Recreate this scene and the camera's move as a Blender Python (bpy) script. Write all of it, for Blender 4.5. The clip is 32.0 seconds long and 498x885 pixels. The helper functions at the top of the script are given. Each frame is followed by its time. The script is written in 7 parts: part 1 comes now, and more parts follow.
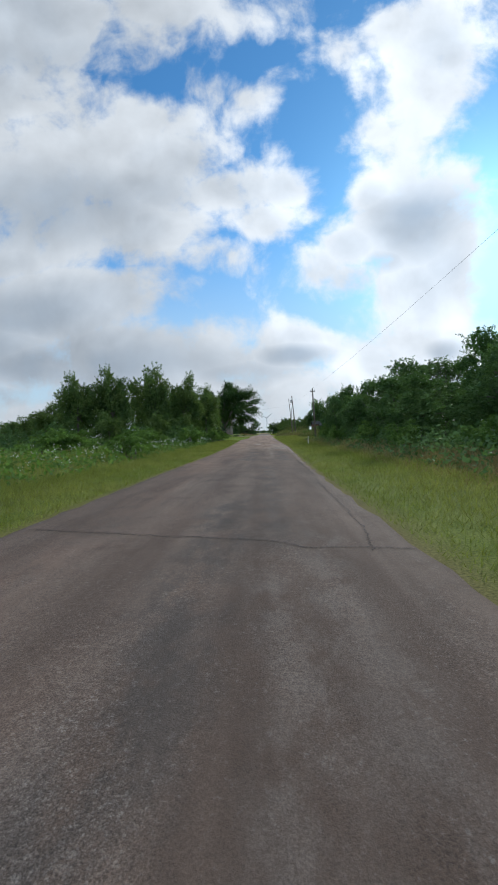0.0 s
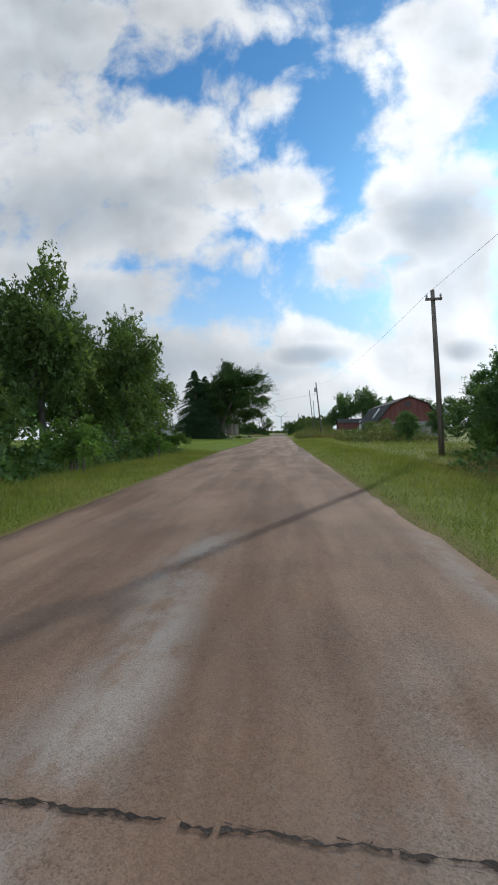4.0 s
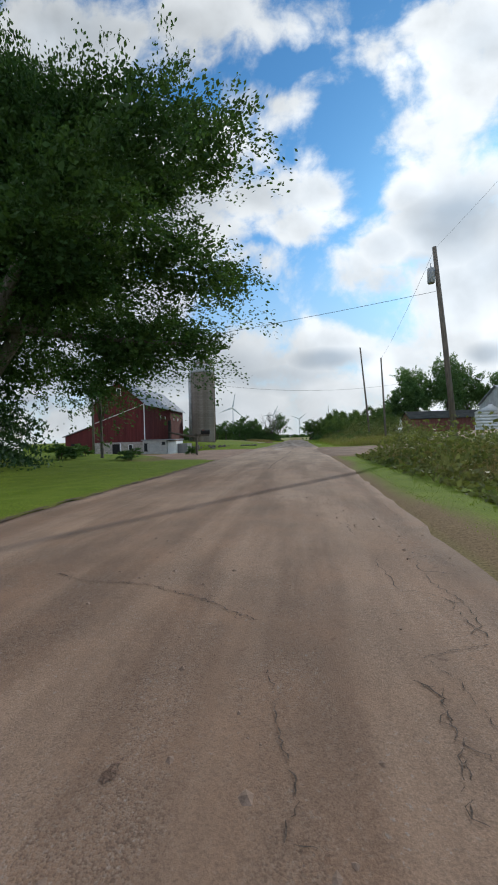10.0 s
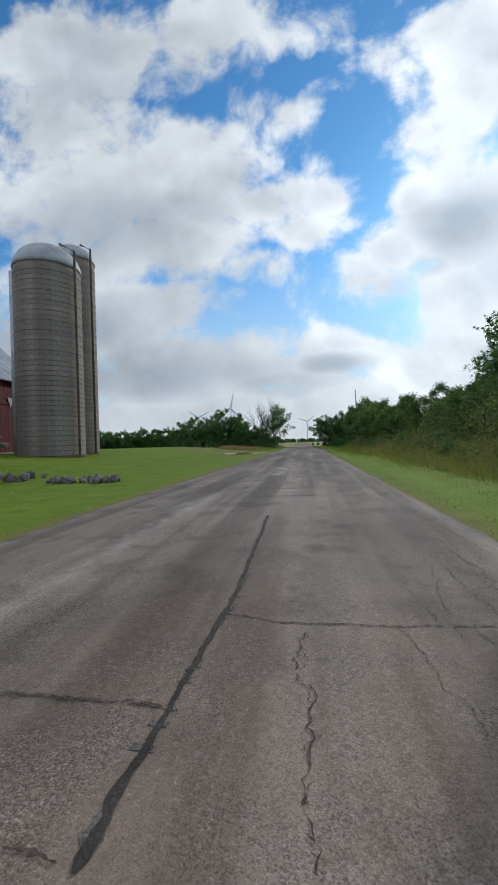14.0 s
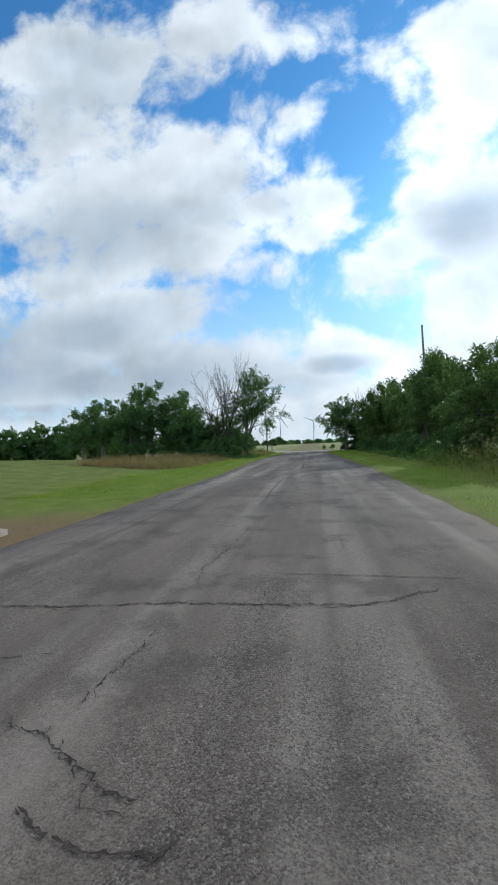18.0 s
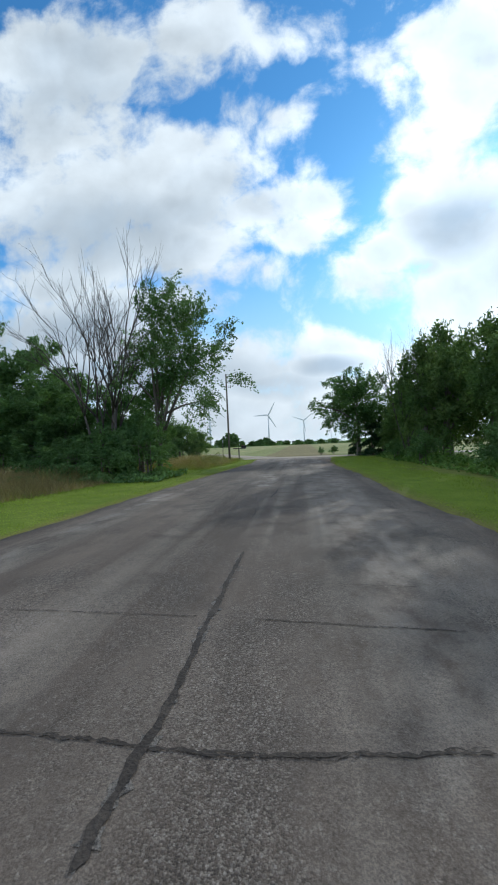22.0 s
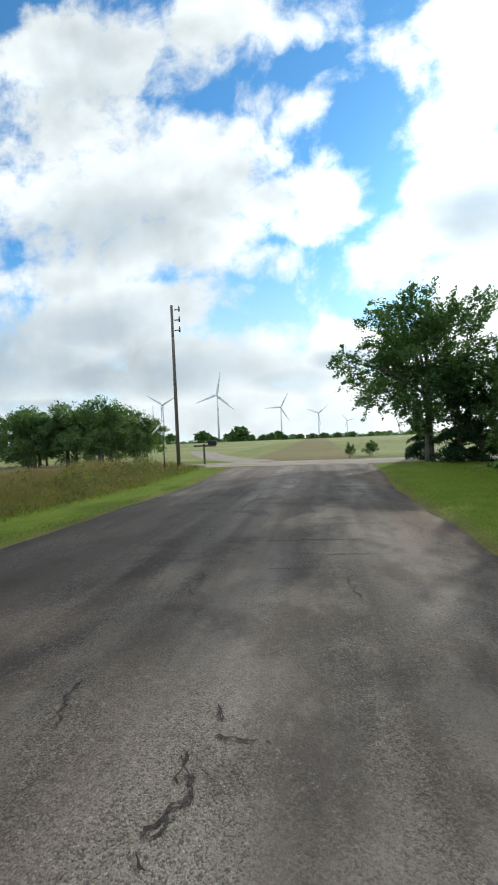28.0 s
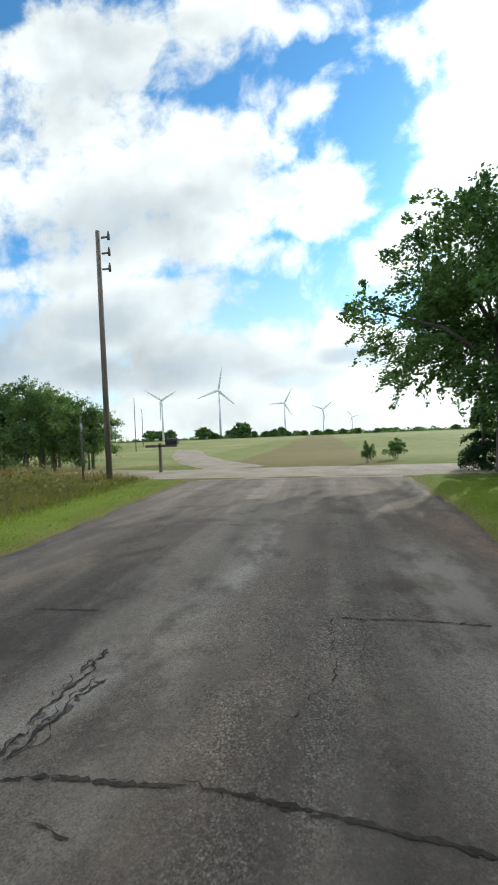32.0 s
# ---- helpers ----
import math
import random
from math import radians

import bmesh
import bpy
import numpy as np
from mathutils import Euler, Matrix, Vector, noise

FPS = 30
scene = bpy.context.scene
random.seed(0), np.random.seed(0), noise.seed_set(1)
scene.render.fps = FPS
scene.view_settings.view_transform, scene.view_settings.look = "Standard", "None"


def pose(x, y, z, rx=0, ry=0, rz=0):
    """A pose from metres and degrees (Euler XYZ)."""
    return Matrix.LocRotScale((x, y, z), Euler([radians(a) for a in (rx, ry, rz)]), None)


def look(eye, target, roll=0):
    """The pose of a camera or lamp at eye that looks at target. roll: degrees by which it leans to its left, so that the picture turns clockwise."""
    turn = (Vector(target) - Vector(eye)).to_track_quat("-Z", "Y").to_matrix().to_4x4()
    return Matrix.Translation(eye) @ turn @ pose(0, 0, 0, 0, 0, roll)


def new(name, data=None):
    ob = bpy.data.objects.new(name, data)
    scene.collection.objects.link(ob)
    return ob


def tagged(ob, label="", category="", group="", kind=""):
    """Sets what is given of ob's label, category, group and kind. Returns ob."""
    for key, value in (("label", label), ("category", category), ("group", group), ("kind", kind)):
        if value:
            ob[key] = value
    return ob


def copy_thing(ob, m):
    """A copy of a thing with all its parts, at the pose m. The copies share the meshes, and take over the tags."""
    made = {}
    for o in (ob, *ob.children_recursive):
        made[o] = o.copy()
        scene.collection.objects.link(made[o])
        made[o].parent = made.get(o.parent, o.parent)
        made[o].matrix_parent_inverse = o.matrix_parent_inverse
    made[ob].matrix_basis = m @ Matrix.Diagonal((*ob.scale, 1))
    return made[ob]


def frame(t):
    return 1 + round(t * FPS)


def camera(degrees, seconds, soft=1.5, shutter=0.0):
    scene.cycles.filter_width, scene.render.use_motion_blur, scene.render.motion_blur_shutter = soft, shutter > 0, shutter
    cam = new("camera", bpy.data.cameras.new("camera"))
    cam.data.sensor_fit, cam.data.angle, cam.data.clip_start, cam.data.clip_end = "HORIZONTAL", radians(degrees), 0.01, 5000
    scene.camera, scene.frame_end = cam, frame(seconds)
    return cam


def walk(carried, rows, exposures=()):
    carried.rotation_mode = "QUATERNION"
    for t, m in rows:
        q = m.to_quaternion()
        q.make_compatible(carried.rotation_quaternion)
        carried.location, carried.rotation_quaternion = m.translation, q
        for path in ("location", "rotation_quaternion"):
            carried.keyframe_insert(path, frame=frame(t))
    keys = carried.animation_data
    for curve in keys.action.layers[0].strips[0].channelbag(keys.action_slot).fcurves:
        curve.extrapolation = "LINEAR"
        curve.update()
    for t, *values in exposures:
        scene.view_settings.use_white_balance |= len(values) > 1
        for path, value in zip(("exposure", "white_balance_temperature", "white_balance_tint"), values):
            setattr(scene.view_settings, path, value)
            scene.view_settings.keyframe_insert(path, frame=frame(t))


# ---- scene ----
cam = camera(64.0, 32.0, soft=1.9, shutter=0.0)
PATH = [  # seconds, metres along the road, tilt, lean, heading
    (0, 0.00, 88.62, 1.80, 2.43),
    (1, 10.31, 88.65, 1.75, 3.57),
    (2, 21.32, 88.67, 1.70, 4.30),
    (3, 32.76, 88.66, 1.65, 4.30),
    (4.5, 50.98, 88.76, 1.57, 4.62),
    (6, 71.71, 88.93, 1.50, 5.50),
    (7, 87.18, 89.03, 1.50, 6.23),
    (8, 102.78, 89.11, 1.50, 6.23),
    (9, 117.70, 89.19, 1.50, 6.23),
    (10, 132.64, 89.37, 1.50, 7.03),
    (10.5, 140.36, 89.47, 1.50, 7.59),
    (11, 148.26, 89.57, 1.50, 8.23),
    (11.5, 156.15, 89.66, 1.50, 8.78),
    (12, 163.86, 89.75, 1.50, 8.94),
    (13, 177.45, 89.93, 1.62, 8.78),
    (14, 189.20, 90.09, 1.74, 8.15),
    (15.5, 208.17, 90.26, 2.04, 8.55),
    (17, 227.28, 90.38, 2.40, 9.03),
    (18, 237.99, 90.41, 2.39, 9.03),
    (19, 245.30, 90.43, 2.39, 8.95),
    (20, 252.00, 90.45, 2.38, 8.71),
    (21, 258.30, 90.49, 2.37, 7.75),
    (22, 264.10, 90.48, 2.37, 7.67),
    (22.5, 266.70, 90.51, 2.36, 8.31),
    (23, 269.10, 90.86, 2.36, 8.87),
    (23.5, 271.30, 91.29, 2.36, 9.50),
    (24, 273.30, 91.11, 2.35, 9.26),
    (24.5, 275.10, 91.20, 2.35, 8.47),
    (25, 276.70, 91.28, 2.35, 7.43),
    (26.5, 280.45, 90.47, 2.34, 7.47),
    (27.5, 282.50, 89.78, 2.33, 8.39),
    (28, 283.50, 89.67, 2.33, 9.74),
    (28.5, 284.50, 88.96, 2.32, 10.29),
    (29, 285.50, 88.96, 2.32, 10.36),
    (30, 287.45, 88.84, 2.31, 11.30),
    (31, 289.40, 88.72, 2.31, 10.44),
    (32, 291.10, 89.20, 2.30, 10.36)]
EYE = 1.4
walk(cam, [(t, pose(0, s, EYE, a, b, c)) for t, s, a, b, c in PATH],
     [(0.0, -0.14, 5950, 8), (3.0, -0.1, 6150, 9), (8.0, -0.22, 6300, 9), (9.0, -0.34, 6300, 9), (10.0, -0.12, 6200, 8), (13.0, -0.2, 6100, 8), (17.0, 0.04, 5800, 6), (23.0, 0.1, 5750, 4), (25.0, 0.17, 5900, 4), (28.0, 0.38, 6250, 4), (32.0, 0.46, 6350, 3)])

# ---- world, sun ----
SUN_AZ, SUN_EL = radians(28.2), radians(21.5)  # to the right of the road's direction, above the horizon
sun_way = Vector((math.sin(SUN_AZ) * math.cos(SUN_EL), math.cos(SUN_AZ) * math.cos(SUN_EL), math.sin(SUN_EL)))
sun = new("sun", bpy.data.lights.new("sun", "SUN"))
sun.data.energy, sun.data.angle, sun.data.color = 2.2, radians(0.5), (1.0, 0.93, 0.82)
sun.matrix_world = look(sun_way * 100, (0, 0, 0))

world = bpy.data.worlds.new("sky")
scene.world = world
world.use_nodes = True
wt = world.node_tree
wt.nodes.clear()


def wn(kind, **kw):
    n = wt.nodes.new(kind)
    for k, v in kw.items():
        if k == "op":
            n.operation = v
        elif k == "clamp":
            n.use_clamp = v
        else:
            n.inputs[int(k[1:])].default_value = v
    return n


def wl(a, b):
    wt.links.new(a, b)


def wmath(op, a, b=None, clamp=False):
    n = wn("ShaderNodeMath", op=op, clamp=clamp)
    for i, v in enumerate((a, b)):
        if v is None:
            continue
        if isinstance(v, (int, float)):
            n.inputs[i].default_value = v
        else:
            wl(v, n.inputs[i])
    return n.outputs[0]


def wramp(fac, lo, hi, a=0.0, b=1.0):
    n = wn("ShaderNodeMapRange", i1=lo, i2=hi, i3=a, i4=b)
    n.interpolation_type = "SMOOTHSTEP"
    wl(fac, n.inputs[0])
    return n.outputs[0]


way = wn("ShaderNodeTexCoord").outputs["Generated"]
sep = wn("ShaderNodeSeparateXYZ")
wl(way, sep.inputs[0])
ahead = wmath("ADD", wmath("ABSOLUTE", sep.outputs[1]), 0.12)
su, sv = wmath("DIVIDE", sep.outputs[0], ahead), wmath("DIVIDE", sep.outputs[2], ahead)
flat = wn("ShaderNodeCombineXYZ")
wl(su, flat.inputs[0])
wl(sv, flat.inputs[1])
# billow noise that breaks up the clouds' outlines
warp = wn("ShaderNodeTexNoise", i2=2.6, i3=4.0, i4=0.5)
wl(flat.outputs[0], warp.inputs[0])
bend = wn("ShaderNodeVectorMath", op="MULTIPLY_ADD")
wl(warp.outputs["Color"], bend.inputs[0])
bend.inputs[1].default_value = (0.16, 0.12, 0)
wl(flat.outputs[0], bend.inputs[2])
shift = wn("ShaderNodeVectorMath", op="SUBTRACT")
wl(bend.outputs[0], shift.inputs[0])
shift.inputs[1].default_value = (0.08, 0.06, 0)


def billow(at, scale, detail, rough):
    n = wn("ShaderNodeTexNoise", i2=scale, i3=detail, i4=rough)
    wl(at, n.inputs[0])
    return n.outputs[0]


n1 = billow(shift.outputs[0], 5.5, 11.0, 0.6)
toward = wn("ShaderNodeVectorMath", op="ADD")
wl(shift.outputs[0], toward.inputs[0])
toward.inputs[1].default_value = (0.02, 0.05, 0)
n1b = billow(toward.outputs[0], 6.0, 5.0, 0.5)
n1c = billow(shift.outputs[0], 6.0, 5.0, 0.5)
slow = billow(flat.outputs[0], 2.4, 3.0, 0.5)
# cloud banks: place across, height, half width, half height, weight
CLOUD_WEST = [(-0.47, 0.891, 0.319, 0.119, 1.00), (-0.20, 0.882, 0.178, 0.102, 1.00), (-0.56, 0.771, 0.207, 0.139, 1.00), (-0.13, 0.890, 0.064, 0.072, 0.80), (-0.45, 0.572, 0.328, 0.176, 1.00), (-0.22, 0.592, 0.184, 0.110, 1.00), (-0.15, 0.638, 0.083, 0.069, 0.90), (-0.25, 0.677, 0.084, 0.062, 0.80),
              (-0.05, 0.530, 0.146, 0.070, 0.95), (0.06, 0.532, 0.087, 0.062, 0.85), (0.05, 0.580, 0.038, 0.052, 0.50), (0.01, 0.454, 0.113, 0.063, 0.85), (0.10, 0.465, 0.063, 0.039, 0.60), (-0.09, 0.389, 0.116, 0.041, 0.70), (-0.33, 0.454, 0.257, 0.098, 1.00)]
CLOUD_LOW = [(-0.51, 0.287, 0.353, 0.102, 1.00), (-0.58, 0.405, 0.160, 0.068, 0.90), (-0.32, 0.304, 0.157, 0.076, 0.90), (-0.37, 0.178, 0.450, 0.103, 1.00), (-0.67, 0.216, 0.216, 0.139, 1.00)]
CLOUD_AHEAD = [(0.06, 0.197, 0.129, 0.057, 1.00), (-0.04, 0.165, 0.166, 0.058, 0.90), (0.17, 0.203, 0.110, 0.036, 0.80), (0.00, 0.088, 0.323, 0.067, 0.90)]
CLOUD_SUN = [(0.33, 0.443, 0.124, 0.135, 1.00), (0.25, 0.502, 0.060, 0.053, 0.90), (0.21, 0.390, 0.092, 0.054, 0.95), (0.13, 0.350, 0.079, 0.056, 0.90), (0.20, 0.321, 0.093, 0.047, 0.90), (0.34, 0.287, 0.160, 0.108, 1.00), (0.31, 0.147, 0.205, 0.142, 1.00), (0.40, 0.384, 0.085, 0.180, 1.00),
             (0.16, 0.442, 0.047, 0.031, 0.55)]
CLOUD_HIGH = [(0.37, 0.738, 0.119, 0.193, 1.00), (0.29, 0.822, 0.086, 0.083, 0.85), (0.33, 0.637, 0.072, 0.072, 0.90), (0.40, 0.529, 0.057, 0.059, 0.80)]
PUFFS = [(-0.00, 0.704, 0.087, 0.054, 0.46), (-0.06, 0.728, 0.065, 0.033, 0.36), (0.00, 0.841, 0.070, 0.040, 0.38), (0.08, 0.848, 0.055, 0.064, 0.42), (0.05, 0.748, 0.063, 0.035, 0.34), (0.18, 0.807, 0.067, 0.085, 0.42), (0.22, 0.738, 0.060, 0.079, 0.45), (0.26, 0.641, 0.081, 0.053, 0.50),
         (0.16, 0.680, 0.061, 0.035, 0.30), (0.14, 0.781, 0.091, 0.057, 0.28)]
CLOUD_ROUND = [(0.0, 0.05, 1.2, 0.075, 0.85), (-1.5, 0.6, 0.6, 0.5, 0.8), (1.5, 0.6, 0.6, 0.4, 0.8), (-0.2, 1.7, 0.7, 0.3, 0.8), (0.9, 1.3, 0.4, 0.3, 0.7)]
BANKS = CLOUD_WEST + CLOUD_LOW + CLOUD_AHEAD + CLOUD_SUN + CLOUD_HIGH + PUFFS + CLOUD_ROUND
total = None
for bx, by, rx, ry, wgt in BANKS:
    d1 = wn("ShaderNodeVectorMath", op="SUBTRACT")
    wl(shift.outputs[0], d1.inputs[0])
    d1.inputs[1].default_value = (bx, by, 0)
    d2 = wn("ShaderNodeVectorMath", op="MULTIPLY")
    wl(d1.outputs[0], d2.inputs[0])
    d2.inputs[1].default_value = (1 / rx, 1 / ry, 0)
    d3 = wn("ShaderNodeVectorMath", op="LENGTH")
    wl(d2.outputs[0], d3.inputs[0])
    one = wramp(d3.outputs["Value"], 0.2, 1.5, wgt, 0.0)
    total = one if total is None else wmath("MAXIMUM", total, one)
# unseen cloud overhead, added to raise the ambient light
total = wmath("MAXIMUM", total, wramp(sv, 1.3, 2.0, 0.0, 0.8))
# grey undersides: place across, height, half width, half height, depth
UNDER = [(0.34, 0.436, 0.109, 0.105, 1.00), (0.28, 0.356, 0.053, 0.034, 0.60), (0.06, 0.172, 0.098, 0.030, 0.90), (-0.46, 0.499, 0.261, 0.098, 0.75), (-0.26, 0.535, 0.153, 0.056, 0.45), (-0.54, 0.288, 0.267, 0.069, 0.80), (-0.41, 0.167, 0.385, 0.069, 0.90), (0.39, 0.173, 0.058, 0.028, 0.80), (-0.47, 0.834, 0.254, 0.061, 0.50), (0.39, 0.787, 0.070, 0.069, 0.40), (-0.06, 0.140, 0.150, 0.034, 0.60),
         (-0.75, 0.22, 0.3, 0.12, 1.0), (-0.7, 0.10, 0.3, 0.03, 0.7)]
under = None
for bx, by, rx, ry, wgt in UNDER:
    d1 = wn("ShaderNodeVectorMath", op="SUBTRACT")
    wl(shift.outputs[0], d1.inputs[0])
    d1.inputs[1].default_value = (bx, by, 0)
    d2 = wn("ShaderNodeVectorMath", op="MULTIPLY")
    wl(d1.outputs[0], d2.inputs[0])
    d2.inputs[1].default_value = (1 / rx, 1 / ry, 0)
    d3 = wn("ShaderNodeVectorMath", op="LENGTH")
    wl(d2.outputs[0], d3.inputs[0])
    one = wramp(d3.outputs["Value"], 0.2, 1.4, wgt, 0.0)
    under = one if under is None else wmath("MAXIMUM", under, one)
noisy = wmath("ADD", total, wmath("MULTIPLY", wmath("SUBTRACT", n1, 0.5), 3.3))
cover = wramp(noisy, 0.06, 0.78)
thick = wmath("MULTIPLY", wramp(wmath("ADD", total, wmath("MULTIPLY", wmath("SUBTRACT", slow, 0.5), 2.2)), 0.5, 1.4), 0.58)
thick = wmath("MAXIMUM", thick, wmath("MULTIPLY", under, wramp(n1c, 0.25, 0.62, 0.55, 1.0)))
relief = wmath("MULTIPLY", wmath("SUBTRACT", n1c, n1b), 0.75)
# clouds glow towards the sun; the unseen side away is lit brighter for ambient light
dot = wn("ShaderNodeVectorMath", op="DOT_PRODUCT")
wl(way, dot.inputs[0])
dot.inputs[1].default_value = (0.39, 0.815, 0.43)
glow = wramp(dot.outputs["Value"], 0.80, 0.985)
away = wramp(dot.outputs["Value"], 0.45, -0.3)
lit = wmath("ADD", wmath("ADD", 0.77, wmath("MULTIPLY", glow, 0.34)), wmath("MULTIPLY", away, 0.62))
shade = wmath("ADD", 1.0, relief)
cl = wmath("MULTIPLY", lit, wmath("MAXIMUM", shade, 0.5))
tone = wt.nodes.new("ShaderNodeMix")
tone.data_type = "RGBA"
wl(thick, tone.inputs[0])
tone.inputs[6].default_value, tone.inputs[7].default_value = (0.985, 1.0, 1.01, 1), (0.44, 0.51, 0.59, 1)
ccol = wn("ShaderNodeVectorMath", op="SCALE")
wl(tone.outputs[2], ccol.inputs[0])
wl(cl, ccol.inputs[3])
sky = wt.nodes.new("ShaderNodeTexSky")
sky.sky_type, sky.sun_disc, sky.sun_elevation, sky.sun_rotation = "NISHITA", False, SUN_EL, SUN_AZ
sky.air_density, sky.dust_density, sky.ozone_density = 1.0, 0.4, 2.0
blue = wn("ShaderNodeVectorMath", op="MULTIPLY")
wl(sky.outputs[0], blue.inputs[0])
blue.inputs[1].default_value = (0.072, 0.132, 0.165)
haze = wt.nodes.new("ShaderNodeMix")
haze.data_type = "RGBA"
wl(wramp(sv, 0.02, 0.5, 0.92, 0.0), haze.inputs[0])
wl(blue.outputs[0], haze.inputs[6])
haze.inputs[7].default_value = (0.60, 0.72, 0.80, 1)
mixed = wt.nodes.new("ShaderNodeMix")
mixed.data_type = "RGBA"
wl(cover, mixed.inputs[0])
wl(haze.outputs[2], mixed.inputs[6])
wl(ccol.outputs[0], mixed.inputs[7])
bg = wn("ShaderNodeBackground", i1=1.0)
wl(mixed.outputs[2], bg.inputs[0])
wl(bg.outputs[0], wt.nodes.new("ShaderNodeOutputWorld").inputs[0])


# ---- materials ----
def mat(name, c1, c2, scale=3.0, rough=0.85, fine=40.0, fine_amount=0.35, bump=0.3, metal=0.0, stretch=(1, 1, 1), island=0.0, each=0.0,
        clear=0.0, patches=(0.38, 0.66)):
    """Two colours mixed by broad patches, broken by fine grain, with relief. island / each: how much single pieces differ."""
    m = bpy.data.materials.new(name)
    m.use_nodes = True
    nt = m.node_tree
    b = nt.nodes["Principled BSDF"]
    tc = nt.nodes.new("ShaderNodeTexCoord")
    mp = nt.nodes.new("ShaderNodeMapping")
    mp.inputs["Scale"].default_value = stretch
    nt.links.new(tc.outputs["Object"], mp.inputs[0])
    a = nt.nodes.new("ShaderNodeTexNoise")
    a.inputs["Scale"].default_value, a.inputs["Detail"].default_value = scale, 5
    nt.links.new(mp.outputs[0], a.inputs[0])
    f = nt.nodes.new("ShaderNodeTexNoise")
    f.inputs["Scale"].default_value, f.inputs["Detail"].default_value = fine, 4
    nt.links.new(mp.outputs[0], f.inputs[0])
    r = nt.nodes.new("ShaderNodeMapRange")
    r.inputs[1].default_value, r.inputs[2].default_value = patches
    nt.links.new(a.outputs[0], r.inputs[0])
    mx = nt.nodes.new("ShaderNodeMix")
    mx.data_type = "RGBA"
    mx.inputs[6].default_value, mx.inputs[7].default_value = (*c1, 1), (*c2, 1)
    nt.links.new(r.outputs[0], mx.inputs[0])
    val = nt.nodes.new("ShaderNodeMapRange")
    val.inputs[1].default_value, val.inputs[2].default_value = 0.25, 0.75
    val.inputs[3].default_value, val.inputs[4].default_value = 1 - fine_amount, 1 + fine_amount
    nt.links.new(f.outputs[0], val.inputs[0])
    sc = nt.nodes.new("ShaderNodeVectorMath")
    sc.operation = "SCALE"
    nt.links.new(mx.outputs[2], sc.inputs[0])
    nt.links.new(val.outputs[0], sc.inputs[3])
    out = sc.outputs[0]
    for amount, node, sock in ((island, "ShaderNodeNewGeometry", "Random Per Island"), (each, "ShaderNodeObjectInfo", "Random")):
        if amount:
            g = nt.nodes.new(node)
            vr = nt.nodes.new("ShaderNodeMapRange")
            vr.inputs[3].default_value, vr.inputs[4].default_value = 1 - amount, 1 + amount
            nt.links.new(g.outputs[sock], vr.inputs[0])
            s2 = nt.nodes.new("ShaderNodeVectorMath")
            s2.operation = "SCALE"
            nt.links.new(out, s2.inputs[0])
            nt.links.new(vr.outputs[0], s2.inputs[3])
            out = s2.outputs[0]
    nt.links.new(out, b.inputs["Base Color"])
    b.inputs["Roughness"].default_value, b.inputs["Metallic"].default_value = rough, metal
    b.inputs["Specular IOR Level"].default_value = 0.3
    if clear:
        b.inputs["Transmission Weight"].default_value = clear
    if bump:
        bp = nt.nodes.new("ShaderNodeBump")
        bp.inputs["Strength"].default_value, bp.inputs["Distance"].default_value = bump, 0.02
        nt.links.new(f.outputs[0], bp.inputs["Height"])
        nt.links.new(bp.outputs[0], b.inputs["Normal"])
    return m


def leafmat(name, c1, c2):
    m = mat(name, c1, c2, scale=0.35, rough=0.6, fine=1.5, fine_amount=0.25, bump=0, island=0.28)
    nt = m.node_tree
    b = nt.nodes["Principled BSDF"]
    tr = nt.nodes.new("ShaderNodeBsdfTranslucent")
    src = b.inputs["Base Color"].links[0].from_socket
    warm = nt.nodes.new("ShaderNodeVectorMath")
    warm.operation = "MULTIPLY"
    warm.inputs[1].default_value = (1.2, 1.25, 0.55)
    nt.links.new(src, warm.inputs[0])
    nt.links.new(warm.outputs[0], tr.inputs[0])
    ms = nt.nodes.new("ShaderNodeMixShader")
    ms.inputs[0].default_value = 0.34
    b.inputs["Specular IOR Level"].default_value = 0.12
    nt.links.new(b.outputs[0], ms.inputs[1])
    nt.links.new(tr.outputs[0], ms.inputs[2])
    nt.links.new(ms.outputs[0], nt.nodes["Material Output"].inputs[0])
    return m


M_LEAF = leafmat("leaf_green", (0.092, 0.170, 0.041), (0.150, 0.245, 0.066))
M_WILLOW = leafmat("leaf_willow", (0.115, 0.185, 0.075), (0.185, 0.265, 0.108))
M_LEAF_WOOD = leafmat("leaf_wood", (0.084, 0.143, 0.047), (0.151, 0.215, 0.072))
M_LEAF_DARK = leafmat("leaf_dark", (0.079, 0.147, 0.056), (0.134, 0.218, 0.084))
M_LEAF_WARM = leafmat("leaf_olive", (0.118, 0.141, 0.051), (0.192, 0.195, 0.079))
M_LEAF_MAPLE = leafmat("leaf_maple", (0.042, 0.086, 0.030), (0.078, 0.136, 0.044))
M_NEEDLE = leafmat("needle", (0.033, 0.069, 0.036), (0.064, 0.113, 0.059))
M_GRASS = leafmat("grass_blade", (0.170, 0.205, 0.045), (0.240, 0.250, 0.075))
M_LAWN = leafmat("lawn_blade", (0.172, 0.250, 0.028), (0.232, 0.300, 0.042))
M_DRY = leafmat("dry_grass", (0.30, 0.22, 0.12), (0.19, 0.17, 0.075))
M_FLOWER = mat("white_blossom", (0.7, 0.7, 0.62), (0.55, 0.55, 0.45), bump=0)
M_BARK = mat("bark", (0.10, 0.085, 0.07), (0.17, 0.15, 0.125), scale=4, stretch=(3, 3, 0.6), bump=0.8)
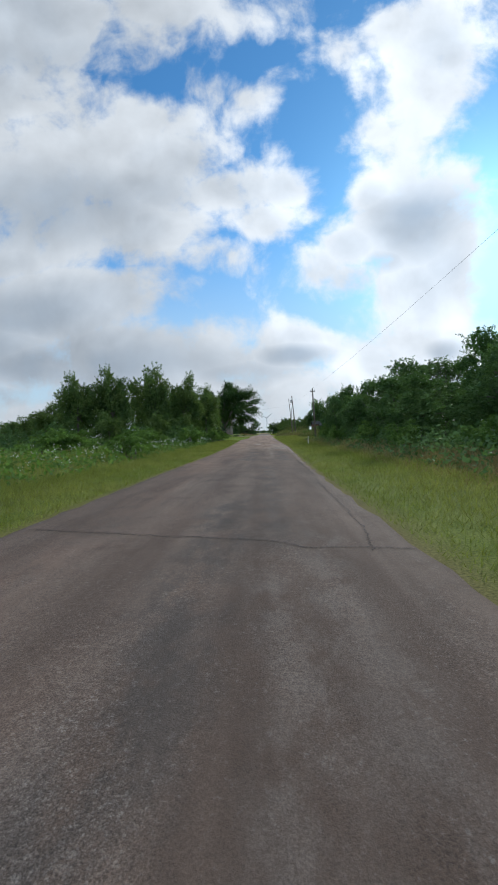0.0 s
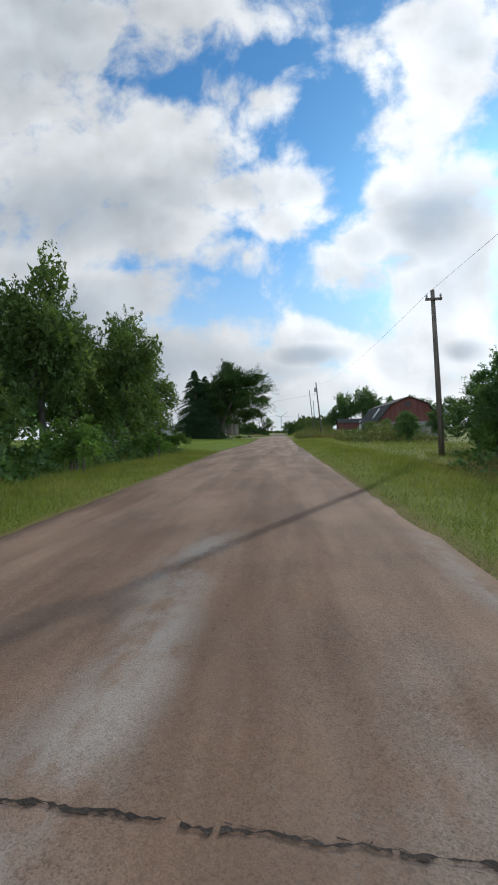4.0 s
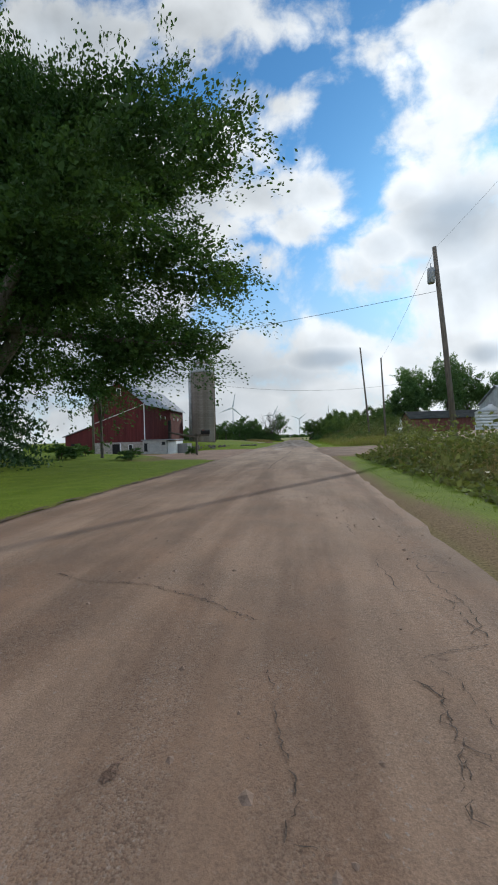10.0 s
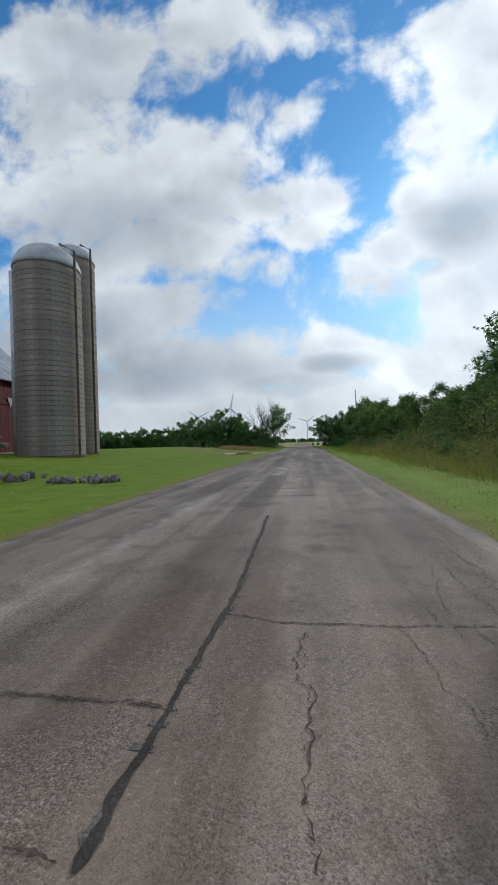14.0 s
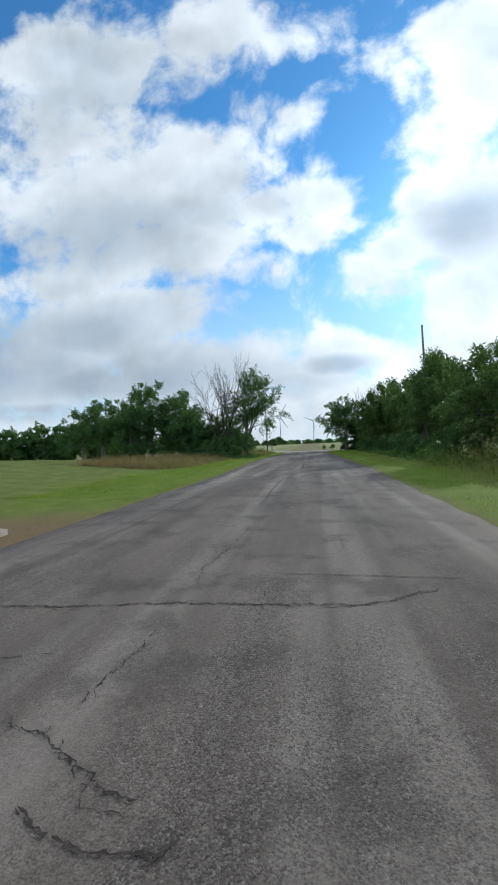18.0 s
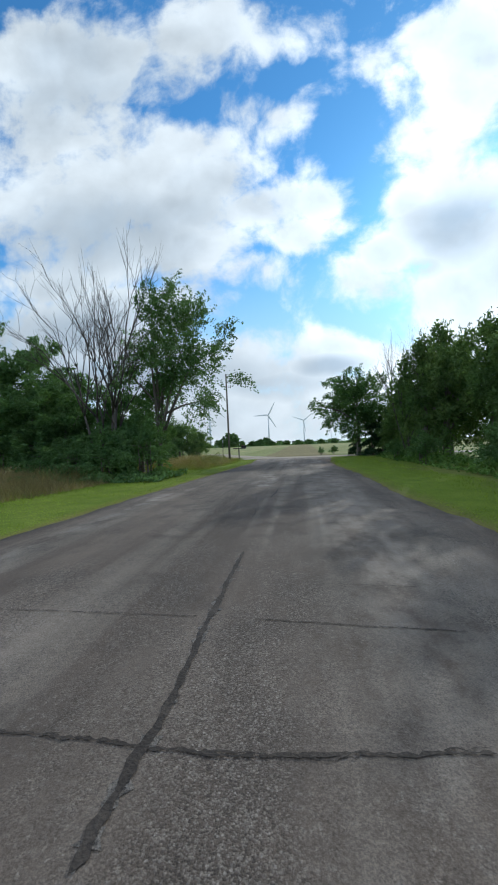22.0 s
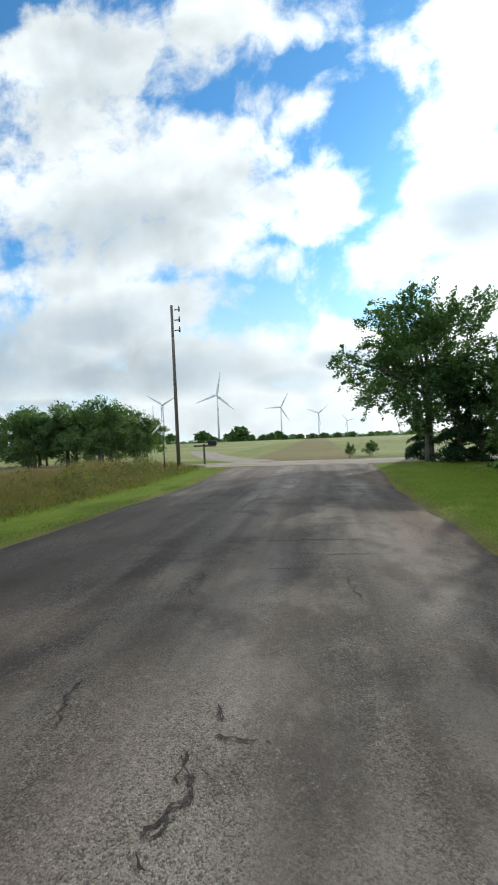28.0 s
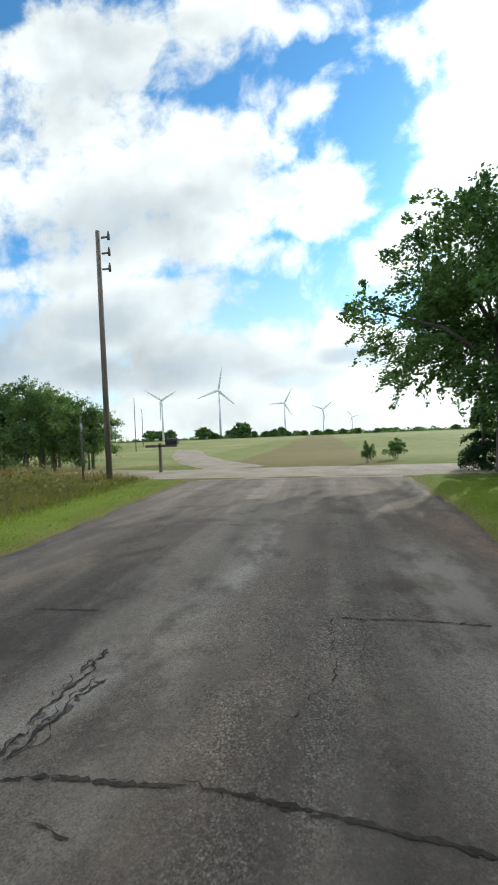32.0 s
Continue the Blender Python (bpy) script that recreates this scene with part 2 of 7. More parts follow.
M_SOIL = mat("dark_soil", (0.075, 0.052, 0.034), (0.125, 0.088, 0.058), scale=5, fine=45, fine_amount=0.6, bump=0.8)
M_SHOULDER = mat("shoulder_dirt", (0.135, 0.080, 0.050), (0.205, 0.132, 0.088), scale=4, fine=40, fine_amount=0.6, bump=1.0)
M_TWIG = mat("dead_twigs", (0.060, 0.052, 0.045), (0.105, 0.092, 0.080), scale=4, stretch=(3, 3, 0.6))
M_DEADWOOD = mat("grey_dead_wood", (0.13, 0.115, 0.10), (0.20, 0.18, 0.16), scale=4, stretch=(3, 3, 0.6))
M_POLE = mat("weathered_pole", (0.13, 0.11, 0.09), (0.21, 0.18, 0.15), scale=2, stretch=(6, 6, 0.5), fine=18, bump=0.5)
M_GREY_METAL = mat("galvanised", (0.34, 0.35, 0.36), (0.46, 0.47, 0.48), scale=1.2, rough=0.65, metal=0.2, fine=8, fine_amount=0.12, bump=0.1)
M_RED = mat("barn_red", (0.090, 0.017, 0.017), (0.125, 0.026, 0.025), scale=0.6, rough=0.8, stretch=(4, 4, 0.4), fine=9, fine_amount=0.25, each=0.12)
M_FADED = mat("faded_red", (0.15, 0.058, 0.050), (0.20, 0.085, 0.072), scale=0.6, stretch=(4, 4, 0.4), fine=9)
M_ROOF = mat("metal_roof", (0.28, 0.295, 0.325), (0.37, 0.385, 0.415), scale=0.4, rough=0.6, metal=0.3, fine=3, fine_amount=0.12, bump=0.1, each=0.06)
M_DARKROOF = mat("dark_roof", (0.035, 0.038, 0.036), (0.06, 0.062, 0.058), scale=0.8, rough=0.95, fine=12)
M_STONE = mat("field_stone", (0.30, 0.27, 0.24), (0.42, 0.39, 0.35), scale=2.5, fine=10, fine_amount=0.3, bump=0.8, each=0.2)
M_RUBBLE = mat("dark_rubble", (0.10, 0.088, 0.075), (0.19, 0.17, 0.15), scale=2.5, fine=10, fine_amount=0.3, bump=0.8, each=0.25)
M_WHITE = mat("white_paint", (0.72, 0.73, 0.74), (0.80, 0.80, 0.80), scale=0.8, rough=0.6, fine=6, fine_amount=0.06, bump=0.1, each=0.03)
M_SIDING = mat("pale_siding", (0.70, 0.715, 0.74), (0.76, 0.775, 0.79), scale=0.5, rough=0.6, fine=5, fine_amount=0.05, bump=0.1, each=0.04)
M_BRICK = mat("brown_brick", (0.22, 0.12, 0.085), (0.30, 0.18, 0.13), scale=5, fine=14)
M_SHINGLE = mat("grey_shingle", (0.13, 0.12, 0.115), (0.20, 0.19, 0.18), scale=1.5, fine=25)
M_SILO = mat("concrete_stave", (0.175, 0.148, 0.125), (0.26, 0.222, 0.188), scale=0.7, rough=0.9, stretch=(1, 1, 0.35), fine=7, fine_amount=0.22, bump=0.4, each=0.10)
M_HOOP = mat("rusty_hoop", (0.12, 0.09, 0.075), (0.19, 0.15, 0.12), fine=10)
M_BIN = mat("pale_galvanised", (0.55, 0.56, 0.57), (0.66, 0.67, 0.68), scale=1.0, rough=0.5, metal=0.1, fine=8, fine_amount=0.08, bump=0.1)
# flat near-black that stands for the shade inside doorways
M_DARK = mat("painted_doorway_dark", (0.012, 0.012, 0.012), (0.02, 0.02, 0.02), bump=0)
M_GLASS = mat("window_glass", (0.02, 0.024, 0.03), (0.03, 0.035, 0.04), rough=0.08, bump=0)
M_BLOCK = mat("grey_block", (0.38, 0.37, 0.36), (0.47, 0.46, 0.44), scale=1.5, fine=8, fine_amount=0.15)
M_BLOCK_OLD = mat("old_block", (0.19, 0.185, 0.19), (0.27, 0.262, 0.26), scale=0.8, fine=8, fine_amount=0.2)
M_TURBINE = mat("turbine_white", (0.62, 0.65, 0.68), (0.68, 0.7, 0.72), scale=0.1, fine=1, fine_amount=0.03, bump=0)
M_WIRE = mat("wire", (0.03, 0.03, 0.03), (0.05, 0.05, 0.05), bump=0)
M_BLACK = mat("black_metal", (0.015, 0.015, 0.016), (0.03, 0.03, 0.03), rough=0.5, bump=0)
M_DRIVE = mat("dirt_drive", (0.205, 0.128, 0.088), (0.29, 0.192, 0.136), scale=0.6, fine=18, fine_amount=0.45, bump=1.0)
M_RUTS = mat("rutted_soil", (0.135, 0.078, 0.048), (0.215, 0.135, 0.088), scale=0.5, fine=14, fine_amount=0.5, bump=1.4)
M_GRAVEL = mat("gravel", (0.27, 0.212, 0.16), (0.36, 0.295, 0.232), scale=0.8, fine=22, fine_amount=0.4, bump=1.0)
M_PALE = mat("pale_gravel", (0.30, 0.235, 0.175), (0.38, 0.305, 0.235), scale=1.2, fine=22, fine_amount=0.25, bump=0.6)
M_MUD = mat("dried_mud", (0.19, 0.125, 0.09), (0.27, 0.19, 0.145), scale=1.5, fine=20, bump=0.8)
M_TAR = mat("crack_tar", (0.034, 0.026, 0.021), (0.062, 0.049, 0.040), scale=4, fine=50, bump=0.6)

M_CHIP = mat("chipped_asphalt", (0.105, 0.090, 0.078), (0.165, 0.143, 0.124), scale=9, fine=60, fine_amount=0.6, bump=1.2)
M_TAR_DUSTY = mat("dusty_crack_tar", (0.062, 0.043, 0.032), (0.115, 0.083, 0.064), scale=3, fine=40, fine_amount=0.5, bump=0.8)


def road_material():
    """Worn asphalt: aggregate grain, wheel tracks along the road, a film of farm dirt that is thick by the farm and
    gone further on, and brightness scaled by stretch.
    """
    m = bpy.data.materials.new("worn_asphalt")
    m.use_nodes = True
    nt = m.node_tree
    b = nt.nodes["Principled BSDF"]
    link = nt.links.new
    tc = nt.nodes.new("ShaderNodeTexCoord").outputs["Object"]
    xyz = nt.nodes.new("ShaderNodeSeparateXYZ")
    link(tc, xyz.inputs[0])

    def noise_at(scale, detail, stretch=(1, 1, 1), rough=0.55):
        mp = nt.nodes.new("ShaderNodeMapping")
        mp.inputs["Scale"].default_value = stretch
        link(tc, mp.inputs[0])
        n = nt.nodes.new("ShaderNodeTexNoise")
        n.inputs["Scale"].default_value, n.inputs["Detail"].default_value, n.inputs["Roughness"].default_value = scale, detail, rough
        link(mp.outputs[0], n.inputs[0])
        return n.outputs[0]

    def span(v, lo, hi, a=0.0, c=1.0):
        n = nt.nodes.new("ShaderNodeMapRange")
        n.interpolation_type = "SMOOTHSTEP"
        for i, q in zip((1, 2, 3, 4), (lo, hi, a, c)):
            n.inputs[i].default_value = q
        link(v, n.inputs[0])
        return n.outputs[0]

    def calc(op, p, q):
        n = nt.nodes.new("ShaderNodeMath")
        n.operation = op
        for i, v in enumerate((p, q)):
            if isinstance(v, (int, float)):
                n.inputs[i].default_value = v
            else:
                link(v, n.inputs[i])
        return n.outputs[0]

    def blend(fac, p, q):
        n = nt.nodes.new("ShaderNodeMix")
        n.data_type = "RGBA"
        link(fac, n.inputs[0])
        for i, v in ((6, p), (7, q)):
            if isinstance(v, tuple):
                n.inputs[i].default_value = (*v, 1)
            else:
                link(v, n.inputs[i])
        return n.outputs[2]

    broad = noise_at(0.35, 4, (1.0, 0.25, 1))
    tracks = noise_at(1.1, 3, (1.0, 0.03, 1))
    blot = noise_at(1.3, 5)
    grain = noise_at(100, 3, rough=0.7)
    grain2 = noise_at(30, 4, rough=0.75)
    worn = noise_at(0.9, 4, (1.0, 0.12, 1), 0.6)
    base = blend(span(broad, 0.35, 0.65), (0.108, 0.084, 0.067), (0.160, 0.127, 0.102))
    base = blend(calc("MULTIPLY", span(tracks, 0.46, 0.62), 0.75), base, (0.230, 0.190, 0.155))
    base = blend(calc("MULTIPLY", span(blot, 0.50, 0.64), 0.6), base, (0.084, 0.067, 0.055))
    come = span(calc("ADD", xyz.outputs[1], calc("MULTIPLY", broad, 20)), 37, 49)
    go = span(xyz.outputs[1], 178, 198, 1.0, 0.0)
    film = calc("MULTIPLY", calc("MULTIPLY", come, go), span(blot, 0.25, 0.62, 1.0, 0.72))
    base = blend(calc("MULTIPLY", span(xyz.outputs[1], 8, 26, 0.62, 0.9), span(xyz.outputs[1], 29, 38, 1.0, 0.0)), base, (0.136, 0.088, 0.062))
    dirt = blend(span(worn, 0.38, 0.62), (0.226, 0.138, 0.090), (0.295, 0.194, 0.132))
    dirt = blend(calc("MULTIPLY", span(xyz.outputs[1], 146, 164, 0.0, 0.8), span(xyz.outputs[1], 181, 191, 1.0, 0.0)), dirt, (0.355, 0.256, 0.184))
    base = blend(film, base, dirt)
    specks = calc("MULTIPLY", span(noise_at(11, 2), 0.66, 0.72), span(noise_at(0.6, 3), 0.42, 0.6))
    base = blend(calc("MULTIPLY", calc("MULTIPLY", specks, film), 0.7), base, (0.12, 0.07, 0.047))
    ragged = span(noise_at(2.2, 6, (1, 0.6, 1), 0.65), 0.36, 0.6)
    for nm, colour in (("pale", (0.33, 0.287, 0.245)), ("dark", (0.080, 0.067, 0.057)), ("red", (0.215, 0.138, 0.098)), ("mud", (0.105, 0.062, 0.042))):
        at_ = nt.nodes.new("ShaderNodeAttribute")
        at_.attribute_name = nm
        base = blend(calc("MULTIPLY", at_.outputs["Fac"], ragged), base, colour)
    base = blend(calc("MULTIPLY", span(grain2, 0.56, 0.70), span(noise_at(1.7, 4), 0.42, 0.64, 0.15, 0.75)), base, (0.225, 0.198, 0.172))
    # single stones of the aggregate, bare in worn patches, and pits where stones are lost
    def stones(size):
        v = nt.nodes.new("ShaderNodeTexVoronoi")
        v.inputs["Scale"].default_value = size
        link(tc, v.inputs["Vector"])
        s3 = nt.nodes.new("ShaderNodeSeparateXYZ")
        link(v.outputs["Color"], s3.inputs[0])
        return s3.outputs[0], v.outputs["Distance"]

    tone1, dist1 = stones(120)
    tone2, dist2 = stones(62)
    bare = calc("MULTIPLY", span(noise_at(0.85, 6, (1.0, 0.35, 1), 0.68), 0.44, 0.62), calc("MULTIPLY", span(film, 0.0, 1.0, 1.0, 0.42), span(xyz.outputs[1], 36, 60, 0.4, 1.0)))
    base = blend(calc("MULTIPLY", span(tone1, 0.62, 0.80), calc("MULTIPLY", bare, 0.42)), base, (0.27, 0.232, 0.195))
    base = blend(calc("MULTIPLY", calc("MULTIPLY", span(tone2, 0.80, 0.86), span(dist2, 0.35, 0.5, 1.0, 0.0)), calc("MULTIPLY", bare, 0.55)), base, (0.33, 0.287, 0.245))
    base = blend(calc("MULTIPLY", span(tone1, 0.34, 0.18), calc("ADD", 0.18, calc("MULTIPLY", bare, 0.4))), base, (0.047, 0.037, 0.031))
    both = calc("ADD", calc("MULTIPLY", grain, 0.65), calc("MULTIPLY", grain2, 0.35))
    sc = nt.nodes.new("ShaderNodeVectorMath")
    sc.operation = "SCALE"
    link(base, sc.inputs[0])
    # brightness put in by stretch; the last metres are lifted against the trees' shade
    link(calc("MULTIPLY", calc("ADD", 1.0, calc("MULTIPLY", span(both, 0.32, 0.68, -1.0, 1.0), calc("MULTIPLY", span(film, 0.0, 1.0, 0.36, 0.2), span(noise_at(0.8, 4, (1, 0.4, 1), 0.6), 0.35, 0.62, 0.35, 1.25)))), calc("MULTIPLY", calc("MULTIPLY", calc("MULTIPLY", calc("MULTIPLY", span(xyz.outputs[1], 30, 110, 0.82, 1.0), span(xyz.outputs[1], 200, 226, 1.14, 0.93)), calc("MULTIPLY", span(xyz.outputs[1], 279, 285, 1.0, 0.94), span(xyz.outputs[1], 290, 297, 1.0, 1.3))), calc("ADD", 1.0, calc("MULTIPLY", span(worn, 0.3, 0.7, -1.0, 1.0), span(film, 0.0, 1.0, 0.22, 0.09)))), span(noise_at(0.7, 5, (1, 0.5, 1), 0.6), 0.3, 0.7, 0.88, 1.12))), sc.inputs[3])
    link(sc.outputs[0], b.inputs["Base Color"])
    b.inputs["Roughness"].default_value = 0.88
    b.inputs["Specular IOR Level"].default_value = 0.2
    bp = nt.nodes.new("ShaderNodeBump")
    bp.inputs["Strength"].default_value, bp.inputs["Distance"].default_value = 0.5, 0.012
    link(calc("SUBTRACT", both, calc("MULTIPLY", calc("MULTIPLY", dist1, bare), 0.7)), bp.inputs["Height"])
    link(bp.outputs[0], b.inputs["Normal"])
    return m


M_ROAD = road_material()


def ground_material():
    """Grass and soil; the attribute 'mown' turns rough grass into lawn, 'crop' into pale ripe field."""
    m = bpy.data.materials.new("grassland")
    m.use_nodes = True
    nt = m.node_tree
    b = nt.nodes["Principled BSDF"]
    link = nt.links.new
    tc = nt.nodes.new("ShaderNodeTexCoord").outputs["Object"]

    def noise_at(scale, detail):
        n = nt.nodes.new("ShaderNodeTexNoise")
        n.inputs["Scale"].default_value, n.inputs["Detail"].default_value = scale, detail
        link(tc, n.inputs[0])
        return n.outputs[0]

    def attr(name):
        n = nt.nodes.new("ShaderNodeAttribute")
        n.attribute_name = name
        return n.outputs["Fac"]

    def blend(fac, p, q):
        n = nt.nodes.new("ShaderNodeMix")
        n.data_type = "RGBA"
        link(fac, n.inputs[0])
        for i, v in ((6, p), (7, q)):
            if isinstance(v, tuple):
                n.inputs[i].default_value = (*v, 1)
            else:
                link(v, n.inputs[i])
        return n.outputs[2]

    def span(v, lo, hi, a=0.0, c=1.0):
        n = nt.nodes.new("ShaderNodeMapRange")
        for i, q in zip((1, 2, 3, 4), (lo, hi, a, c)):
            n.inputs[i].default_value = q
        link(v, n.inputs[0])
        return n.outputs[0]

    big, mid, fine = noise_at(0.12, 4), noise_at(1.2, 5), noise_at(30, 6)
    rough = blend(span(mid, 0.35, 0.65), (0.110, 0.135, 0.026), (0.170, 0.180, 0.046))
    lawn = blend(span(mid, 0.35, 0.65), (0.108, 0.158, 0.014), (0.148, 0.198, 0.024))
    crop = blend(span(big, 0.35, 0.65), (0.20, 0.225, 0.085), (0.30, 0.275, 0.12))
    col = blend(attr("mown"), rough, lawn)
    col = blend(attr("crop"), col, crop)
    col = blend(attr("soil"), col, (0.185, 0.116, 0.068))
    sc = nt.nodes.new("ShaderNodeVectorMath")
    sc.operation = "SCALE"
    link(col, sc.inputs[0])
    link(span(fine, 0.3, 0.7, 0.6, 1.4), sc.inputs[3])
    link(sc.outputs[0], b.inputs["Base Color"])
    b.inputs["Roughness"].default_value = 0.95
    b.inputs["Specular IOR Level"].default_value = 0.1
    bp = nt.nodes.new("ShaderNodeBump")
    bp.inputs["Strength"].default_value, bp.inputs["Distance"].default_value = 0.5, 0.025
    link(fine, bp.inputs["Height"])
    link(bp.outputs[0], b.inputs["Normal"])
    return m


M_GROUND = ground_material()

# ---- the lie of the land ----
EDGE_LEFT = [(-60, -3.9), (0, -3.95), (15, -3.9), (26, -3.7), (38, -3.8), (60, -4.4), (78, -5.0), (93, -4.65), (108, -4.55), (124, -5.0), (139, -5.5), (186, -5.5), (195, -4.75), (233, -4.75),
             (250, -4.77), (257, -4.6), (264, -4.8), (270, -5.15), (275, -5.05), (282, -4.8), (288.5, -4.55), (292, -4.4), (296, -4.12), (304, -4.6)]
EDGE_RIGHT = [(-60, 1.8), (4, 1.77), (14, 1.65), (25, 1.8), (37, 2.05), (60, 1.9), (79, 1.8), (91, 1.8), (107, 1.85), (122, 2.0), (137, 1.85), (150, 2.2), (170, 2.2), (184, 2.55), (200, 2.5), (233, 2.5),
              (245, 2.78), (252, 2.82), (260, 2.95), (265, 2.75), (271, 2.75), (275, 2.45), (282, 2.4), (289, 1.95), (295, 1.96), (298, 2.24), (304, 2.6)]
ROAD_END = 304.0


def edge_l(y):
    return np.interp(y, [e[0] for e in EDGE_LEFT], [e[1] for e in EDGE_LEFT])


def edge_r(y):
    return np.interp(y, [e[0] for e in EDGE_RIGHT], [e[1] for e in EDGE_RIGHT])


def sstep(v, a, b):
    t = np.clip((v - a) / (b - a), 0, 1)
    return t * t * (3 - 2 * t)


def gz(x, y):
    """Height of the ground."""
    x, y = np.asarray(x, float), np.asarray(y, float)
    near = sstep(y, 60, 150) * (1 - sstep(y, 262, 292))
    left = sstep(-x, 9, 26) * (0.6 + 0.5 * sstep(y, 204, 214)) * near
    yard = -1.6 * sstep(-x, 10, 21) * sstep(y, 166, 178) * (1 - sstep(y, 204.0, 211.0)) * (1 - sstep(-x, 60, 110))
    right = sstep(x, 9, 28) * 1.7 * sstep(y, 135, 190) * (1 - sstep(y, 262, 292))
    rough = 0.05 * np.sin(x * 0.9 + 1.3 * np.sin(y * 0.23)) * np.sin(y * 0.71 + x * 0.13) * sstep(np.abs(x), 5, 9)
    return left + yard + right + rough


def gzf(x, y):
    return float(gz(x, y))


def box_bm(bm, cx, cy, cz, sx, sy, sz, rot=0.0, bevel=0.0):
    r = bmesh.ops.create_cube(bm, size=1.0, matrix=Matrix.Translation((cx, cy, cz)) @ Matrix.Rotation(rot, 4, "Z") @ Matrix.Diagonal((sx, sy, sz, 1)))
    if bevel:
        es = list({e for v in r["verts"] for e in v.link_edges})
        bmesh.ops.bevel(bm, geom=es, offset=bevel, segments=1, affect="EDGES")
    return bm


def tube_bm(bm, points, radii, sides=8):
    """A tapered tube along points."""
    rings = []
    for i, (p, r) in enumerate(zip(points, radii)):
        p = Vector(p)
        a = Vector(points[max(i - 1, 0)])
        b = Vector(points[min(i + 1, len(points) - 1)])
        d = (b - a).normalized() if (b - a).length > 1e-6 else Vector((0, 0, 1))
        s = d.orthogonal().normalized() if abs(d.z) < 0.9 else Vector((1, 0, 0))
        s = (s - d * s.dot(d)).normalized()
        u = d.cross(s)
        rings.append([bm.verts.new(p + (s * math.cos(k * math.tau / sides) + u * math.sin(k * math.tau / sides)) * r) for k in range(sides)])
    for a, b in zip(rings, rings[1:]):
        for k in range(sides):
            f = bm.faces.new((a[k], a[(k + 1) % sides], b[(k + 1) % sides], b[k]))
            f.smooth = True
    bm.faces.new(rings[0][::-1])
    bm.faces.new(rings[-1])
    return bm


def poly_prism(bm, pts, axis, a, b):
    """A prism over the outline pts (2D), swept along the axis from a to b."""
    def place(p, t):
        return {"x": (t, p[0], p[1]), "y": (p[0], t, p[1]), "z": (p[0], p[1], t)}[axis]
    lo = [bm.verts.new(place(p, a)) for p in pts]
    hi = [bm.verts.new(place(p, b)) for p in pts]
    n = len(pts)
    bm.faces.new(lo)
    bm.faces.new(hi[::-1])
    for i in range(n):
        bm.faces.new((lo[i], hi[i], hi[(i + 1) % n], lo[(i + 1) % n]))
    bmesh.ops.recalc_face_normals(bm, faces=bm.faces)
    return bm


def mesh_of(name, bm, material):
    me = bpy.data.meshes.new(name)
    bm.to_mesh(me)
    bm.free()
    me.materials.append(material)
    return me


def part(name, bm, material, parent=None, label=""):
    """Links a bmesh as one mesh object under a thing or a part."""
    ob = new(name, mesh_of(name, bm, material))
    if parent is not None:
        ob.parent = parent
    if label:
        ob["label"] = label
    return ob


def piece(name, me, parent, m):
    ob = new(name, me)
    ob.parent = parent
    ob.matrix_basis = m
    return ob


def thing(name, x, y, z, label, category, group="", kind=""):
    ob = new(name)
    ob.location = (x, y, z)
    return tagged(ob, label, category, group, kind)


def cloud_mesh(name, verts, per, material):
    """A mesh of many loose flat pieces, each of `per` corners; verts: array (n, per, 3)."""
    n = len(verts)
    me = bpy.data.meshes.new(name)
    me.vertices.add(n * per)
    me.vertices.foreach_set("co", np.ascontiguousarray(verts, np.float32).ravel())
    me.loops.add(n * per)
    me.loops.foreach_set("vertex_index", np.arange(n * per, dtype=np.int32))
    me.polygons.add(n)
    me.polygons.foreach_set("loop_start", np.arange(0, n * per, per, dtype=np.int32))
    me.update(calc_edges=True)
    me.materials.append(material)
    return me


rng = np.random.default_rng(7)


def leaf_quads(centres, size, droop=0.0, along=None):
    """Diamond leaves at the centres, turned every way, or by and large along a direction."""
    n = len(centres)
    a = rng.normal(size=(n, 3))
    if along is not None:
        a = a * 0.55 + along * 1.1
    a[:, 2] = a[:, 2] * 0.7 - droop
    a /= np.linalg.norm(a, axis=1, keepdims=True)
    b = np.cross(a, rng.normal(size=(n, 3)))
    b /= np.linalg.norm(b, axis=1, keepdims=True) + 1e-9
    s = np.reshape(size, (-1, 1)) * rng.uniform(0.6, 1.35, (n, 1))
    fold = np.cross(a, b) * s * 0.18
    return np.stack([centres - a * s, centres + b * s * 0.55 + fold, centres + a * s, centres - b * s * 0.55 + fold], 1)


def leaf_triangles(centres, size, droop=0.0, along=None):
    """Small three-cornered leaves, turned every way or by and large along a direction."""
    q = leaf_quads(centres, size * 1.15, droop, along)
    return np.stack([q[:, 0], q[:, 1] * 0.7 + q[:, 2] * 0.3, q[:, 2] * 0.45 + q[:, 3] * 0.55], 1)


def blob_points(blobs, n):
    """Points through lumpy balls, most of them near the skin."""
    vol = np.array([b[3] * b[4] * b[5] for b in blobs]) ** 0.67
    pick = rng.choice(len(blobs), n, p=vol / vol.sum())
    B = np.array(blobs)[pick]
    d = rng.normal(size=(n, 3))
    d /= np.linalg.norm(d, axis=1, keepdims=True)
    lump = 1 + 0.16 * np.sin(d[:, 0] * 5 + pick) * np.sin(d[:, 1] * 6 + 2 * pick) + 0.12 * np.sin(d[:, 2] * 9 + pick)
    r = rng.uniform(0.2, 1.0, n) ** 0.5 * lump * np.where(rng.uniform(0, 1, n) < 0.07, rng.uniform(1.0, 1.35, n), 1.0)
    return B[:, :3] + d * B[:, 3:6] * r[:, None]


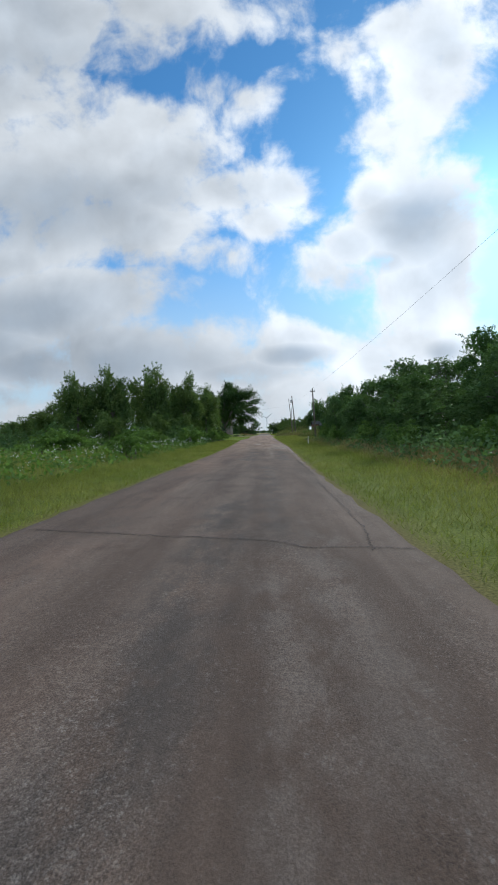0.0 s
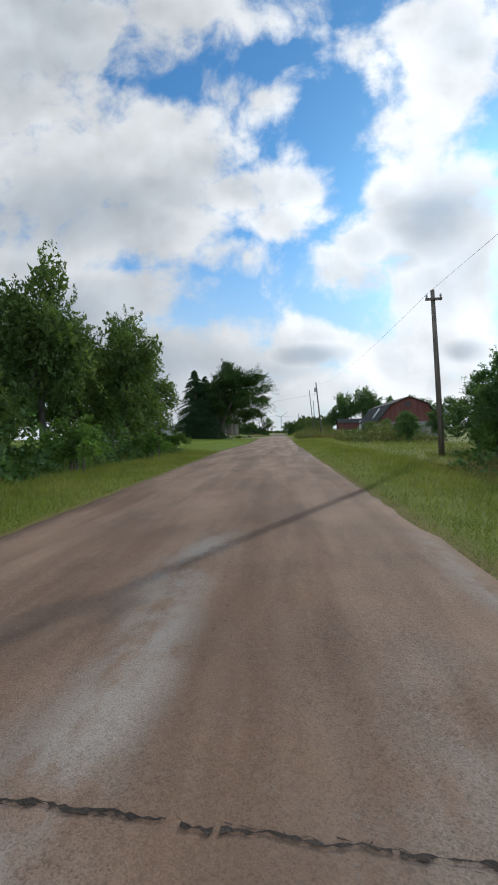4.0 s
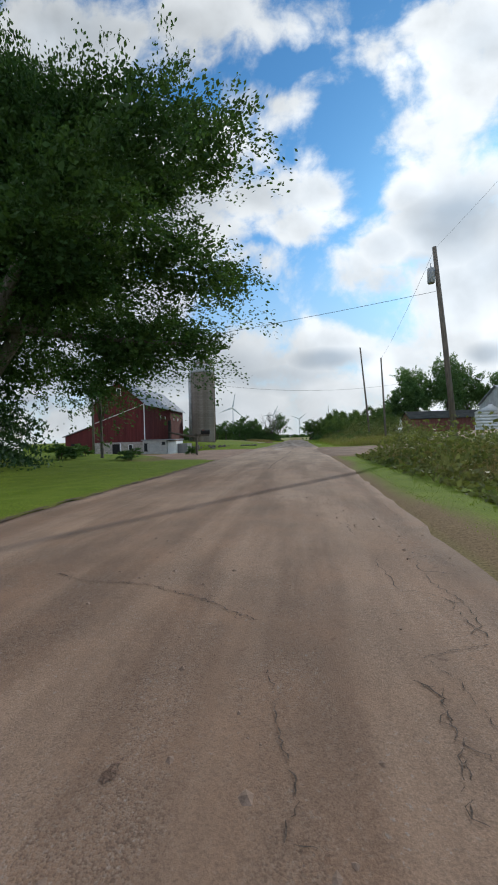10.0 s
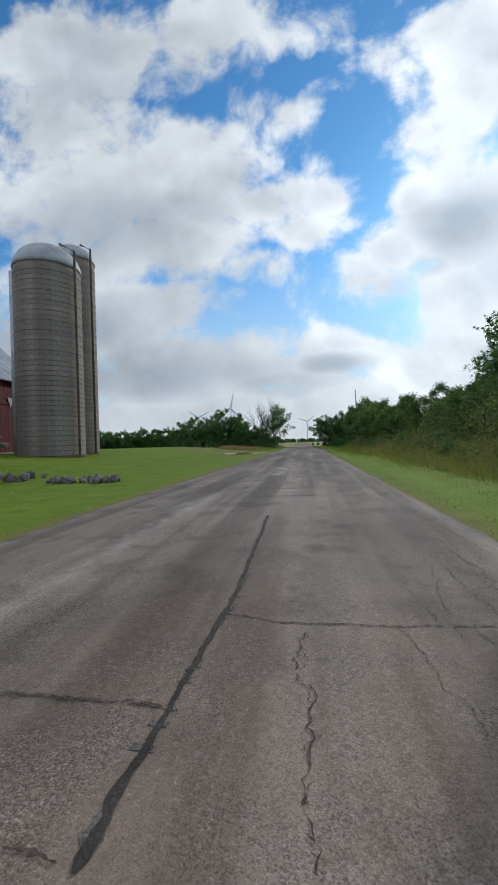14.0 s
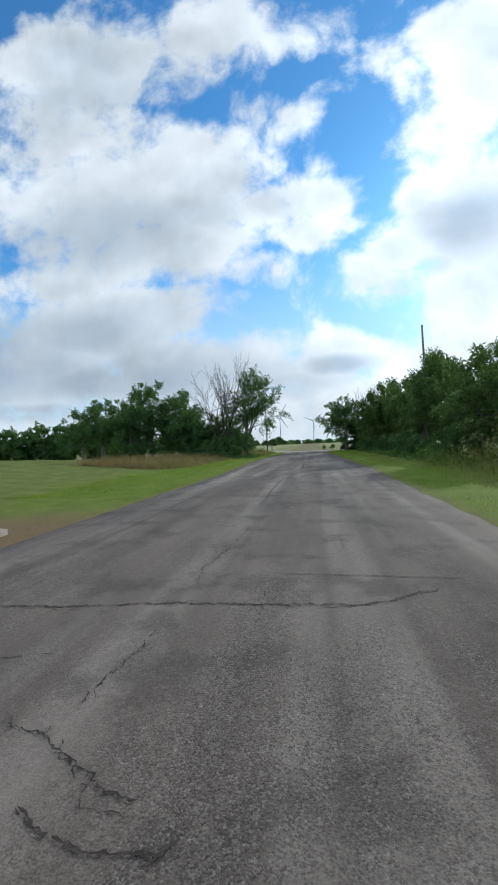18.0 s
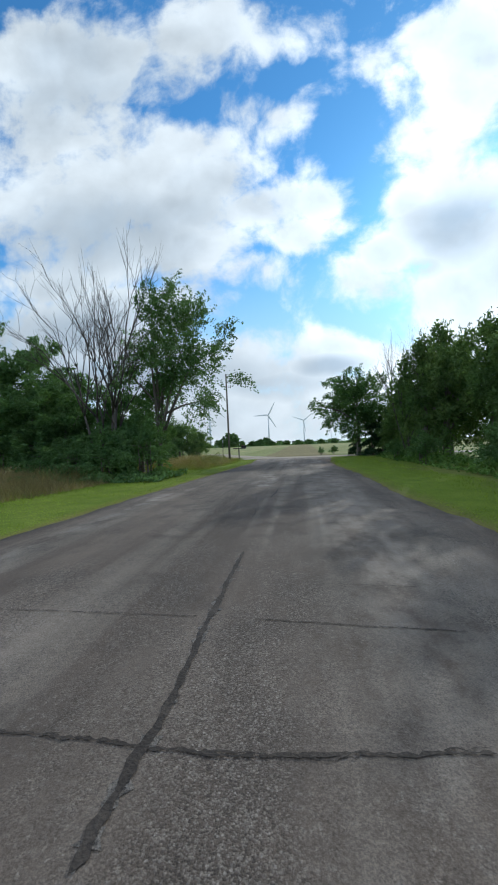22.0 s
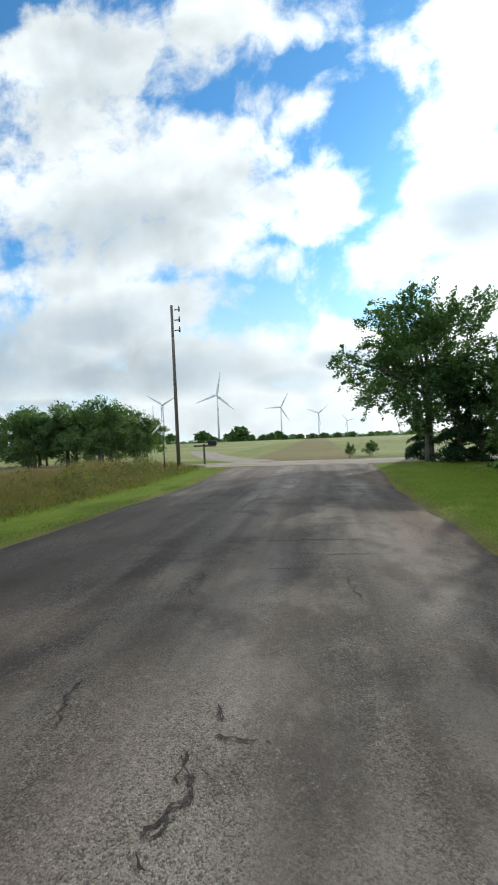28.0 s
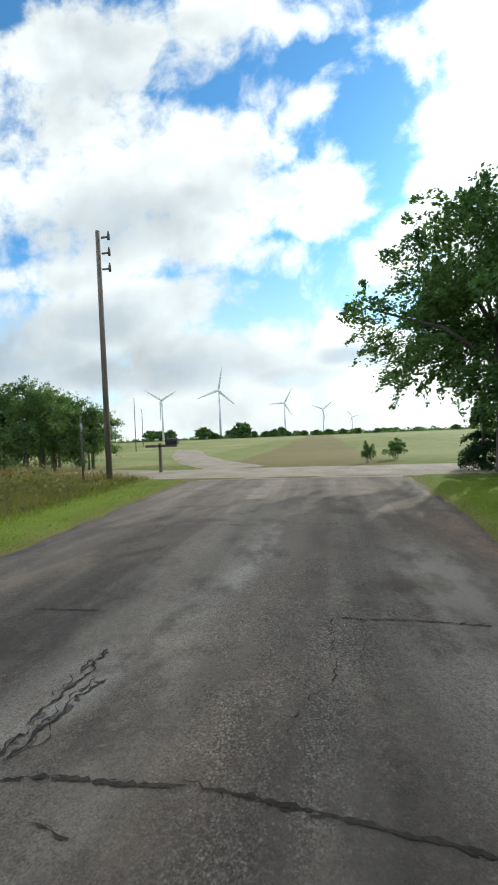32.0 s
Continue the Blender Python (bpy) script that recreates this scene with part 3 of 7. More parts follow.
def spray_points(blobs, n, reach, heart, per=24):
    """Leaves set along short twigs that leave the foliage balls outwards, so that the outline is feathered."""
    m = max(1, n // per)
    roots = blob_points(blobs, m)
    out = roots - np.array(heart)
    out /= np.linalg.norm(out, axis=1, keepdims=True) + 1e-6
    d = out + rng.normal(size=(m, 3)) * 0.45 + np.array([0, 0, 0.12])
    d /= np.linalg.norm(d, axis=1, keepdims=True)
    length = reach * rng.uniform(0.5, 1.3, (m, 1))
    q = rng.uniform(0, 1, (m, per))
    p = roots[:, None, :] + d[:, None, :] * (length * (q - 0.3))[:, :, None]
    p[:, :, 2] -= (length * 0.28) * q ** 2
    p += rng.normal(size=p.shape) * (length * 0.11 * (1.2 - 0.7 * q))[:, :, None]
    return p.reshape(-1, 3), np.repeat(d, per, 0)


def make_crown(rx, ry, z0, z1, count, seed, taper=0.35):
    """Foliage balls that fill a crown of that size, uneven in outline."""
    rr = np.random.default_rng(seed)
    blobs = []
    zc, rz = (z0 + z1) / 2, (z1 - z0) / 2
    for _ in range(count):
        d = rr.normal(size=3)
        d /= np.linalg.norm(d)
        q = rr.uniform(0.3, 0.88) if count < 60 else rr.uniform(0.3, 0.94)
        zz = d[2] * q
        wide = 1 - taper * max(zz, 0)
        s = rr.uniform(0.17, 0.34) * (1 if count < 60 else 0.72)
        blobs.append((d[0] * q * rx * wide, d[1] * q * ry * wide, zc + zz * rz, rx * s, ry * s, rz * s * 0.9))
    blobs.append((0, 0, zc, rx * 0.45, ry * 0.45, rz * 0.5))
    return blobs


def make_tree(name, rx, ry, z0, z1, leaves, size, material, seed, label, category="tree", balls=26, trunk_r=0.22, stems=1, droop=0.0, group="", spray=0.0, off=(0, 0), fork=0, taper=0.35, per=24, core_size=2.0):
    """A tree at the origin: trunk, limbs that reach into the crown, and a crown of single leaves."""
    rr = np.random.default_rng(seed)
    blobs = [(b[0] + off[0], b[1] + off[1], *b[2:]) for b in make_crown(rx, ry, z0, z1, balls, seed, taper)]
    root = thing(name, 0, 0, 0, label, category, group)
    bm = bmesh.new()
    top = z0 + (z1 - z0) * 0.55
    for k in range(stems):
        ox, oy = (rr.normal(size=2) * rx * 0.12) if stems > 1 else (0, 0)
        pts = [(ox, oy, -0.3)] + [(ox + rr.normal() * 0.06 * q * rx * 0.3, oy + rr.normal() * 0.06 * q * ry * 0.3, top * q) for q in (0.04, 0.25, 0.5, 0.75, 1.0)]
        tube_bm(bm, pts, [trunk_r * q for q in (1.5, 1.15, 0.95, 0.8, 0.6, 0.3)])
    for k in range(fork):
        a = k * math.tau / fork + 0.5
        e = Vector((off[0] + math.cos(a) * rx * 0.32, off[1] + math.sin(a) * ry * 0.3, top))
        tube_bm(bm, [(0, 0, 1.3), e * 0.3 + Vector((0, 0, 1.2)), e * 0.62 + Vector((0, 0, 0.8)), e], [trunk_r * 0.72, trunk_r * 0.6, trunk_r * 0.45, trunk_r * 0.15])
    part("trunk", bm, M_BARK, root)
    for k in range(7):
        b = blobs[int(rr.integers(len(blobs)))]
        zs = top * rr.uniform(0.35, 0.9)
        mid = (b[0] * 0.45 + rr.normal() * 0.1, b[1] * 0.45, zs + (b[2] - zs) * 0.65)
        bm = bmesh.new()
        tube_bm(bm, [(0, 0, zs), mid, b[:3]], [trunk_r * 0.5, trunk_r * 0.32, trunk_r * 0.1], 6)
        part("limb", bm, M_BARK, root)
    reach = spray or 0.13 * (rx + ry)
    inner = int(leaves * 0.3)
    tips, ways = spray_points(blobs, leaves - inner, reach, (off[0], off[1], z0 + (z1 - z0) * 0.4), per)
    core = blob_points([(*b[:3], b[3] * 0.72, b[4] * 0.72, b[5] * 0.72) for b in blobs], inner)
    pts = np.concatenate([core, tips])
    ways = np.concatenate([rng.normal(size=core.shape) * 0.6, ways])
    sizes = np.concatenate([np.full(len(core), size * (core_size if rx > 2.5 else 1.3)), np.full(len(tips), size)])
    up = pts[:, 2] > 0.15
    pts, ways, sizes = pts[up], ways[up], sizes[up]
    if droop:
        low = rng.uniform(0, 1, len(pts)) < 0.4
        pts[low, 2] -= rng.uniform(0, droop, low.sum())
    if leaves > 20000:
        crown = new("crown", cloud_mesh("crown", leaf_quads(pts, sizes, droop * 0.4, ways), 4, material))
    else:
        crown = new("crown", cloud_mesh("crown", leaf_triangles(pts, sizes, droop * 0.4, ways), 3, material))
    crown.parent = root
    return root


def stand(x, y, turn=0.0, sc=1.0, scz=None):
    return Matrix.LocRotScale((x, y, gzf(x, y)), Euler((0, 0, turn)), (sc, sc, scz or sc))


def plant(proto, spots, seed=1):
    """Moves the first-built tree to the first spot and copies of it to the others: x, y, scale, height scale."""
    rr = np.random.default_rng(seed)
    x, y, s, sz = spots[0]
    for x, y, s, sz in spots[1:]:
        copy_thing(proto, stand(x, y, rr.uniform(0, 6.28), s, sz))
    x, y, s, sz = spots[0]
    proto.matrix_basis = stand(x, y, 0.4, s, sz)


# ---- ground ----
def axis_steps(lo, hi, dense_lo, dense_hi, step, grow=1.35):
    v = list(np.arange(dense_lo, dense_hi + 1e-6, step))
    s = step
    while v[-1] < hi:
        s *= grow
        v.append(v[-1] + s)
    s = step
    while v[0] > lo:
        s *= grow
        v.insert(0, v[0] - s)
    return np.array(v)


def build_ground():
    xs, ys = axis_steps(-3500, 3500, -14, 14, 0.35, 1.22), axis_steps(-600, 4600, -20, 330, 1.1, 1.3)
    X, Y = np.meshgrid(xs, ys)
    Z = gz(X, Y)
    on = (X > edge_l(Y) + 0.12) & (X < edge_r(Y) - 0.12) & (Y < ROAD_END)
    Z = np.where(on, -0.12, Z)
    rim = (X > edge_l(Y) - 0.5) & (X < edge_r(Y) + 0.5) & (Y < ROAD_END) & ~on
    Z = np.where(rim, np.minimum(Z, -0.035), Z)
    Z = Z + 3.2 * sstep(Y, 330, 420) * (1 - sstep(Y, 600, 1200)) * 0.25
    nx, ny = len(xs), len(ys)
    co = np.stack([X, Y, Z], -1).reshape(-1, 3)
    i = np.arange(nx * ny).reshape(ny, nx)
    quads = np.stack([i[:-1, :-1], i[:-1, 1:], i[1:, 1:], i[1:, :-1]], -1).reshape(-1, 4)
    me = bpy.data.meshes.new("ground")
    me.vertices.add(len(co))
    me.vertices.foreach_set("co", co.astype(np.float32).ravel())
    me.loops.add(quads.size)
    me.loops.foreach_set("vertex_index", quads.astype(np.int32).ravel())
    me.polygons.add(len(quads))
    me.polygons.foreach_set("loop_start", np.arange(0, quads.size, 4, dtype=np.int32))
    me.polygons.foreach_set("use_smooth", np.ones(len(quads), bool))
    me.update(calc_edges=True)
    x, y = co[:, 0], co[:, 1]
    wob = 1.2 * np.sin(y * 0.31) + 0.8 * np.sin(y * 0.83 + x)
    lawn_l = sstep(y, 76, 80) * (1 - sstep(y, 243, 252)) * sstep(-x, 4, 5.2) * (1 - sstep(-x, 60, 70))
    far_l = 0.8 * sstep(y, 243, 250) * (1 - sstep(y, 300, 304)) * sstep(-x, 4, 5.2) * (1 - sstep(-x + wob, 9, 11))
    strip_r = sstep(y, 118, 124) * (1 - sstep(y, 300, 306)) * sstep(x, 1.5, 2.4) * (1 - sstep(x + 0.4 * wob, 4.6, 5.6))
    strip_0 = 0.45 * (1 - sstep(y, 70, 80)) * (1 - sstep(np.abs(x + 0.7) + 0.3 * wob, 4.2, 5.6))
    end_r = sstep(y, 283, 288) * (1 - sstep(y, 303, 305)) * sstep(x, 2, 2.6) * (1 - sstep(x, 14, 20))
    field_l = 0.9 * sstep(y, 200, 215) * (1 - sstep(y, 296, 302)) * sstep(-x, 20, 26)
    mown = np.clip(np.maximum.reduce([lawn_l, far_l, strip_r, strip_0, end_r, field_l]), 0, 1)
    crop = np.clip(sstep(y, 309, 316) * (0.75 + 0.25 * np.sin(y * 0.05)) + sstep(y, 290, 296) * sstep(-x, 9, 12) * (1 - sstep(-x, 26, 34)), 0, 1)
    soil = 0.8 * sstep(y, 170, 176) * (1 - sstep(y, 201, 205)) * sstep(-x, 11, 14) * (1 - sstep(-x, 56, 64)) * (1 - sstep(y, 186, 192) * (1 - sstep(-x, 18, 21)))
    soil = np.maximum(soil, 0.55 * (sstep(x, edge_l(y) - 0.5, edge_l(y)) * (1 - sstep(x, edge_r(y), edge_r(y) + 0.6))))
    soil = np.maximum(soil, 0.95 * sstep(y + 0.5 * wob, 158, 161) * (1 - sstep(y + 0.5 * wob, 182.5, 185.5)) * sstep(x + 0.4 * wob, -13, -10) * (1 - sstep(x + 0.4 * wob, 6, 8)))
    soil = np.maximum(soil, 0.9 * sstep(y, 238, 240) * (1 - sstep(y + 0.3 * wob, 245, 248)) * sstep(x, -8.5, -6.5) * (1 - sstep(x, -4.6, -4.2)))
    soil = np.maximum(soil, 0.9 * sstep(y, 119, 123) * (1 - sstep(y, 160, 163)) * sstep(x, 1.6, 1.9) * (1 - sstep(x + 0.15 * wob, 2.3, 2.95)))
    ox, oy = (x + 8.3) / 4.2, (y - 240.6) / 4.6
    soil = np.maximum(soil, 0.85 * (1 - sstep(np.sqrt(ox * ox + oy * oy) + 0.08 * wob, 0.7, 1.05)))
    soil = np.maximum(soil, 0.9 * sstep(y + 0.4 * wob, 108, 112) * (1 - sstep(y + 0.4 * wob, 119, 122)) * sstep(x, 1.2, 1.8) * (1 - sstep(x + 0.3 * wob, 2.3, 3.9)))
    for nm, v in (("mown", mown), ("crop", crop), ("soil", soil)):
        me.attributes.new(nm, "FLOAT", "POINT").data.foreach_set("value", v.astype(np.float32))
    me.materials.append(M_GROUND)
    tagged(new("ground", me), "rolling farmland with rough grass, mown lawn and ripe fields", "ground", kind="structure")


build_ground()


# ---- road ----
def strip(name, ys, lefts, rights, z, material, n=9, crown=0.05, ragged=0.0, parent=None, seed=0):
    """A paved strip between two edge lines, slightly cambered, with a turned-down rim."""
    rr = np.random.default_rng(seed)
    bm = bmesh.new()
    rows = []
    for y, l, r in zip(ys, lefts, rights):
        l, r = l + rr.normal() * ragged, r + rr.normal() * ragged
        row = [bm.verts.new((l - 0.03, y, float(gz(l, y)) + z - 0.15))]
        for k in range(n):
            q = k / (n - 1)
            x = l + (r - l) * q
            row.append(bm.verts.new((x, y, float(gz(x, y)) + z + crown * (1 - (2 * q - 1) ** 2) - crown)))
        row.append(bm.verts.new((r + 0.03, y, float(gz(r, y)) + z - 0.15)))
        rows.append(row)
    for a, b in zip(rows, rows[1:]):
        for k in range(len(a) - 1):
            f = bm.faces.new((a[k], a[k + 1], b[k + 1], b[k]))
            f.smooth = True
    return part(name, bm, material, parent)


ry_ = np.arange(-40, ROAD_END + 0.1, 0.5)
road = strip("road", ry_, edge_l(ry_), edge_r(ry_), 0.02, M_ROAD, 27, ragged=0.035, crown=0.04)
# stains, worn streaks and paler lanes: kind, strength, half width, way along the road
STAINS_AND_SHINE = [("pale", 0.45, 0.5, [(0.9, 292.3), (1.0, 296)]), ("pale", 0.3, 0.5, [(1.75, 66), (1.75, 90), (1.7, 114)]), 
          ("mud", 0.7, 0.3, [(1.95, 71), (1.9, 80), (2.0, 88)]), ("mud", 0.5, 0.5, [(-2.4, 166), (-2.2, 172)]), ("mud", 0.6, 0.35, [(1.7, 168), (1.8, 178)]), ("mud", 0.7, 0.15, [(-1.5, 170), (-1.4, 171)]),
          ("pale", 0.8, 0.22, [(-1.6, 228), (-1.45, 229.5), (-1.3, 231), (-1.35, 233.5), (-1.6, 238)]), ("pale", 0.6, 0.25, [(0.45, 229), (0.5, 231.5), (0.4, 236)]),
          ("dark", 0.7, 0.6, [(-2.6, 229.5), (-2.5, 234), (-2.6, 240)]), ("dark", 0.5, 0.5, [(-0.4, 228), (-0.4, 234)]), ("pale", 0.6, 0.2, [(-4.0, 250), (-4.1, 268), (-4.2, 276)]),
          ("pale", 0.7, 0.22, [(-2.5, 256), (-2.45, 259), (-2.2, 263)]), ("pale", 0.6, 0.3, [(-1.5, 256.8), (-1.5, 258.5)]), ("dark", 0.7, 0.5, [(-2.0, 253), (-1.9, 258), (-2.0, 266)]),
          ("pale", 0.55, 0.16, [(-0.5, 253), (-0.48, 256.5)]), ("pale", 0.5, 0.3, [(0.9, 254), (0.8, 257)]), ("pale", 0.8, 0.32, [(-1.5, 277.5), (-1.4, 280), (-1.7, 283)]),
          ("dark", 0.8, 0.4, [(-2.3, 278), (-2.4, 281.5)]), ("dark", 0.55, 0.35, [(0.1, 278), (0.2, 279.6)]), ("pale", 0.5, 0.14, [(0.3, 279), (0.5, 285)]),
          ("pale", 0.3, 0.14, [(-0.32, 284.4), (-0.36, 286), (-0.5, 288.2)]), ("red", 0.9, 0.35, [(1.45, 288.8), (1.6, 291)]), ("dark", 0.6, 0.4, [(0.1, 285), (0.2, 288)]),
          ("pale", 0.7, 0.16, [(-1.75, 292.6), (-1.35, 293.3), (-0.9, 294.5), (-0.7, 297)]), ("dark", 0.6, 0.4, [(-2.0, 293.4), (-2.0, 295)]), ("dark", 0.5, 0.5, [(-0.1, 292), (0.1, 294.5)]),
          # pale streak by the right edge, y 34 to 50: a wet shine painted in
          ("red", 0.7, 0.3, [(1.9, 295.5), (1.7, 298)]), ("red", 0.8, 0.35, [(-1.9, 39.2), (-1.4, 40), (-0.9, 39)]), ("pale", 0.8, 0.28, [(-1.0, 45), (-0.95, 50)]), ("pale", 0.4, 0.8, [(1.2, 33), (1.2, 47)]), ("pale", 0.6, 0.16, [(1.75, 34), (1.7, 44), (1.8, 50)]),
          ("red", 0.6, 0.3, [(-0.5, 33.5), (-0.6, 38)]), ("red", 0.4, 0.7, [(-2.7, 14), (-2.5, 28), (-1.8, 37)]), ("pale", 0.22, 0.14, [(0.22, 21), (0.3, 30), (0.2, 36)]), ("dark", 0.6, 0.45, [(-1.0, 20), (-0.8, 28)]), ("dark", 0.6, 0.4, [(0.9, 20), (0.9, 29)]), ("pale", 0.5, 0.12, [(1.85, 18), (1.85, 33)]), ("red", 0.28, 0.5, [(-2.6, 0), (-2.6, 12)]), ("mud", 0.5, 0.35, [(-1.45, 22), (-1.6, 26), (-1.5, 30)]), ("red", 1.0, 0.9, [(-3.2, 18), (-3.1, 36)]), ("pale", 0.28, 0.8, [(1.0, 262), (0.9, 290)]), ("mud", 0.6, 0.3, [(-1.9, 33), (-1.6, 37)]), ("dark", 0.5, 0.3, [(0.1, 5), (0.0, 16)]), ("pale", 0.22, 0.2, [(0.1, 1), (0.05, 4)]), ("pale", 0.2, 0.25, [(0.6, 0.5), (0.6, 6)]), ("dark", 0.6, 0.4, [(-0.75, 0), (-0.7, 8)]),
          ("pale", 0.55, 0.3, [(-1.05, 95.5), (-1.0, 98)]), ("pale", 0.6, 0.5, [(-2.2, 176), (-2.4, 182)]), ("pale", 0.5, 0.2, [(-2.9, 178), (-2.6, 200)]), ("dark", 0.4, 0.4, [(-2.5, 184.5), (-2.4, 187)]),
          ("red", 0.5, 0.4, [(1.3, 176), (1.4, 181)]), ("red", 0.5, 0.5, [(-3.6, 164), (-3.6, 172)]), ("dark", 0.5, 0.3, [(0.4, 204), (0.5, 216)]), ("pale", 0.6, 0.3, [(-1.2, 206), (-1.1, 222)])]
rc = np.empty(len(road.data.vertices) * 3, np.float32)
road.data.vertices.foreach_get("co", rc)
rc = rc.reshape(-1, 3)
stain_shine = {k: np.zeros(len(rc)) for k in ("pale", "dark", "red", "mud")}
for kind_, amount, half, pts in STAINS_AND_SHINE:
    ys_ = [p[1] for p in pts]
    off_ = np.abs(rc[:, 0] - np.interp(rc[:, 1], ys_, [p[0] for p in pts]) + 0.08 * np.sin(rc[:, 1] * 2.1))
    v = min(1.0, amount * 1.35) * (1 - sstep(off_, half * 0.4, half * 1.5)) * sstep(rc[:, 1], ys_[0] - 0.8, ys_[0] + 0.4) * (1 - sstep(rc[:, 1], ys_[-1] - 0.4, ys_[-1] + 0.8))
    stain_shine[kind_] = np.maximum(stain_shine[kind_], v)
for kind_, v in stain_shine.items():
    road.data.attributes.new(kind_, "FLOAT", "POINT").data.foreach_set("value", v.astype(np.float32))
tagged(road, "narrow cracked asphalt country road, dusty with farm dirt", "road", kind="structure")


def ribbon(name, pts, width, seed, parent, material, z=0.026, jitter=0.05, step=0.11, vary=0.8, gaps=0.0):
    """A crack or seam: a thin jagged band that lies on the road along the given points."""
    rr = np.random.default_rng(seed)
    fine = []
    for (x0, y0), (x1, y1) in zip(pts, pts[1:]):
        n = max(2, int(math.hypot(x1 - x0, y1 - y0) / step))
        fine += [(x0 + (x1 - x0) * k / n, y0 + (y1 - y0) * k / n) for k in range(n)]
    fine.append(pts[-1])
    bm = bmesh.new()
    last, off, open_here = None, 0.0, False
    for i, (x, y) in enumerate(fine):
        a, b = fine[max(i - 1, 0)], fine[min(i + 1, len(fine) - 1)]
        d = Vector((b[0] - a[0], b[1] - a[1], 0)).normalized()
        s = Vector((-d.y, d.x, 0))
        off = off * 0.85 + rr.normal() * jitter
        kick = rr.normal() * jitter * 0.8
        w = width * rr.uniform(1 - vary, 1 + vary) * (0.2 if i in (0, len(fine) - 1) else 1)
        p = Vector((x + s.x * (off + kick), y + s.y * (off + kick), 0))
        el, er = edge_l(p.y), edge_r(p.y)
        q = min(max((p.x - el) / (er - el), 0), 1)
        h = 0.04 * (1 - (2 * q - 1) ** 2) - 0.04 + z
        cur = (bm.verts.new((p.x + s.x * w, p.y + s.y * w, h)), bm.verts.new((p.x - s.x * w, p.y - s.y * w, h)))
        if last and not open_here:
            bm.faces.new((last[0], last[1], cur[1], cur[0]))
        open_here = rr.uniform() < (0.55 if open_here else gaps)
        last = cur
    bmesh.ops.recalc_face_normals(bm, faces=bm.faces)
    for f in bm.faces:
        if f.normal.z < 0:
            f.normal_flip()
    return part(name, bm, material, parent)


# wet mud: a dropped streak, a soaked shoulder, and flat blots
M_WET = mat("damp_mud", (0.105, 0.062, 0.042), (0.165, 0.102, 0.070), scale=4, rough=0.7, fine=50, fine_amount=0.5, bump=0.8)
ribbon("mud_streak", [(-2.5, 74.2), (-2.58, 75.0), (-2.6, 75.5), (-2.66, 76.4), (-2.65, 77.2), (-2.54, 78.3), (-2.4, 80.3)], 0.05, 61, road, M_WET, z=0.025, jitter=0.022, step=0.07, vary=0.8, gaps=0.06)
ribbon("mud_streak", [(-2.62, 75.4), (-2.7, 76.4), (-2.68, 77.3)], 0.03, 62, road, M_WET, z=0.0245, jitter=0.02, step=0.07, vary=0.9, gaps=0.25)
ribbon("muddy_shoulder", [(1.5, 73.2), (1.52, 74.3), (1.6, 75.5), (1.66, 77.2), (1.72, 79.0), (1.78, 81.3)], 0.24, 63, road, M_SHOULDER, z=0.032, jitter=0.02, step=0.12, vary=0.25)


def blot(x, y, r, seed):
    """A flat ragged splash of damp mud on the asphalt."""
    rr = np.random.default_rng(seed)
    el, er = float(edge_l(y)), float(edge_r(y))
    q = (x - el) / (er - el)
    z = 0.04 * (1 - (2 * q - 1) ** 2) - 0.016
    bm = bmesh.new()
    n = 18
    rim = [bm.verts.new((x + math.cos(a) * r * k, y + math.sin(a) * r * k * 1.5, z)) for a, k in ((i * math.tau / n, rr.uniform(0.55, 1.1)) for i in range(n))]
    top = bm.verts.new((x, y, z + 0.008))
    for i in range(n):
        bm.faces.new((rim[i], rim[(i + 1) % n], top))
    return part("mud_blot", bm, M_WET, road)


for i, (x, y, r) in enumerate(((-1.3, 73.9, 0.1), (-0.55, 73.4, 0.03), (-0.3, 73.3, 0.022), (-0.95, 73.5, 0.025), (-0.77, 73.0, 0.05), (-0.9, 73.1, 0.03), (-0.78, 74.85, 0.03),
                               (-1.09, 150.34, 0.085), (-1.0, 150.4, 0.05), (-1.15, 149.86, 0.05), (-0.61, 150.07, 0.03), (-0.4, 149.97, 0.035), (-0.23, 149.87, 0.025), (-0.89, 149.54, 0.035),
                               (-3.02, 168.83, 0.2), (-2.8, 168.9, 0.16), (-3.2, 168.6, 0.1), (-2.71, 167.8, 0.05), (-2.16, 167.6, 0.04), (-1.04, 166.6, 0.04), (-0.45, 166.1, 0.04), (-0.22, 165.7, 0.035),
                               (-1.99, 120.84, 0.035), (-0.21, 121.48, 0.04), (-0.53, 120.6, 0.04), (-0.5, 120.15, 0.025), (-0.81, 134.2, 0.04))):
    blot(x, y, r, 700 + i)

# washed dirt along the rim of the lawn
lip = [(float(edge_l(y)) + 0.02, float(y)) for y in np.arange(78, 158, 1.5)]
ribbon("dirt_edge", lip, 0.06, 478, road, M_SOIL, z=0.046, jitter=0.03, step=0.16, vary=0.9, gaps=0.16)

crr = np.random.default_rng(3)


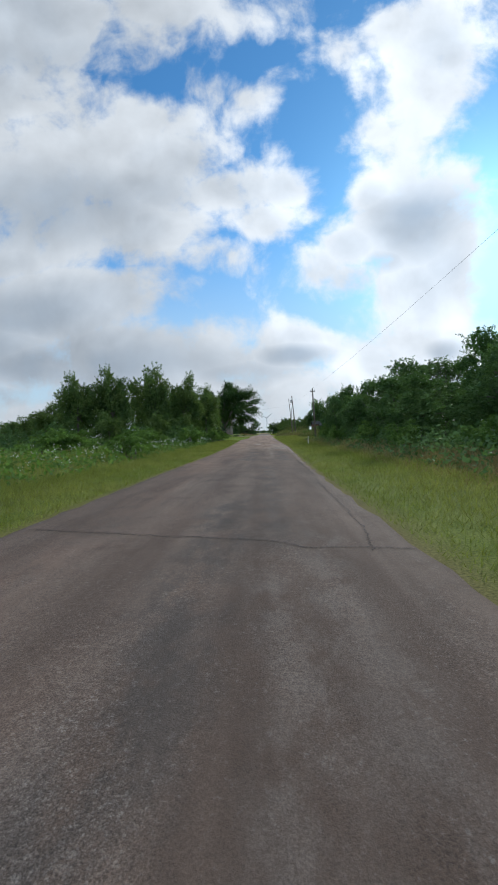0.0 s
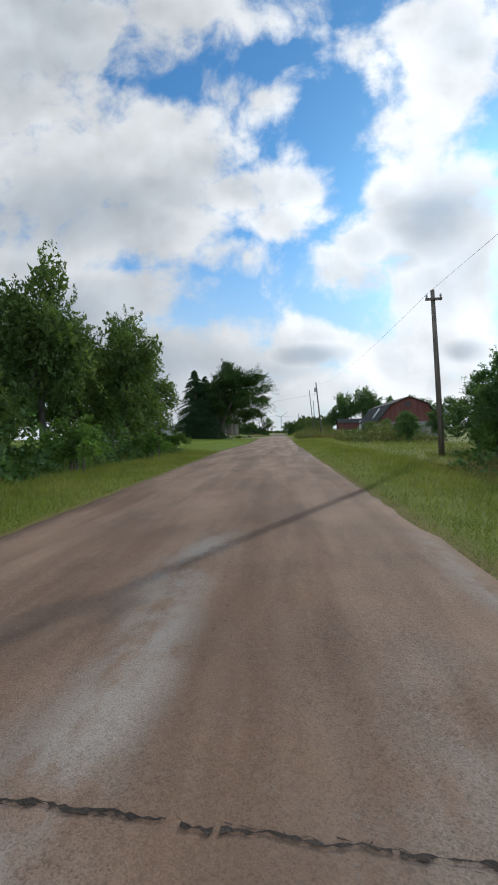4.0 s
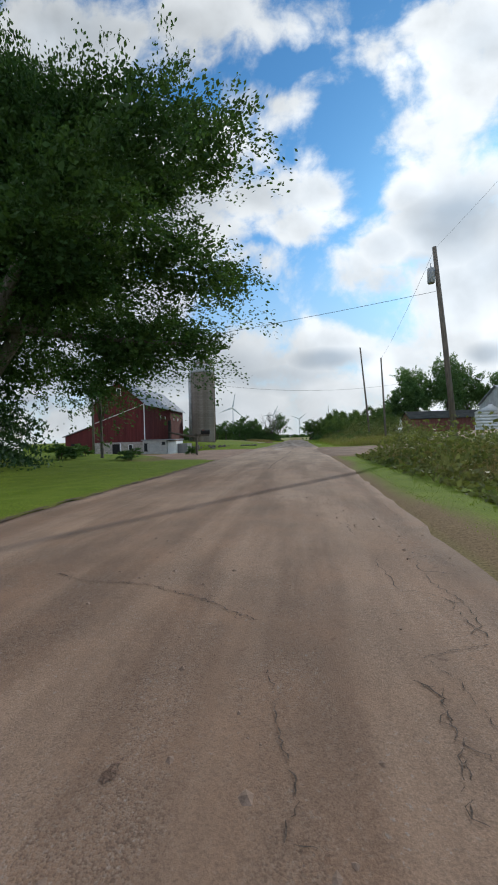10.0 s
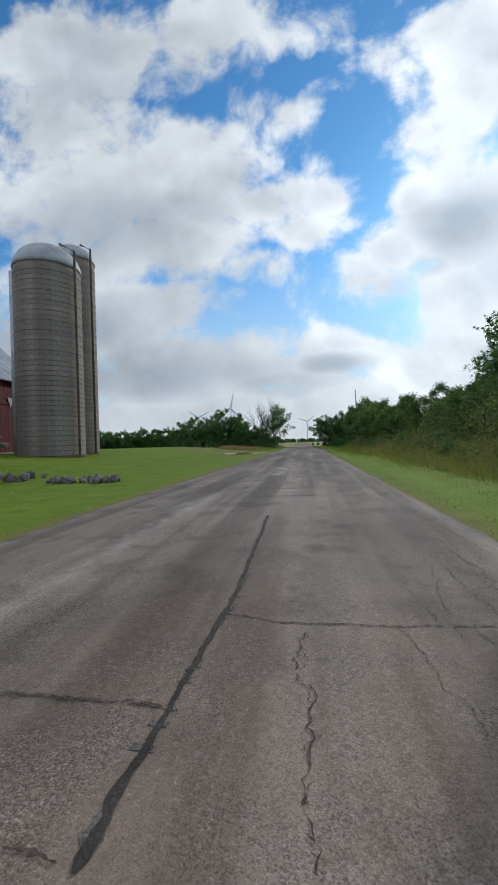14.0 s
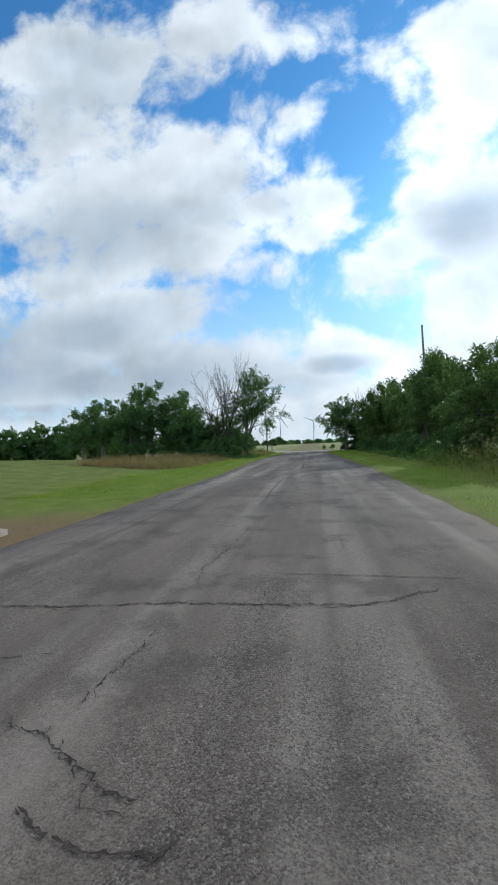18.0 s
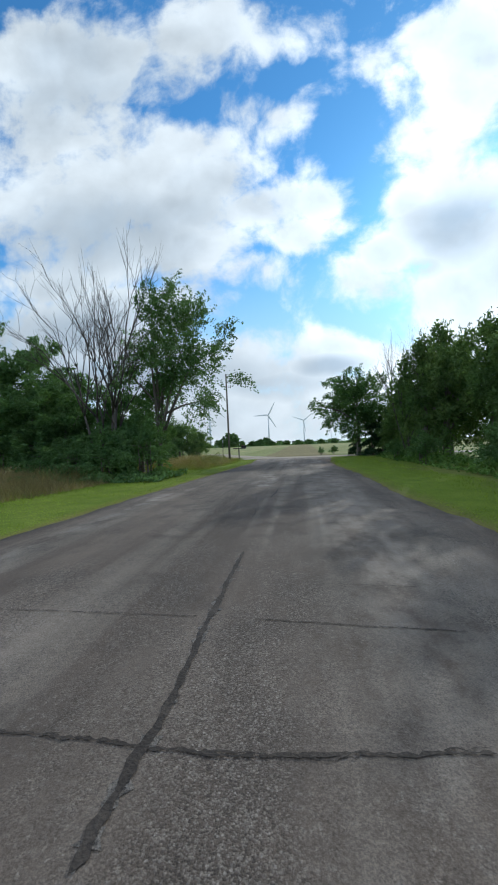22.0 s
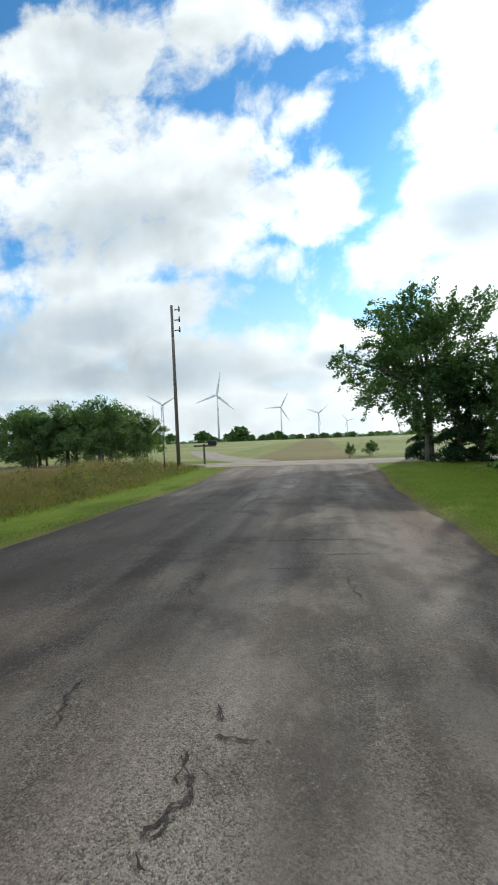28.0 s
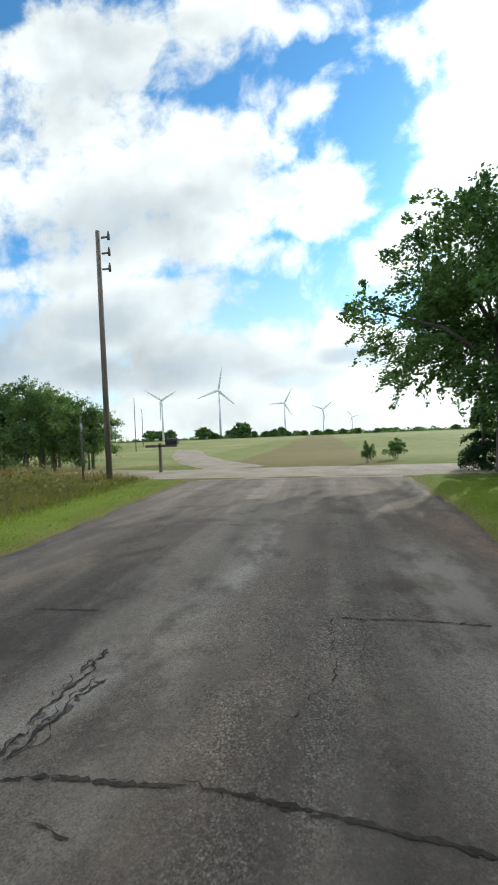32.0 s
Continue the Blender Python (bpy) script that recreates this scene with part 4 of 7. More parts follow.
def crack_at(w, *pts):
    """A crack along the points, half as wide as w says: a ragged main strand, a finer broken one beside it, and a chipped rim where it gapes."""
    seed = int(abs(pts[0][0] * 371 + pts[0][1] * 97) * 10) % 99991
    across = abs(pts[0][1] - pts[-1][1]) < 0.35
    far_on = pts[0][1] > 196
    early = pts[0][1] < 62
    tar = M_TAR if far_on or early else M_TAR_DUSTY
    ribbon("crack", pts, w * (1.1 if early else 0.66 if far_on else 0.56), seed, road, tar, jitter=0.0035 if across else 0.0095, gaps=0.03 if w > 0.006 else 0.07, step=0.024, vary=0.9)
    if w >= 0.006:
        ribbon("crack", pts, w * 0.3, seed + 1, road, tar, jitter=0.007 if across else 0.017, gaps=0.22, step=0.03, vary=0.9)
    if w >= 0.009 and far_on and not across:
        ribbon("chipped_rim", pts, w * 1.5, seed, road, M_CHIP, z=0.0235, jitter=0.006 if across else 0.011, gaps=0.5, step=0.03, vary=0.9)


def seam_at(w, *pts):
    """A tar-filled seam between two lanes, broad and soft-edged."""
    seed = int(abs(pts[0][0] * 371 + pts[0][1] * 97) * 10) % 99991
    far_on = pts[0][1] > 188
    ribbon("seam", pts, w, seed, road, M_TAR if far_on else M_TAR_DUSTY, jitter=0.004, vary=0.4, step=0.05)
    if far_on:
        ribbon("chipped_rim", pts, w * 1.5, seed + 1, road, M_CHIP, z=0.0235, jitter=0.006, gaps=0.5, step=0.04, vary=0.9)


for y in (46.0, 57.0, 206.0, 213.0, 221.0):
    a, b = float(edge_l(y)) + 0.1, float(edge_r(y)) - 0.1
    crack_at(0.007, (a, y), ((a + b) / 2, y + 0.1), (b, y - 0.1))
crack_at(0.007, (-3.78, 6.08), (-1.36, 5.36), (0.02, 5.09), (0.43, 4.79), (1.73, 4.70))
crack_at(0.006, (1.40, 11.44), (1.36, 5.87), (1.22, 4.62))
crack_at(0.012, (1.46, 19.59), (1.54, 15.57), (1.51, 14.38), (1.53, 13.20))
crack_at(0.004, (-1.20, 11.97), (-1.20, 12.14), (-1.16, 12.37), (-1.08, 12.54))
crack_at(0.010, (1.79, 26.75), (1.72, 25.5), (1.81, 25.1), (1.71, 24.61), (1.7, 23.6))
crack_at(0.014, (1.39, 28.85), (1.44, 26.76), (1.36, 25.79), (1.44, 25.33), (1.45, 24.84), (1.41, 24.36), (1.44, 24.11))
crack_at(0.006, (1.57, 26.48), (1.74, 25.18), (1.73, 24.67))
crack_at(0.005, (-3.26, 31.23), (0.06, 33.08), (2.09, 33.44))
crack_at(0.010, (-1.22, 41.54), (0.55, 41.84), (1.22, 41.22), (2.36, 41.17))
crack_at(0.005, (-1.80, 38.43), (-0.83, 38.63))
crack_at(0.006, (-0.57, 84.84), (0.50, 83.88), (1.47, 82.44))
crack_at(0.005, (-2.31, 90.05), (-2.13, 90.43))
crack_at(0.004, (-1.25, 90.53), (-1.20, 91.44))
crack_at(0.005, (-4.30, 100.64), (-0.00, 99.28), (1.39, 99.72))
crack_at(0.009, (-3.97, 108.46), (-3.03, 108.23), (-0.66, 107.22), (-0.14, 107.09), (0.20, 106.73))
crack_at(0.006, (0.58, 106.00), (0.62, 105.64), (0.56, 105.38), (0.43, 105.31), (0.26, 105.01), (0.23, 104.81), (0.23, 104.36))
crack_at(0.006, (0.23, 104.36), (0.18, 104.26), (0.17, 104.15), (0.20, 104.14))
crack_at(0.004, (0.16, 105.70), (0.19, 105.32), (0.27, 105.09))
crack_at(0.004, (0.72, 105.80), (0.87, 105.77), (0.94, 105.62))
crack_at(0.007, (0.75, 105.53), (0.91, 105.34), (1.01, 104.93))
crack_at(0.005, (1.21, 106.09), (1.02, 105.14), (1.00, 104.90))
crack_at(0.004, (0.41, 105.31), (0.63, 105.35))
crack_at(0.004, (0.91, 106.56), (1.76, 106.50))
crack_at(0.006, (1.89, 108.64), (1.86, 107.44), (1.74, 106.59))
crack_at(0.005, (-2.06, 120.35), (-1.56, 120.18), (-1.45, 120.19))
crack_at(0.004, (-1.50, 120.12), (-1.39, 119.97))
crack_at(0.004, (0.04, 121.86), (0.05, 121.32))
crack_at(0.006, (0.85, 121.23), (0.73, 120.75), (0.73, 120.08))
crack_at(0.006, (0.08, 119.93), (0.03, 119.72), (0.04, 119.53), (0.09, 119.41), (0.05, 119.22), (0.07, 119.07), (0.04, 118.94))
crack_at(0.006, (1.37, 121.38), (1.28, 120.97), (1.30, 120.53))
crack_at(0.004, (1.32, 122.08), (1.29, 121.58))
crack_at(0.003, (0.29, 120.92), (0.51, 120.93))
crack_at(0.007, (-2.57, 136.55), (-2.14, 136.36), (-1.47, 136.29), (-1.03, 136.11), (-0.63, 135.86), (-0.36, 135.61))
crack_at(0.005, (-0.21, 135.00), (-0.09, 134.44), (-0.06, 134.09), (-0.10, 133.99))
crack_at(0.004, (-0.07, 133.99), (0.04, 133.97))
crack_at(0.005, (1.21, 136.30), (1.19, 135.50))
crack_at(0.004, (0.70, 135.26), (0.84, 135.03), (0.90, 134.63))
crack_at(0.004, (0.70, 135.19), (1.23, 135.43))
crack_at(0.006, (0.62, 134.98), (0.74, 134.85), (0.72, 134.69), (0.74, 134.55), (0.80, 134.43))
crack_at(0.006, (0.71, 134.48), (0.60, 134.15), (0.66, 134.12))
crack_at(0.004, (1.29, 138.30), (1.26, 137.38), (1.58, 137.40))
crack_at(0.004, (0.67, 135.82), (0.85, 135.88))
crack_at(0.008, (-4.47, 153.49), (-3.40, 153.23), (-2.41, 152.89), (-1.40, 152.66), (-0.71, 152.47), (-0.28, 152.29), (0.27, 152.20))
seam_at(0.016, (-1.36, 149.81), (-1.30, 150.72), (-1.33, 152.25), (-1.25, 155.16), (-0.85, 161.84))
crack_at(0.005, (0.17, 151.34), (0.16, 150.74), (0.09, 150.16))
crack_at(0.007, (0.09, 150.13), (0.20, 150.00), (0.71, 149.93))
crack_at(0.006, (0.69, 151.49), (0.67, 150.98), (0.73, 150.68), (0.88, 150.32))
crack_at(0.005, (0.59, 150.66), (0.62, 150.19), (0.59, 150.00))
crack_at(0.006, (1.02, 152.25), (1.11, 151.62), (1.15, 150.96))
crack_at(0.004, (-0.61, 150.29), (-0.18, 150.14))
crack_at(0.004, (0.59, 151.20), (0.93, 151.08))
seam_at(0.020, (-0.99, 165.00), (-0.82, 167.46), (-0.66, 177.81))
crack_at(0.006, (-0.90, 166.18), (-0.84, 166.45), (-0.79, 167.09))
crack_at(0.007, (0.46, 171.44), (0.60, 168.21), (0.45, 167.00), (0.49, 166.67), (0.47, 166.39), (0.51, 166.28))
crack_at(0.008, (1.44, 169.74), (1.39, 167.53), (1.34, 167.09))
crack_at(0.004, (-0.22, 166.38), (0.10, 166.35))
crack_at(0.004, (-0.56, 166.28), (-0.14, 166.29))
crack_at(0.004, (0.46, 166.33), (0.67, 166.30))
crack_at(0.005, (0.81, 166.11), (0.86, 165.97))
crack_at(0.006, (0.54, 165.82), (0.64, 165.78), (0.79, 165.80))
crack_at(0.004, (0.00, 166.07), (0.03, 165.81), (0.07, 165.67))
crack_at(0.006, (-0.02, 165.54), (-0.07, 165.33))
crack_at(0.005, (0.18, 165.69), (0.20, 165.60), (0.32, 165.43), (0.34, 165.34))
crack_at(0.004, (-0.26, 168.79), (1.19, 168.76))
crack_at(0.004, (0.57, 166.88), (0.89, 166.94))
crack_at(0.004, (-1.62, 167.66), (-0.91, 167.59))
seam_at(0.020, (-0.72, 178.64), (-0.68, 181.95), (-0.74, 187.48))
crack_at(0.005, (-1.38, 179.65), (-1.14, 179.55), (-0.79, 179.51))
crack_at(0.005, (-1.38, 179.65), (-1.45, 179.10))
crack_at(0.004, (-1.38, 180.05), (-1.20, 180.07))
crack_at(0.007, (-0.58, 179.36), (-0.14, 179.27))
crack_at(0.009, (-0.14, 179.27), (-0.04, 179.32), (0.14, 179.32), (0.31, 179.19), (0.45, 179.20), (0.69, 179.14))
crack_at(0.007, (-0.06, 179.26), (-0.04, 179.14), (0.04, 179.04), (-0.02, 178.94), (-0.00, 178.82), (-0.05, 178.72))
crack_at(0.009, (0.66, 180.78), (0.62, 180.36), (0.67, 179.65), (0.61, 179.37), (0.60, 179.19), (0.65, 179.11))
crack_at(0.006, (-0.53, 181.76), (-0.32, 181.51), (0.02, 181.53), (0.48, 181.68), (0.85, 181.85))
crack_at(0.005, (-1.43, 181.80), (-1.46, 183.28))
crack_at(0.005, (0.83, 181.51), (1.38, 181.33))
seam_at(0.022, (-0.79, 190.39), (-0.68, 192.88), (-0.75, 196.72))
crack_at(0.013, (-1.76, 191.24), (-0.79, 191.23))
crack_at(0.010, (-0.74, 192.39), (-0.22, 192.25), (0.69, 192.27), (1.34, 192.35))
crack_at(0.008, (-0.05, 192.11), (-0.10, 191.76), (-0.08, 191.53), (-0.00, 191.38), (-0.03, 191.12), (-0.00, 190.90), (-0.05, 190.65), (-0.01, 190.48))
crack_at(0.010, (-1.09, 190.44), (-0.97, 190.45), (-0.84, 190.42))
crack_at(0.008, (-5.82, 199.85), (0.63, 199.34))
crack_at(0.005, (-0.14, 194.87), (0.63, 194.76))
crack_at(0.005, (1.30, 194.83), (1.30, 193.84), (1.12, 192.86), (1.09, 192.52))
crack_at(0.005, (0.62, 192.29), (0.72, 191.84), (0.73, 191.55), (0.83, 191.37), (0.79, 191.14))
crack_at(0.007, (1.72, 194.56), (1.76, 193.66), (1.67, 193.10))
crack_at(0.007, (1.15, 192.24), (1.21, 192.05))
crack_at(0.004, (0.00, 190.90), (0.14, 190.90))
crack_at(0.010, (-1.39, 232.99), (-1.24, 231.31), (-1.29, 230.59), (-1.42, 229.70), (-1.39, 229.40), (-1.45, 229.10), (-1.42, 228.91))
crack_at(0.008, (-0.12, 230.55), (-0.15, 230.17), (0.00, 230.02), (-0.05, 229.38), (0.06, 229.20), (-0.02, 229.05), (0.00, 228.91), (-0.03, 228.79))
crack_at(0.005, (0.07, 229.23), (0.33, 229.24))
crack_at(0.006, (0.92, 230.09), (0.93, 229.77), (0.85, 229.47))
crack_at(0.007, (-4.70, 234.47), (-2.65, 234.26), (-1.47, 234.21))
crack_at(0.004, (-0.61, 229.20), (-0.58, 228.99), (-0.62, 228.87), (-0.58, 228.64))
crack_at(0.009, (-2.92, 241.28), (-2.34, 241.27), (-1.58, 241.38), (-0.81, 241.42), (0.25, 241.43), (0.64, 241.56), (1.10, 241.88))
crack_at(0.007, (-0.37, 242.23), (1.41, 242.20))
crack_at(0.006, (-1.07, 244.92), (-1.18, 243.10), (-1.29, 242.40), (-1.20, 241.86))
crack_at(0.004, (-0.50, 241.74), (-0.46, 241.04))
crack_at(0.006, (-1.23, 240.89), (-1.28, 240.24), (-1.28, 239.98))
crack_at(0.008, (-1.66, 239.83), (-1.25, 239.74), (-0.91, 239.50), (-0.74, 239.46))
crack_at(0.010, (-1.20, 239.39), (-1.08, 239.32), (-0.82, 239.26), (-0.56, 239.28), (-0.52, 239.34))
crack_at(0.005, (0.24, 240.83), (0.25, 240.61))
crack_at(0.005, (0.35, 244.41), (0.31, 243.24))
crack_at(0.006, (1.96, 246.11), (2.63, 244.96))
crack_at(0.004, (-2.17, 240.42), (-1.83, 240.48))
crack_at(0.012, (-1.57, 247.04), (-0.46, 247.16), (0.74, 247.18))
seam_at(0.012, (-1.27, 247.09), (-1.20, 248.04), (-1.26, 249.02), (-1.23, 253.39))
crack_at(0.006, (-4.26, 251.07), (-2.18, 251.04), (-0.31, 250.86))
crack_at(0.006, (0.18, 249.95), (0.38, 249.40), (0.70, 249.11), (1.06, 248.87))
crack_at(0.007, (1.06, 248.75), (1.02, 248.28), (1.11, 248.06))
crack_at(0.006, (1.58, 249.98), (1.57, 249.15))
crack_at(0.005, (-0.74, 247.62), (-0.63, 247.35), (-0.51, 247.20))
crack_at(0.004, (-1.16, 247.59), (-0.80, 247.60))
crack_at(0.008, (0.57, 247.20), (0.66, 247.28), (0.80, 247.33))
crack_at(0.004, (-0.59, 248.66), (-0.51, 248.26))
crack_at(0.014, (-1.72, 253.94), (0.08, 254.02), (0.86, 254.16))
seam_at(0.014, (-1.19, 253.88), (-1.21, 253.34))
crack_at(0.007, (-4.80, 259.44), (-2.66, 259.15), (-0.54, 259.03), (1.48, 258.73), (2.83, 258.75))
crack_at(0.006, (0.19, 256.45), (0.28, 255.53), (0.20, 255.10), (0.25, 254.76), (0.22, 254.38))
crack_at(0.005, (-0.15, 255.37), (0.62, 255.34), (1.05, 255.36), (1.50, 255.63))
crack_at(0.008, (0.27, 254.38), (0.53, 254.30), (0.69, 254.29), (0.97, 254.41))
crack_at(0.005, (-0.53, 254.57), (-0.54, 254.04))
crack_at(0.005, (-1.22, 254.83), (-1.33, 254.44), (-1.22, 254.15))
crack_at(0.007, (0.34, 253.84), (0.22, 253.61))
crack_at(0.009, (0.40, 253.56), (0.66, 253.69))
seam_at(0.022, (-0.53, 259.55), (-0.56, 259.76), (-0.60, 261.27), (-0.58, 264.82))
crack_at(0.007, (-2.83, 261.63), (-1.42, 261.65))
crack_at(0.006, (-3.25, 262.58), (-0.63, 262.46))
crack_at(0.006, (-0.04, 263.98), (1.18, 263.94))
crack_at(0.006, (-1.41, 262.21), (-1.42, 261.65), (-1.38, 261.33), (-1.45, 260.40))
crack_at(0.007, (-1.66, 260.23), (-1.57, 260.37), (-1.60, 260.68))
crack_at(0.008, (0.18, 260.38), (0.27, 260.01), (0.36, 259.92))
crack_at(0.008, (-0.42, 259.77), (-0.38, 259.67))
crack_at(0.007, (-0.88, 259.55), (-0.79, 259.61))
seam_at(0.022, (-0.82, 265.32), (-0.78, 265.95), (-0.84, 269.26))
crack_at(0.014, (-1.57, 265.92), (-0.53, 265.86), (-0.20, 265.87), (0.78, 265.97))
crack_at(0.006, (-2.78, 267.38), (-0.91, 267.28))
crack_at(0.007, (-0.44, 267.25), (1.11, 267.13))
crack_at(0.005, (-0.43, 268.14), (1.06, 268.02))
crack_at(0.009, (-0.79, 271.10), (-0.49, 271.11), (0.07, 271.07), (0.78, 271.08))
crack_at(0.007, (-2.49, 271.92), (-0.90, 272.00))
crack_at(0.008, (-0.31, 272.00), (0.21, 271.98))
crack_at(0.006, (-1.84, 272.29), (-1.68, 271.78), (-1.76, 271.51), (-1.69, 271.33), (-1.41, 271.17), (-1.18, 271.12), (-1.04, 270.94), (-0.97, 270.53))
seam_at(0.010, (-1.07, 272.77), (-1.02, 272.08), (-1.03, 271.75))
crack_at(0.005, (-2.61, 275.05), (-1.34, 275.03))
crack_at(0.006, (-1.04, 270.30), (-1.09, 270.41), (-0.97, 270.46))
crack_at(0.014, (-1.26, 274.68), (0.55, 274.77))
seam_at(0.016, (-0.87, 274.52), (-0.89, 274.70), (-0.81, 275.59), (-0.83, 276.53))
crack_at(0.006, (-4.15, 278.51), (-1.64, 278.61))
crack_at(0.008, (0.61, 275.25), (0.57, 275.12))
crack_at(0.006, (0.41, 274.92), (0.43, 274.86))
crack_at(0.012, (-1.15, 278.05), (0.60, 278.18))
crack_at(0.009, (-0.22, 279.42), (-0.19, 279.19), (-0.29, 278.69), (-0.24, 278.54), (-0.23, 278.23), (-0.28, 278.14))
crack_at(0.008, (-0.17, 280.99), (-0.14, 279.90))
crack_at(0.007, (-1.00, 280.49), (-0.92, 279.98), (-0.92, 279.14), (-1.12, 279.37))
crack_at(0.007, (-1.07, 278.91), (-1.01, 278.52))
crack_at(0.006, (-0.99, 278.30), (-0.87, 278.11))
crack_at(0.007, (-1.77, 280.07), (-1.79, 279.50), (-1.77, 279.10), (-1.82, 278.86))
crack_at(0.007, (-0.03, 279.60), (1.12, 279.56))
crack_at(0.007, (0.04, 278.68), (0.82, 278.72))
crack_at(0.004, (0.87, 279.31), (0.83, 279.08))
crack_at(0.006, (-1.77, 280.07), (-1.73, 281.64))
crack_at(0.009, (-1.43, 285.65), (-1.44, 285.49), (-1.32, 285.25))
crack_at(0.009, (-0.57, 285.52), (-0.52, 285.38))
crack_at(0.011, (-0.63, 285.19), (-0.55, 284.98), (-0.64, 284.79))
crack_at(0.008, (-0.53, 285.30), (-0.26, 285.29))
crack_at(0.006, (-0.66, 284.75), (-0.60, 284.69))
crack_at(0.008, (-2.50, 288.15), (-1.04, 288.29))
crack_at(0.007, (-0.33, 288.29), (0.06, 288.28), (0.82, 288.38))
crack_at(0.006, (-0.59, 287.69), (0.23, 287.83), (0.66, 287.85))
crack_at(0.007, (-1.25, 287.54), (-1.17, 287.24), (-1.29, 287.15))
crack_at(0.008, (0.24, 287.48), (0.25, 287.32), (0.33, 287.01))
crack_at(0.007, (-1.25, 287.06), (-1.16, 286.93))
crack_at(0.010, (-1.37, 288.81), (-1.08, 288.84))
crack_at(0.014, (-0.72, 288.86), (0.55, 289.01))
crack_at(0.008, (-0.42, 289.98), (0.01, 289.97), (0.83, 290.01))
crack_at(0.006, (-0.92, 290.73), (-0.97, 289.72), (-0.87, 289.46), (-0.87, 289.25), (-0.96, 289.13), (-0.88, 288.95), (-0.91, 288.87))
crack_at(0.007, (-1.63, 289.31), (-1.61, 289.10))
crack_at(0.005, (-0.15, 289.66), (-0.10, 289.48))
crack_at(0.005, (-0.27, 289.37), (-0.21, 289.27))
crack_at(0.007, (0.40, 289.26), (0.40, 289.12))
crack_at(0.011, (-1.58, 291.03), (-1.56, 291.24), (-1.58, 291.79), (-1.46, 292.63), (-1.45, 293.52))
crack_at(0.008, (-2.54, 292.08), (-1.72, 292.16))
crack_at(0.009, (-0.46, 291.55), (0.84, 291.63))
crack_at(0.009, (-0.17, 291.29), (-0.13, 291.12), (-0.13, 290.95), (0.01, 290.94))
crack_at(0.008, (-0.13, 290.75), (-0.10, 290.61))
crack_at(0.014, (-1.36, 292.50), (-0.54, 292.59), (0.51, 292.49))
crack_at(0.010, (-1.45, 292.60), (-1.38, 292.72), (-1.34, 293.07), (-1.28, 293.21))
crack_at(0.008, (-2.45, 294.06), (-1.84, 294.09))
crack_at(0.008, (0.07, 294.14), (1.13, 294.15))
crack_at(0.005, (0.03, 294.12), (0.01, 293.31), (-0.26, 292.94))
crack_at(0.006, (-3.41, 297.06), (-1.37, 297.23), (0.37, 297.32))
crack_at(0.006, (-1.11, 292.36), (-0.85, 292.31))


def crazing(x0, x1, y0, y1, cx, cy, chance, seed):
    """Crazed asphalt: fine cracks that join into a net."""
    rr = np.random.default_rng(seed)
    nx, ny = int((x1 - x0) / cx) + 1, int((y1 - y0) / cy) + 1
    node = {(i, j): (x0 + i * cx + rr.normal() * cx * 0.25, y0 + j * cy + rr.normal() * cy * 0.25) for i in range(nx) for j in range(ny)}
    for (i, j), p in node.items():
        for q in ((i + 1, j), (i, j + 1)):
            if q in node and rr.uniform() < chance:
                ribbon("crack", [p, node[q]], 0.0028, int(rr.integers(1e6)), road, M_TAR, jitter=0.016, gaps=0.06, step=0.055)


crazing(0.6, 1.9, 119, 131, 0.5, 1.1, 0.4, 1)
crazing(0.8, 2.0, 133.6, 142, 0.4, 0.8, 0.5, 6)
crazing(0.5, 2.1, 150, 161, 0.4, 0.9, 0.42, 7)
crazing(0.7, 2.1, 164, 178, 0.45, 1.1, 0.4, 2)
crazing(1.0, 2.4, 180, 206, 0.42, 1.2, 0.5, 8)
crazing(-2.8, -1.2, 176, 200, 1.0, 2.5, 0.3, 3)
crazing(-3.2, 2.4, 206, 228, 1.2, 2.2, 0.25, 4)
# lumps of mud dropped on the road by the farm
mud_me = None
for k in range(240):
    y = crr.uniform(66, 178)
    x = crr.uniform(float(edge_l(y)) + 0.5, float(edge_r(y)) - 0.3)
    if mud_me is None:
        bm = bmesh.new()
        bmesh.ops.create_icosphere(bm, subdivisions=2, radius=1.0)
        for v in bm.verts:
            v.co += Vector(crr.normal(size=3) * 0.1)
        mud_me = mesh_of("mud_clod", bm, M_MUD)
    s = 0.006 + 0.014 * crr.uniform(0, 1) ** 2.5
    piece("mud_clod", mud_me, road, Matrix.LocRotScale((x, y, gzf(x, y) + 0.012), Euler((0, 0, crr.uniform(0, 6))), (s * 1.3, s * 1.6, s * 0.6)))

